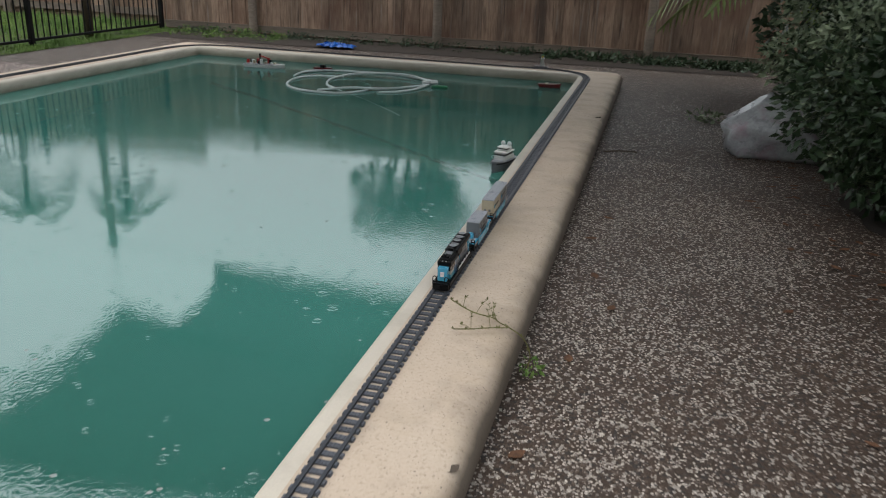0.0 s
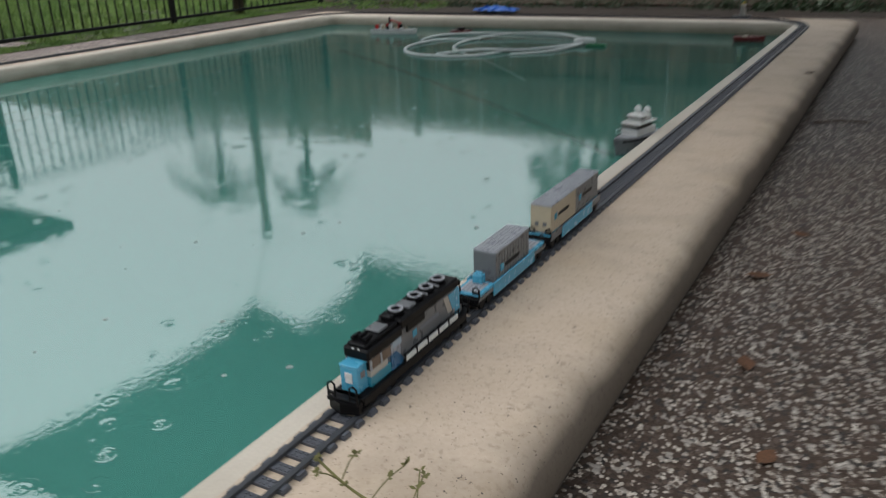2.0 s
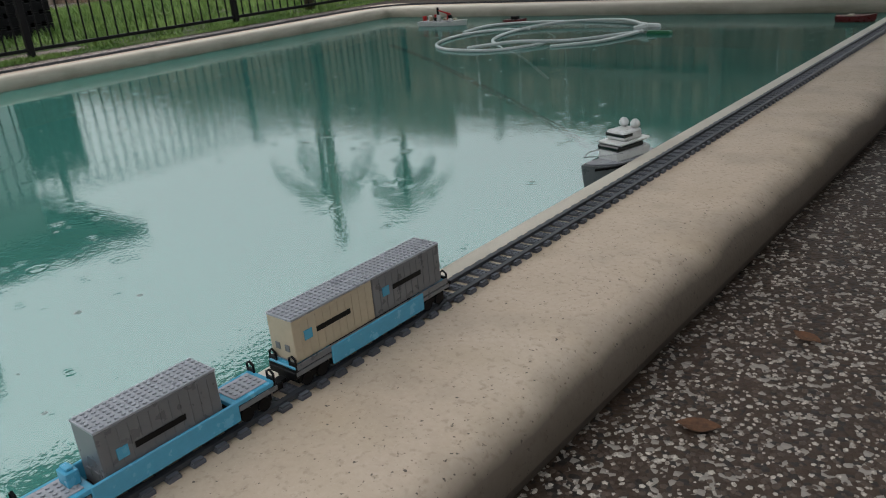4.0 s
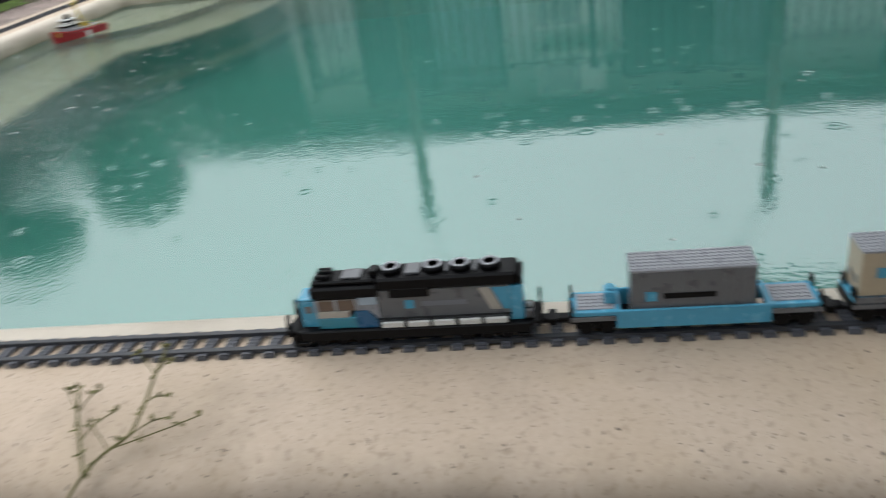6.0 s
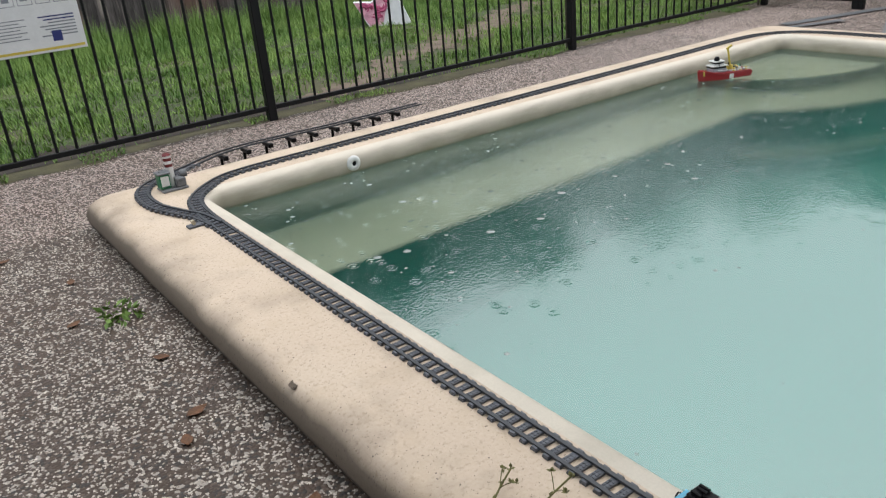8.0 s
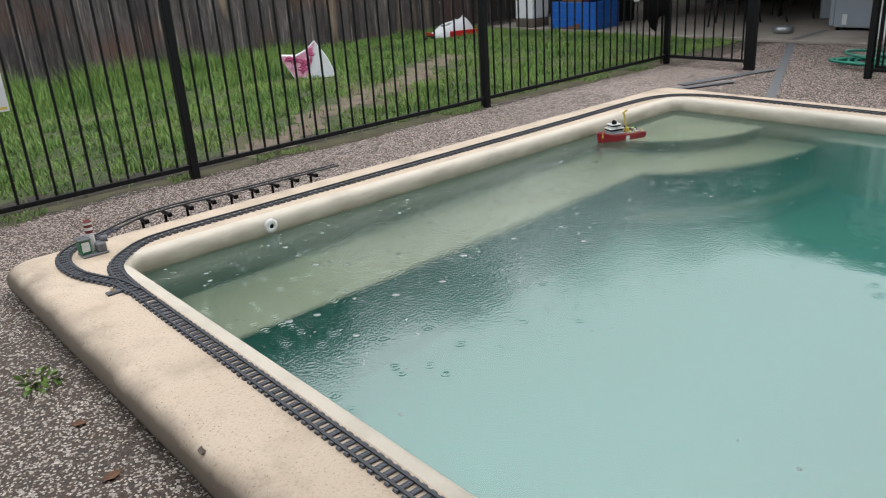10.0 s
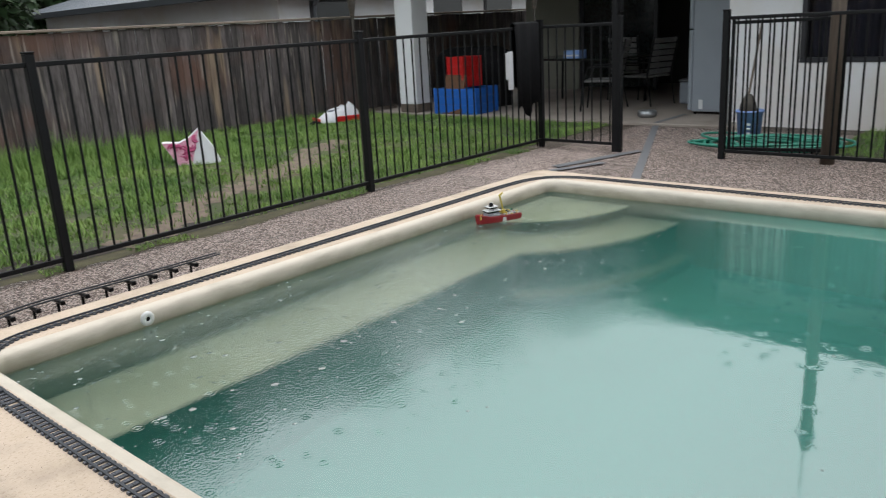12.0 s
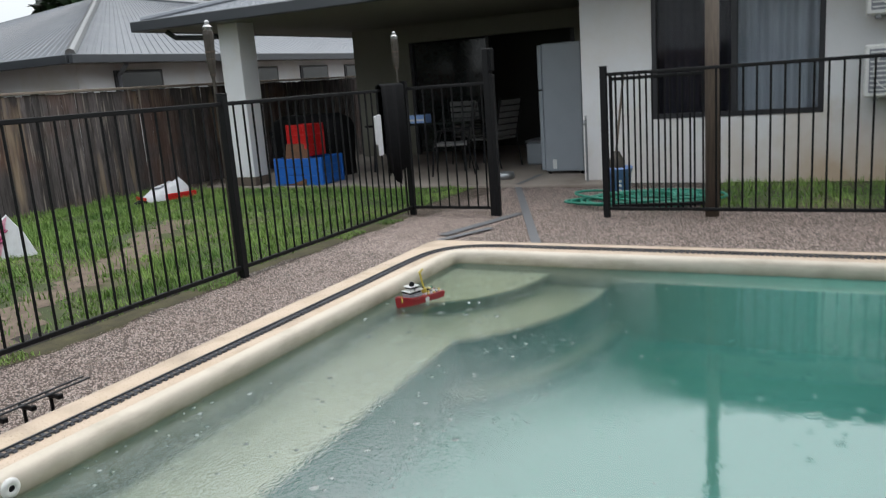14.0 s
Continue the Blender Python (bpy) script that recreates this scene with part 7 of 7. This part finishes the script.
# ---- palms and trees beyond the back fence ----
def palm(at, h, seed, fronds=13, length=1.5, rises=(-0.1, 1.3), name="palm_tree", label="palm tree with drooping fronds beyond the fence", leaf=None):
    t = thing(name, label, "palm", at)
    lr = random.Random(seed)
    lean = (lr.uniform(-0.2, 0.2), lr.uniform(-0.2, 0.2))
    trunk = [(lean[0] * (z / h) ** 2, lean[1] * (z / h) ** 2, z) for z in [h * i / 8 for i in range(9)]]
    part("trunk", Shape().tube(trunk, [0.08 - 0.03 * i / 8 for i in range(9)], 10), BARK, t, "", True)
    top = Vector(trunk[-1])
    for k in range(fronds):
        a = 2 * math.pi * k / fronds + lr.uniform(-0.2, 0.2)
        rise = lr.uniform(*rises)
        ln = length * lr.uniform(0.55, 1.15)
        mid = []
        for i in range(11):
            u = i / 10
            mid.append(top + Vector((math.cos(a) * ln * u, math.sin(a) * ln * u, ln * (rise * u - (0.55 + rise * 0.8) * u * u))))
        s = Shape()
        s.tube(mid, [0.018 * (1 - 0.85 * i / 10) for i in range(11)], 5)
        side = Vector((-math.sin(a), math.cos(a), 0))
        for i in range(1, 22):
            u = i / 22
            j = min(9, int(u * 10))
            p = mid[j].lerp(mid[j + 1], u * 10 - j)
            fwd = (mid[j + 1] - mid[j]).normalized()
            w = ln * 0.34 * math.sin(math.pi * (0.12 + 0.85 * u)) ** 0.8
            for sg in (-1, 1):
                tip = p + side * sg * w * 0.8 + fwd * w * 0.55 + Vector((0, 0, -w * 0.45))
                q = fwd * 0.016
                s.put([tuple(p - q), tuple(p + q), tuple(tip), tuple((p + tip) / 2 - q * 1.3 + Vector((0, 0, 0.015)))], [(0, 1, 2, 3)])
        part("frond", s, leaf or LEAF, t)
    return t


palm((-12.0, 13.8, GROUND), 4.4, 41, 9, 1.5)
palm((-9.4, 13.6, GROUND), 4.1, 42, 8, 1.3)
palm((1.95, 8.1, GROUND), 1.2, 44, 13, 1.25, (0.1, 0.75), label="yellow-green palm leaning over the paving by the shrubs", leaf=PALMLEAF)


def tree(at, h, crown_r, n, seed, label, leaf=0.14, low=0.55):
    t = thing("tree", label, "tree", at)
    lr = random.Random(seed)
    part("trunk", Shape().tube([(0, 0, 0), (0.06, 0.03, h * 0.35), (0.02, 0.1, h * 0.62)], [0.16, 0.12, 0.07], 10), BARK, t, "", True)
    centres = []
    for k in range(9):
        a, z = lr.uniform(0, 6.28), lr.uniform(low, 0.92) * h
        r = crown_r * lr.uniform(0.3, 0.9)
        c = (r * math.cos(a), r * math.sin(a), z)
        centres.append((*c, crown_r * lr.uniform(0.32, 0.55)))
        part("limb", Shape().tube([(0.03, 0.05, h * 0.4), (c[0] * 0.5, c[1] * 0.5, h * 0.55), c], [0.06, 0.04, 0.012], 6), BARK, t)
    leaf_cloud("crown", [c[:3] for c in centres], [c[3] for c in centres], n, leaf, LEAF, "", t, "", seed)
    return t


for k, (x, y, h) in enumerate(((-9.0, 12.6, 2.3), (-11.8, 12.7, 2.5), (-14.2, 13.2, 2.6))):
    tree((x, y, GROUND), h, 1.35, 3600, 90 + k, "bushy garden tree beyond the far paling fence", 0.16, 0.15)
tree((-3.3, 13.8, GROUND), 4.3, 0.95, 2600, 51, "leafy tree beyond the back fence", 0.15)
tree((1.6, 13.0, GROUND), 4.0, 1.8, 3800, 52, "leafy tree beyond the back fence corner")
for k, (x, y, h) in enumerate(((-46, -27, 16.5), (-39, -26, 15.2), (-32, -26.5, 14.2), (-25.5, -25.5, 13.4), (-19, -26, 13.0), (-13, -25, 13.6), (-7, -26, 14.4), (-0.5, -25.5, 14.0), (6, -26, 12.6))):
    tree((x, y, GROUND), h * 1.2, 5.2, 9000, 70 + k, "tall dark leafy tree behind the neighbouring house", 0.72, 0.10)
tree((-1.2, -12.6, GROUND), 5.2, 2.4, 11000, 56, "leafy tree with a pale trunk behind the side fence", 0.24, 0.12)
tree((-4.0, -14.2, GROUND), 5.6, 2.4, 11000, 57, "leafy tree behind the side fence beside the neighbouring roof", 0.26, 0.12)
tree((2.2, -11.4, GROUND), 5.2, 2.4, 9000, 58, "leafy tree behind the side fence corner", 0.24, 0.12)
tree((6.8, 3.0, GROUND), 4.6, 2.2, 3800, 55, "leafy tree beyond the side fence")


# ---- bits on the coping and paving ----
def weed_plant(at):
    t = thing("weed", "straggling weed with small seed heads growing at the coping edge", "weed", at)
    lr = random.Random(8)
    first = [(0.0, 0.0, 0.0), (0.006, 0.0, 0.07), (-0.018, 0.0, 0.118), (-0.06, 0.01, 0.138), (-0.095, 0.025, 0.144), (-0.115, 0.042, 0.147), (-0.165, 0.04, 0.154), (-0.205, 0.04, 0.168), (-0.245, 0.045, 0.186)]
    second = [(-0.06, 0.01, 0.138), (-0.11, -0.02, 0.144), (-0.16, -0.05, 0.146), (-0.21, -0.075, 0.150)]
    third = [(-0.095, 0.025, 0.144), (-0.13, 0.09, 0.147), (-0.15, 0.13, 0.152)]
    forks = [(first[6], (0.02, 0.05, 0.025)), (first[7], (0.0, 0.035, 0.02)), (first[7], (-0.02, -0.03, 0.025)), (second[2], (-0.01, 0.04, 0.03)), (second[2], (-0.03, -0.025, 0.02)), (second[1], (-0.02, 0.05, 0.03)), (first[5], (-0.01, 0.06, 0.02)), (first[4], (-0.02, -0.03, 0.03))]
    lines = [first, second, third] + [[p, tuple(Vector(p) + Vector(d) * 0.5 + Vector((0, 0, 0.006))), tuple(Vector(p) + Vector(d))] for p, d in forks]
    for k, e in enumerate(lines):
        pts = spline(e, 0.012)
        part("stem", Shape().tube(pts, 0.0019 if k < 2 else 0.0009, 5), STEM, t)
        for p in pts[3::4] + [pts[-1]]:
            for _ in range(4):
                d = Vector((lr.uniform(-1, 1), lr.uniform(-1, 1), lr.uniform(-0.1, 0.9))).normalized() * lr.uniform(0.006, 0.012)
                w = d.cross(Vector((0, 0, 1))).normalized() * 0.0032
                part("leaf", Shape().put([tuple(p), tuple(p + d * 0.5 + w), tuple(p + d), tuple(p + d * 0.5 - w)], [(0, 1, 2, 3)]), STEM, t)
    leaf_cloud("base_leaves", [(0.015, 0, 0.03)], [0.03], 60, 0.018, GRASS, "", t, "", 61)
    return t


weed_plant((0.392, 2.17, GROUND))


def fallen_leaf(x, y, z, yaw, size, material, label):
    t = Shape()
    n = 8
    for i in range(n + 1):
        u = i / n
        w = math.sin(math.pi * u) * 0.28 + 0.01
        t.v += [(u - 0.5, -w, 0.06 * abs(u - 0.5) + 0.08), (u - 0.5, 0, 0.02 + 0.05 * abs(u - 0.5)), (u - 0.5, w, 0.06 * abs(u - 0.5) + 0.07)]
    for i in range(n):
        for j in range(2):
            a = 3 * i + j
            t.f.append((a, a + 1, a + 4, a + 3))
    ob = single("fallen_leaf", t, material, label, "leaf", group="fallen leaves")
    ob.matrix_basis = pose(x, y, z, 0, 0, yaw) @ Matrix.Diagonal((size, size, size * 0.8, 1))


fallen_leaf(0.335, 1.515, -0.014, 60, 0.04, BARK, "small curled dark leaf on the coping")
litter = random.Random(19)
for _ in range(70):
    fallen_leaf(litter.gauss(1.5, 0.14), litter.uniform(2.0, 7.5), GROUND + 0.008, litter.uniform(0, 360), litter.uniform(0.03, 0.06), DRYLEAF, "small dry leaf littering the soil edge")
for x, y, yaw, sz in ((0.47, 3.43, 20, 0.06), (0.52, 3.0, 110, 0.055), (0.60, 2.72, 70, 0.05), (0.50, 1.28, 15, 0.06), (0.56, 1.38, 80, 0.05), (0.48, 0.95, 140, 0.05), (0.5, 2.3, 100, 0.05), (0.62, 0.55, 30, 0.05), (0.55, 0.2, 75, 0.05), (0.7, -0.2, 10, 0.05), (0.52, 3.75, 160, 0.05), (1.2, 2.9, 40, 0.05), (1.3, 3.6, 75, 0.05), (0.435, 1.768, 50, 0.055)):
    fallen_leaf(x, y, GROUND + 0.004, yaw, sz, DRYLEAF, "reddish brown dry leaf on the paving")
leaf_cloud("weed_tuft", [(0.50, 0.62, GROUND + 0.02)], [0.05], 60, 0.03, GRASS, "small green tuft at the coping foot", None, "weeds", 62, lo=GROUND + 0.004)
tw = single("twig", Shape().tube([(0.40, 5.1, GROUND + 0.01), (0.50, 5.16, GROUND + 0.012), (0.60, 5.17, GROUND + 0.01)], 0.005, 5), BARK, "thin dark twig on the paving", "twig")
single("twig", Shape().tube([(0.30, 5.55, 0.004), (0.335, 5.57, 0.005)], 0.003, 5), BARK, "short dark twig on the coping", "twig")

# plastic bag of rubbish beside the shrub
bgg = thing("plastic_sack", "clear plastic sack of soft rubbish beside the shrubs", "plastic sack", (1.47, 5.50, GROUND + 0.004))
bgg.scale = (0.85, 0.85, 0.80)
s = Shape()
nu, nv = 26, 14
for j in range(nv + 1):
    v = j / nv
    for i in range(nu):
        a = 2 * math.pi * i / nu
        e = 0.55
        cx, cy = math.copysign(abs(math.cos(a)) ** e, math.cos(a)), math.copysign(abs(math.sin(a)) ** e, math.sin(a))
        k = (1 - 0.55 * max(0, v - 0.55) / 0.45) * (0.93 + 0.09 * math.sin(math.pi * min(1, v * 1.3)))
        wob = 1 + 0.06 * math.sin(5 * a + 7 * v) + 0.05 * math.sin(11 * a - 9 * v) + 0.03 * math.sin(17 * a + 13 * v)
        s.v.append((0.40 * cx * k * wob, 0.24 * cy * k * wob, 0.46 * v + 0.02 * math.sin(4 * a) * v))
for j in range(nv):
    for i in range(nu):
        s.f.append((j * nu + i, j * nu + (i + 1) % nu, (j + 1) * nu + (i + 1) % nu, (j + 1) * nu + i))
s.f.append(tuple(range(nv * nu, (nv + 1) * nu)))
s.f.append(tuple(range(nu))[::-1])
part("sack", s, FILM, bgg, "", True)
part("knot", Shape().tube([(0, 0, 0.45), (0.02, 0.01, 0.50), (0.06, 0.0, 0.53)], [0.05, 0.025, 0.045], 8), FILM, bgg)

# blue tarp at the back fence
tpn = thing("blue_tarpaulin", "crumpled bright blue tarpaulin by the back fence", "tarpaulin", (-3.1, 9.3, GROUND + 0.008))
s = Shape()
g = random.Random(77)
for i in range(15):
    for j in range(9):
        u, v = i / 14 - 0.5, j / 8 - 0.5
        edge_fall = max(0, 1 - 2.2 * max(abs(u), abs(v)) ** 2)
        s.v.append((u * 0.46 + g.uniform(-0.02, 0.02), v * 0.22 + g.uniform(-0.02, 0.02), edge_fall * (0.02 + g.uniform(0, 0.05)) + 0.004))
for i in range(14):
    for j in range(8):
        a = i * 9 + j
        s.f.append((a, a + 1, a + 10, a + 9))
part("sheet", s, PBLUE_DEEP, tpn)

# grey strips across the paving to the house
strip_z = GROUND + 0.008
for a, b, w in (((-4.40, 0.45), (-7.66, -1.0), 0.037), ((-7.66, -1.0), (-8.5, -1.02), 0.031), ((-4.97, -0.61), (-5.70, -0.41), 0.052), ((-5.70, -0.41), (-6.0, -0.32), 0.047), ((-4.77, -0.53), (-5.30, -0.31), 0.042)):
    strip_z += 0.0012
    a, b = Vector((*a, strip_z)), Vector((*b, strip_z))
    n = Vector((-(b - a).y, (b - a).x, 0)).normalized() * w
    if a.x < -7.6:
        a.z = b.z = GROUND + 0.042
    s = Shape().put([tuple(a - n), tuple(b - n), tuple(b + n), tuple(a + n)], [(0, 1, 2, 3)])
    single("joint_strip", s, TAPE, "dark grey strip set across the paving", "paving strip", "structure")

# warning sign on the fence
sg = thing("safety_sign", "white resuscitation sign with small diagrams on the fence", "sign", (0.195, YF + 0.022, 0.455))
part("board", Shape().box(-0.235, 0.235, 0, 0.006, 0, 0.60, b=0.002), PAPERW, sg)
FZ = 0.0064
part("lower_stripe", Shape().box(-0.225, 0.225, FZ, FZ + 0.0006, 0.012, 0.024), PYELLOW, sg)
part("corner_mark", Shape().put([(0.225, FZ + 0.0006, 0.59), (0.13, FZ + 0.0006, 0.59), (0.225, FZ + 0.0006, 0.48)], [(0, 1, 2)]), PGREEN, sg, "green corner mark")


def words(body, x, z, size, material, parent):
    cu = bpy.data.curves.new("lettering", "FONT")
    cu.body = body
    cu.size = size
    cu.align_x = "RIGHT"
    tmp = new("lettering_source", cu)
    dg = bpy.context.evaluated_depsgraph_get()
    me = bpy.data.meshes.new_from_object(tmp.evaluated_get(dg))
    bpy.data.objects.remove(tmp)
    me.materials.append(material)
    ob = new("lettering", me)
    ob.parent = parent
    ob.matrix_basis = pose(x, FZ + 0.0008, z, 90, 0, 180)
    return ob


words("CPR and", -0.20, 0.530, 0.054, INKBLUE, sg)
words("Resuscitation", -0.20, 0.478, 0.054, INKBLUE, sg)
for r in range(2):
    for c in range(5):
        x0, z0 = -0.195 + 0.08 * c, 0.335 - 0.105 * r
        pn = part("diagram", Shape().box(x0, x0 + 0.066, FZ, FZ + 0.0004, z0, z0 + 0.075), INKGREY, sg)
        part("diagram_field", Shape().box(x0 + 0.003, x0 + 0.063, FZ + 0.0004, FZ + 0.0008, z0 + 0.003, z0 + 0.072), PAPERW, pn)
        part("diagram_mark", Shape().box(x0 + 0.02, x0 + 0.052, FZ + 0.0008, FZ + 0.0012, z0 + 0.02, z0 + 0.038), INKGREY, pn)
for k in range(3):
    part("text_bar", Shape().box(-0.21, 0.16, FZ, FZ + 0.0004, 0.455 - 0.013 * k, 0.459 - 0.013 * k), INKGREY, sg)
for k in range(7):
    part("text_bar", Shape().box(-0.205, -0.04 - 0.02 * (k % 3), FZ, FZ + 0.0004, 0.165 - 0.015 * k, 0.171 - 0.015 * k), INKBLUE if k < 2 else INKGREY, sg)
    part("text_bar", Shape().box(0.02 + 0.03 * (k % 2), 0.21, FZ, FZ + 0.0004, 0.165 - 0.015 * k, 0.169 - 0.015 * k), INKGREY, sg)
part("logo_square", Shape().box(-0.13, -0.085, FZ + 0.0004, FZ + 0.0008, 0.05, 0.10), INKBLUE, sg)

# printed bag and a sack of goods on the lawn
pb = thing("printed_bag", "white shopping bag with a pink swirl standing in the grass", "bag", (-3.59, -4.25, GROUND + 0.004))
pb.rotation_euler = (0, 0, radians(-32))
outline = ((0.16, 0.0), (-0.27, 0.0), (-0.20, 0.18), (-0.08, 0.37), (0.03, 0.28), (0.13, 0.235), (0.30, 0.25), (0.22, 0.11))
bag = Shape()
for side in (1, -1):
    bag.v += [(x, side * (0.12 - 0.2 * z), z) for x, z in outline]
bag.f = [tuple(range(8)), tuple(range(15, 7, -1))] + [(i, (i + 1) % 8, 8 + (i + 1) % 8, 8 + i) for i in range(8)]
part("bag", bag, CLOTHW, pb)
patch = [(0.297, 0.248), (0.217, 0.112), (0.15, 0.01), (0.02, 0.02), (-0.03, 0.18), (-0.082, 0.364), (0.03, 0.277), (0.13, 0.232)]
part("printed_patch", Shape().put([(x, 0.124 - 0.2 * z, z) for x, z in patch], [tuple(range(8))]), PALEPINK, pb, "pale pink print")
for k, (x0, z0, r) in enumerate(((0.20, 0.185, 0.045), (0.10, 0.15, 0.055), (0.02, 0.20, 0.05), (-0.045, 0.27, 0.035), (0.05, 0.08, 0.035), (0.14, 0.19, 0.025))):
    for turn in (1.0, 0.5):
        ring_pts = [(x0 + turn * r * math.cos(t), 0.126 - 0.20 * (z0 + turn * r * math.sin(t)), z0 + turn * r * math.sin(t)) for t in [k * 1.3 + 0.5 * i for i in range(9)]]
        part("printed_swirl", Shape().tube(ring_pts, [0.004 + 0.012 * math.sin(math.pi * i / 8) for i in range(9)], 6), INKPINK, pb, "dark pink printed swirl")
sk2 = thing("garden_sack", "slumped red and white garden sack on the grass", "sack", (-6.76, -5.55, GROUND + 0.004))
sk2.rotation_euler = (0, 0, radians(-20))
sk2.scale = (0.8, 0.85, 0.85)
s = Shape()
for j in range(9):
    v = j / 8
    for i in range(18):
        a = 2 * math.pi * i / 18
        s.v.append((0.42 * math.copysign(abs(math.cos(a)) ** 0.6, math.cos(a)) * (1 - 0.5 * v * v), 0.2 * math.copysign(abs(math.sin(a)) ** 0.6, math.sin(a)) * (1 - 0.4 * v * v), 0.21 * v * (1 - 0.35 * math.cos(a)) * (1 + 0.12 * math.sin(3 * a)) * (1 + 0.08 * math.sin(5 * a))))
for j in range(8):
    for i in range(18):
        s.f.append((j * 18 + i, j * 18 + (i + 1) % 18, (j + 1) * 18 + (i + 1) % 18, (j + 1) * 18 + i))
s.f.append(tuple(range(8 * 18, 9 * 18)))
part("sack", s, CLOTHW, sk2, "", True)
part("dark_print", Shape().box(-0.1, 0.05, -0.02, 0.0, 0.196, 0.214, b=0.004).box(0.02, 0.2, 0.03, 0.05, 0.17, 0.20, b=0.004), INKGREY, sk2, "dark printed bars")
part("red_base", Shape().box(-0.43, 0.1, 0.19, 0.215, 0.0, 0.10, b=0.01).box(0.40, 0.43, -0.15, 0.19, 0, 0.09, b=0.01), PRED, sk2, "red printed foot")
part("tie", Shape().tube([(0.42, 0.2, 0.02), (0.55, 0.26, 0.05), (0.62, 0.24, 0.02)], 0.03, 6), PBLACK, sk2)


# towels over the fence, garden torches
def towel(x0, x1, z0, z1, y, label, material):
    t = thing("towel", label, "towel", ((x0 + x1) / 2, y, z1))
    n = 16
    s = Shape()
    for i in range(n + 1):
        u = i / n
        x = x0 + (x1 - x0) * u - (x0 + x1) / 2
        w = 0.012 * math.sin(u * 15) + 0.006 * math.sin(u * 37)
        low = z0 - z1 + 0.07 * math.sin(u * 9)
        s.v += [(x, 0.026 + w * 0.3, 0.0), (x * 0.97, 0.034 + w, low * 0.5), (x * 0.9, 0.032 + w * 1.6, low), (x, -0.026, 0.0), (x, -0.034 + w, low * 0.75), (x, 0.0, 0.018)]
    for i in range(n):
        a, b = 6 * i, 6 * i + 6
        for p, q in ((2, 1), (1, 0), (0, 5), (5, 3), (3, 4)):
            s.f.append((a + p, b + p, b + q, a + q))
    c = part("cloth", s, material, t, "", True)
    so = c.modifiers.new("thickness", "SOLIDIFY")
    so.thickness = 0.006
    return t


towel(-5.86, -5.46, 0.28, FT + 0.006, YF, "black towel over the pool fence beside a white cloth", CLOTH)
tw2 = [o for o in scene.objects if o.name == "towel"][0]
part("white_cloth", Shape().box(0.245, 0.32, 0.020, 0.034, -0.60, -0.24, b=0.005).box(0.315, 0.352, 0.018, 0.030, -0.50, -0.25, b=0.005), CLOTHW, tw2, "white cloth hanging beside the towel")


def torch(x, y, z0, z1, label):
    t = thing("garden_torch", label, "garden torch", (x, y, GROUND), "garden torches")
    g = -GROUND
    part("pole", Shape().cyl((0, 0, 0), (0, 0, z0 + g), 0.011, seg=8), BAMBOO, t)
    part("basket", Shape().lathe([(0.013, z0 + g), (0.030, z0 + g + 0.10), (0.036, z1 + g - 0.09), (0.032, z1 + g - 0.07)], 12), BAMBOO, t, "woven bamboo basket")
    part("canister", Shape().lathe([(0.030, z1 + g - 0.07), (0.034, z1 + g - 0.045), (0.018, z1 + g - 0.03), (0.018, z1 + g - 0.012), (0.01, z1 + g)], 12), CHROME, t, "metal oil canister")
    for k in range(4):
        part("binding", Shape().lathe([(0.018 + 0.005 * k, z0 + g + 0.02 + 0.05 * k), (0.022 + 0.005 * k, z0 + g + 0.03 + 0.05 * k)], 12), POSTWOOD, t)


torch(-3.455, YF - 0.05, 1.24, 1.62, "bamboo garden torch tied behind a fence post")
torch(-5.92, YF - 0.06, 1.24, 1.60, "bamboo garden torch tied behind the corner post")
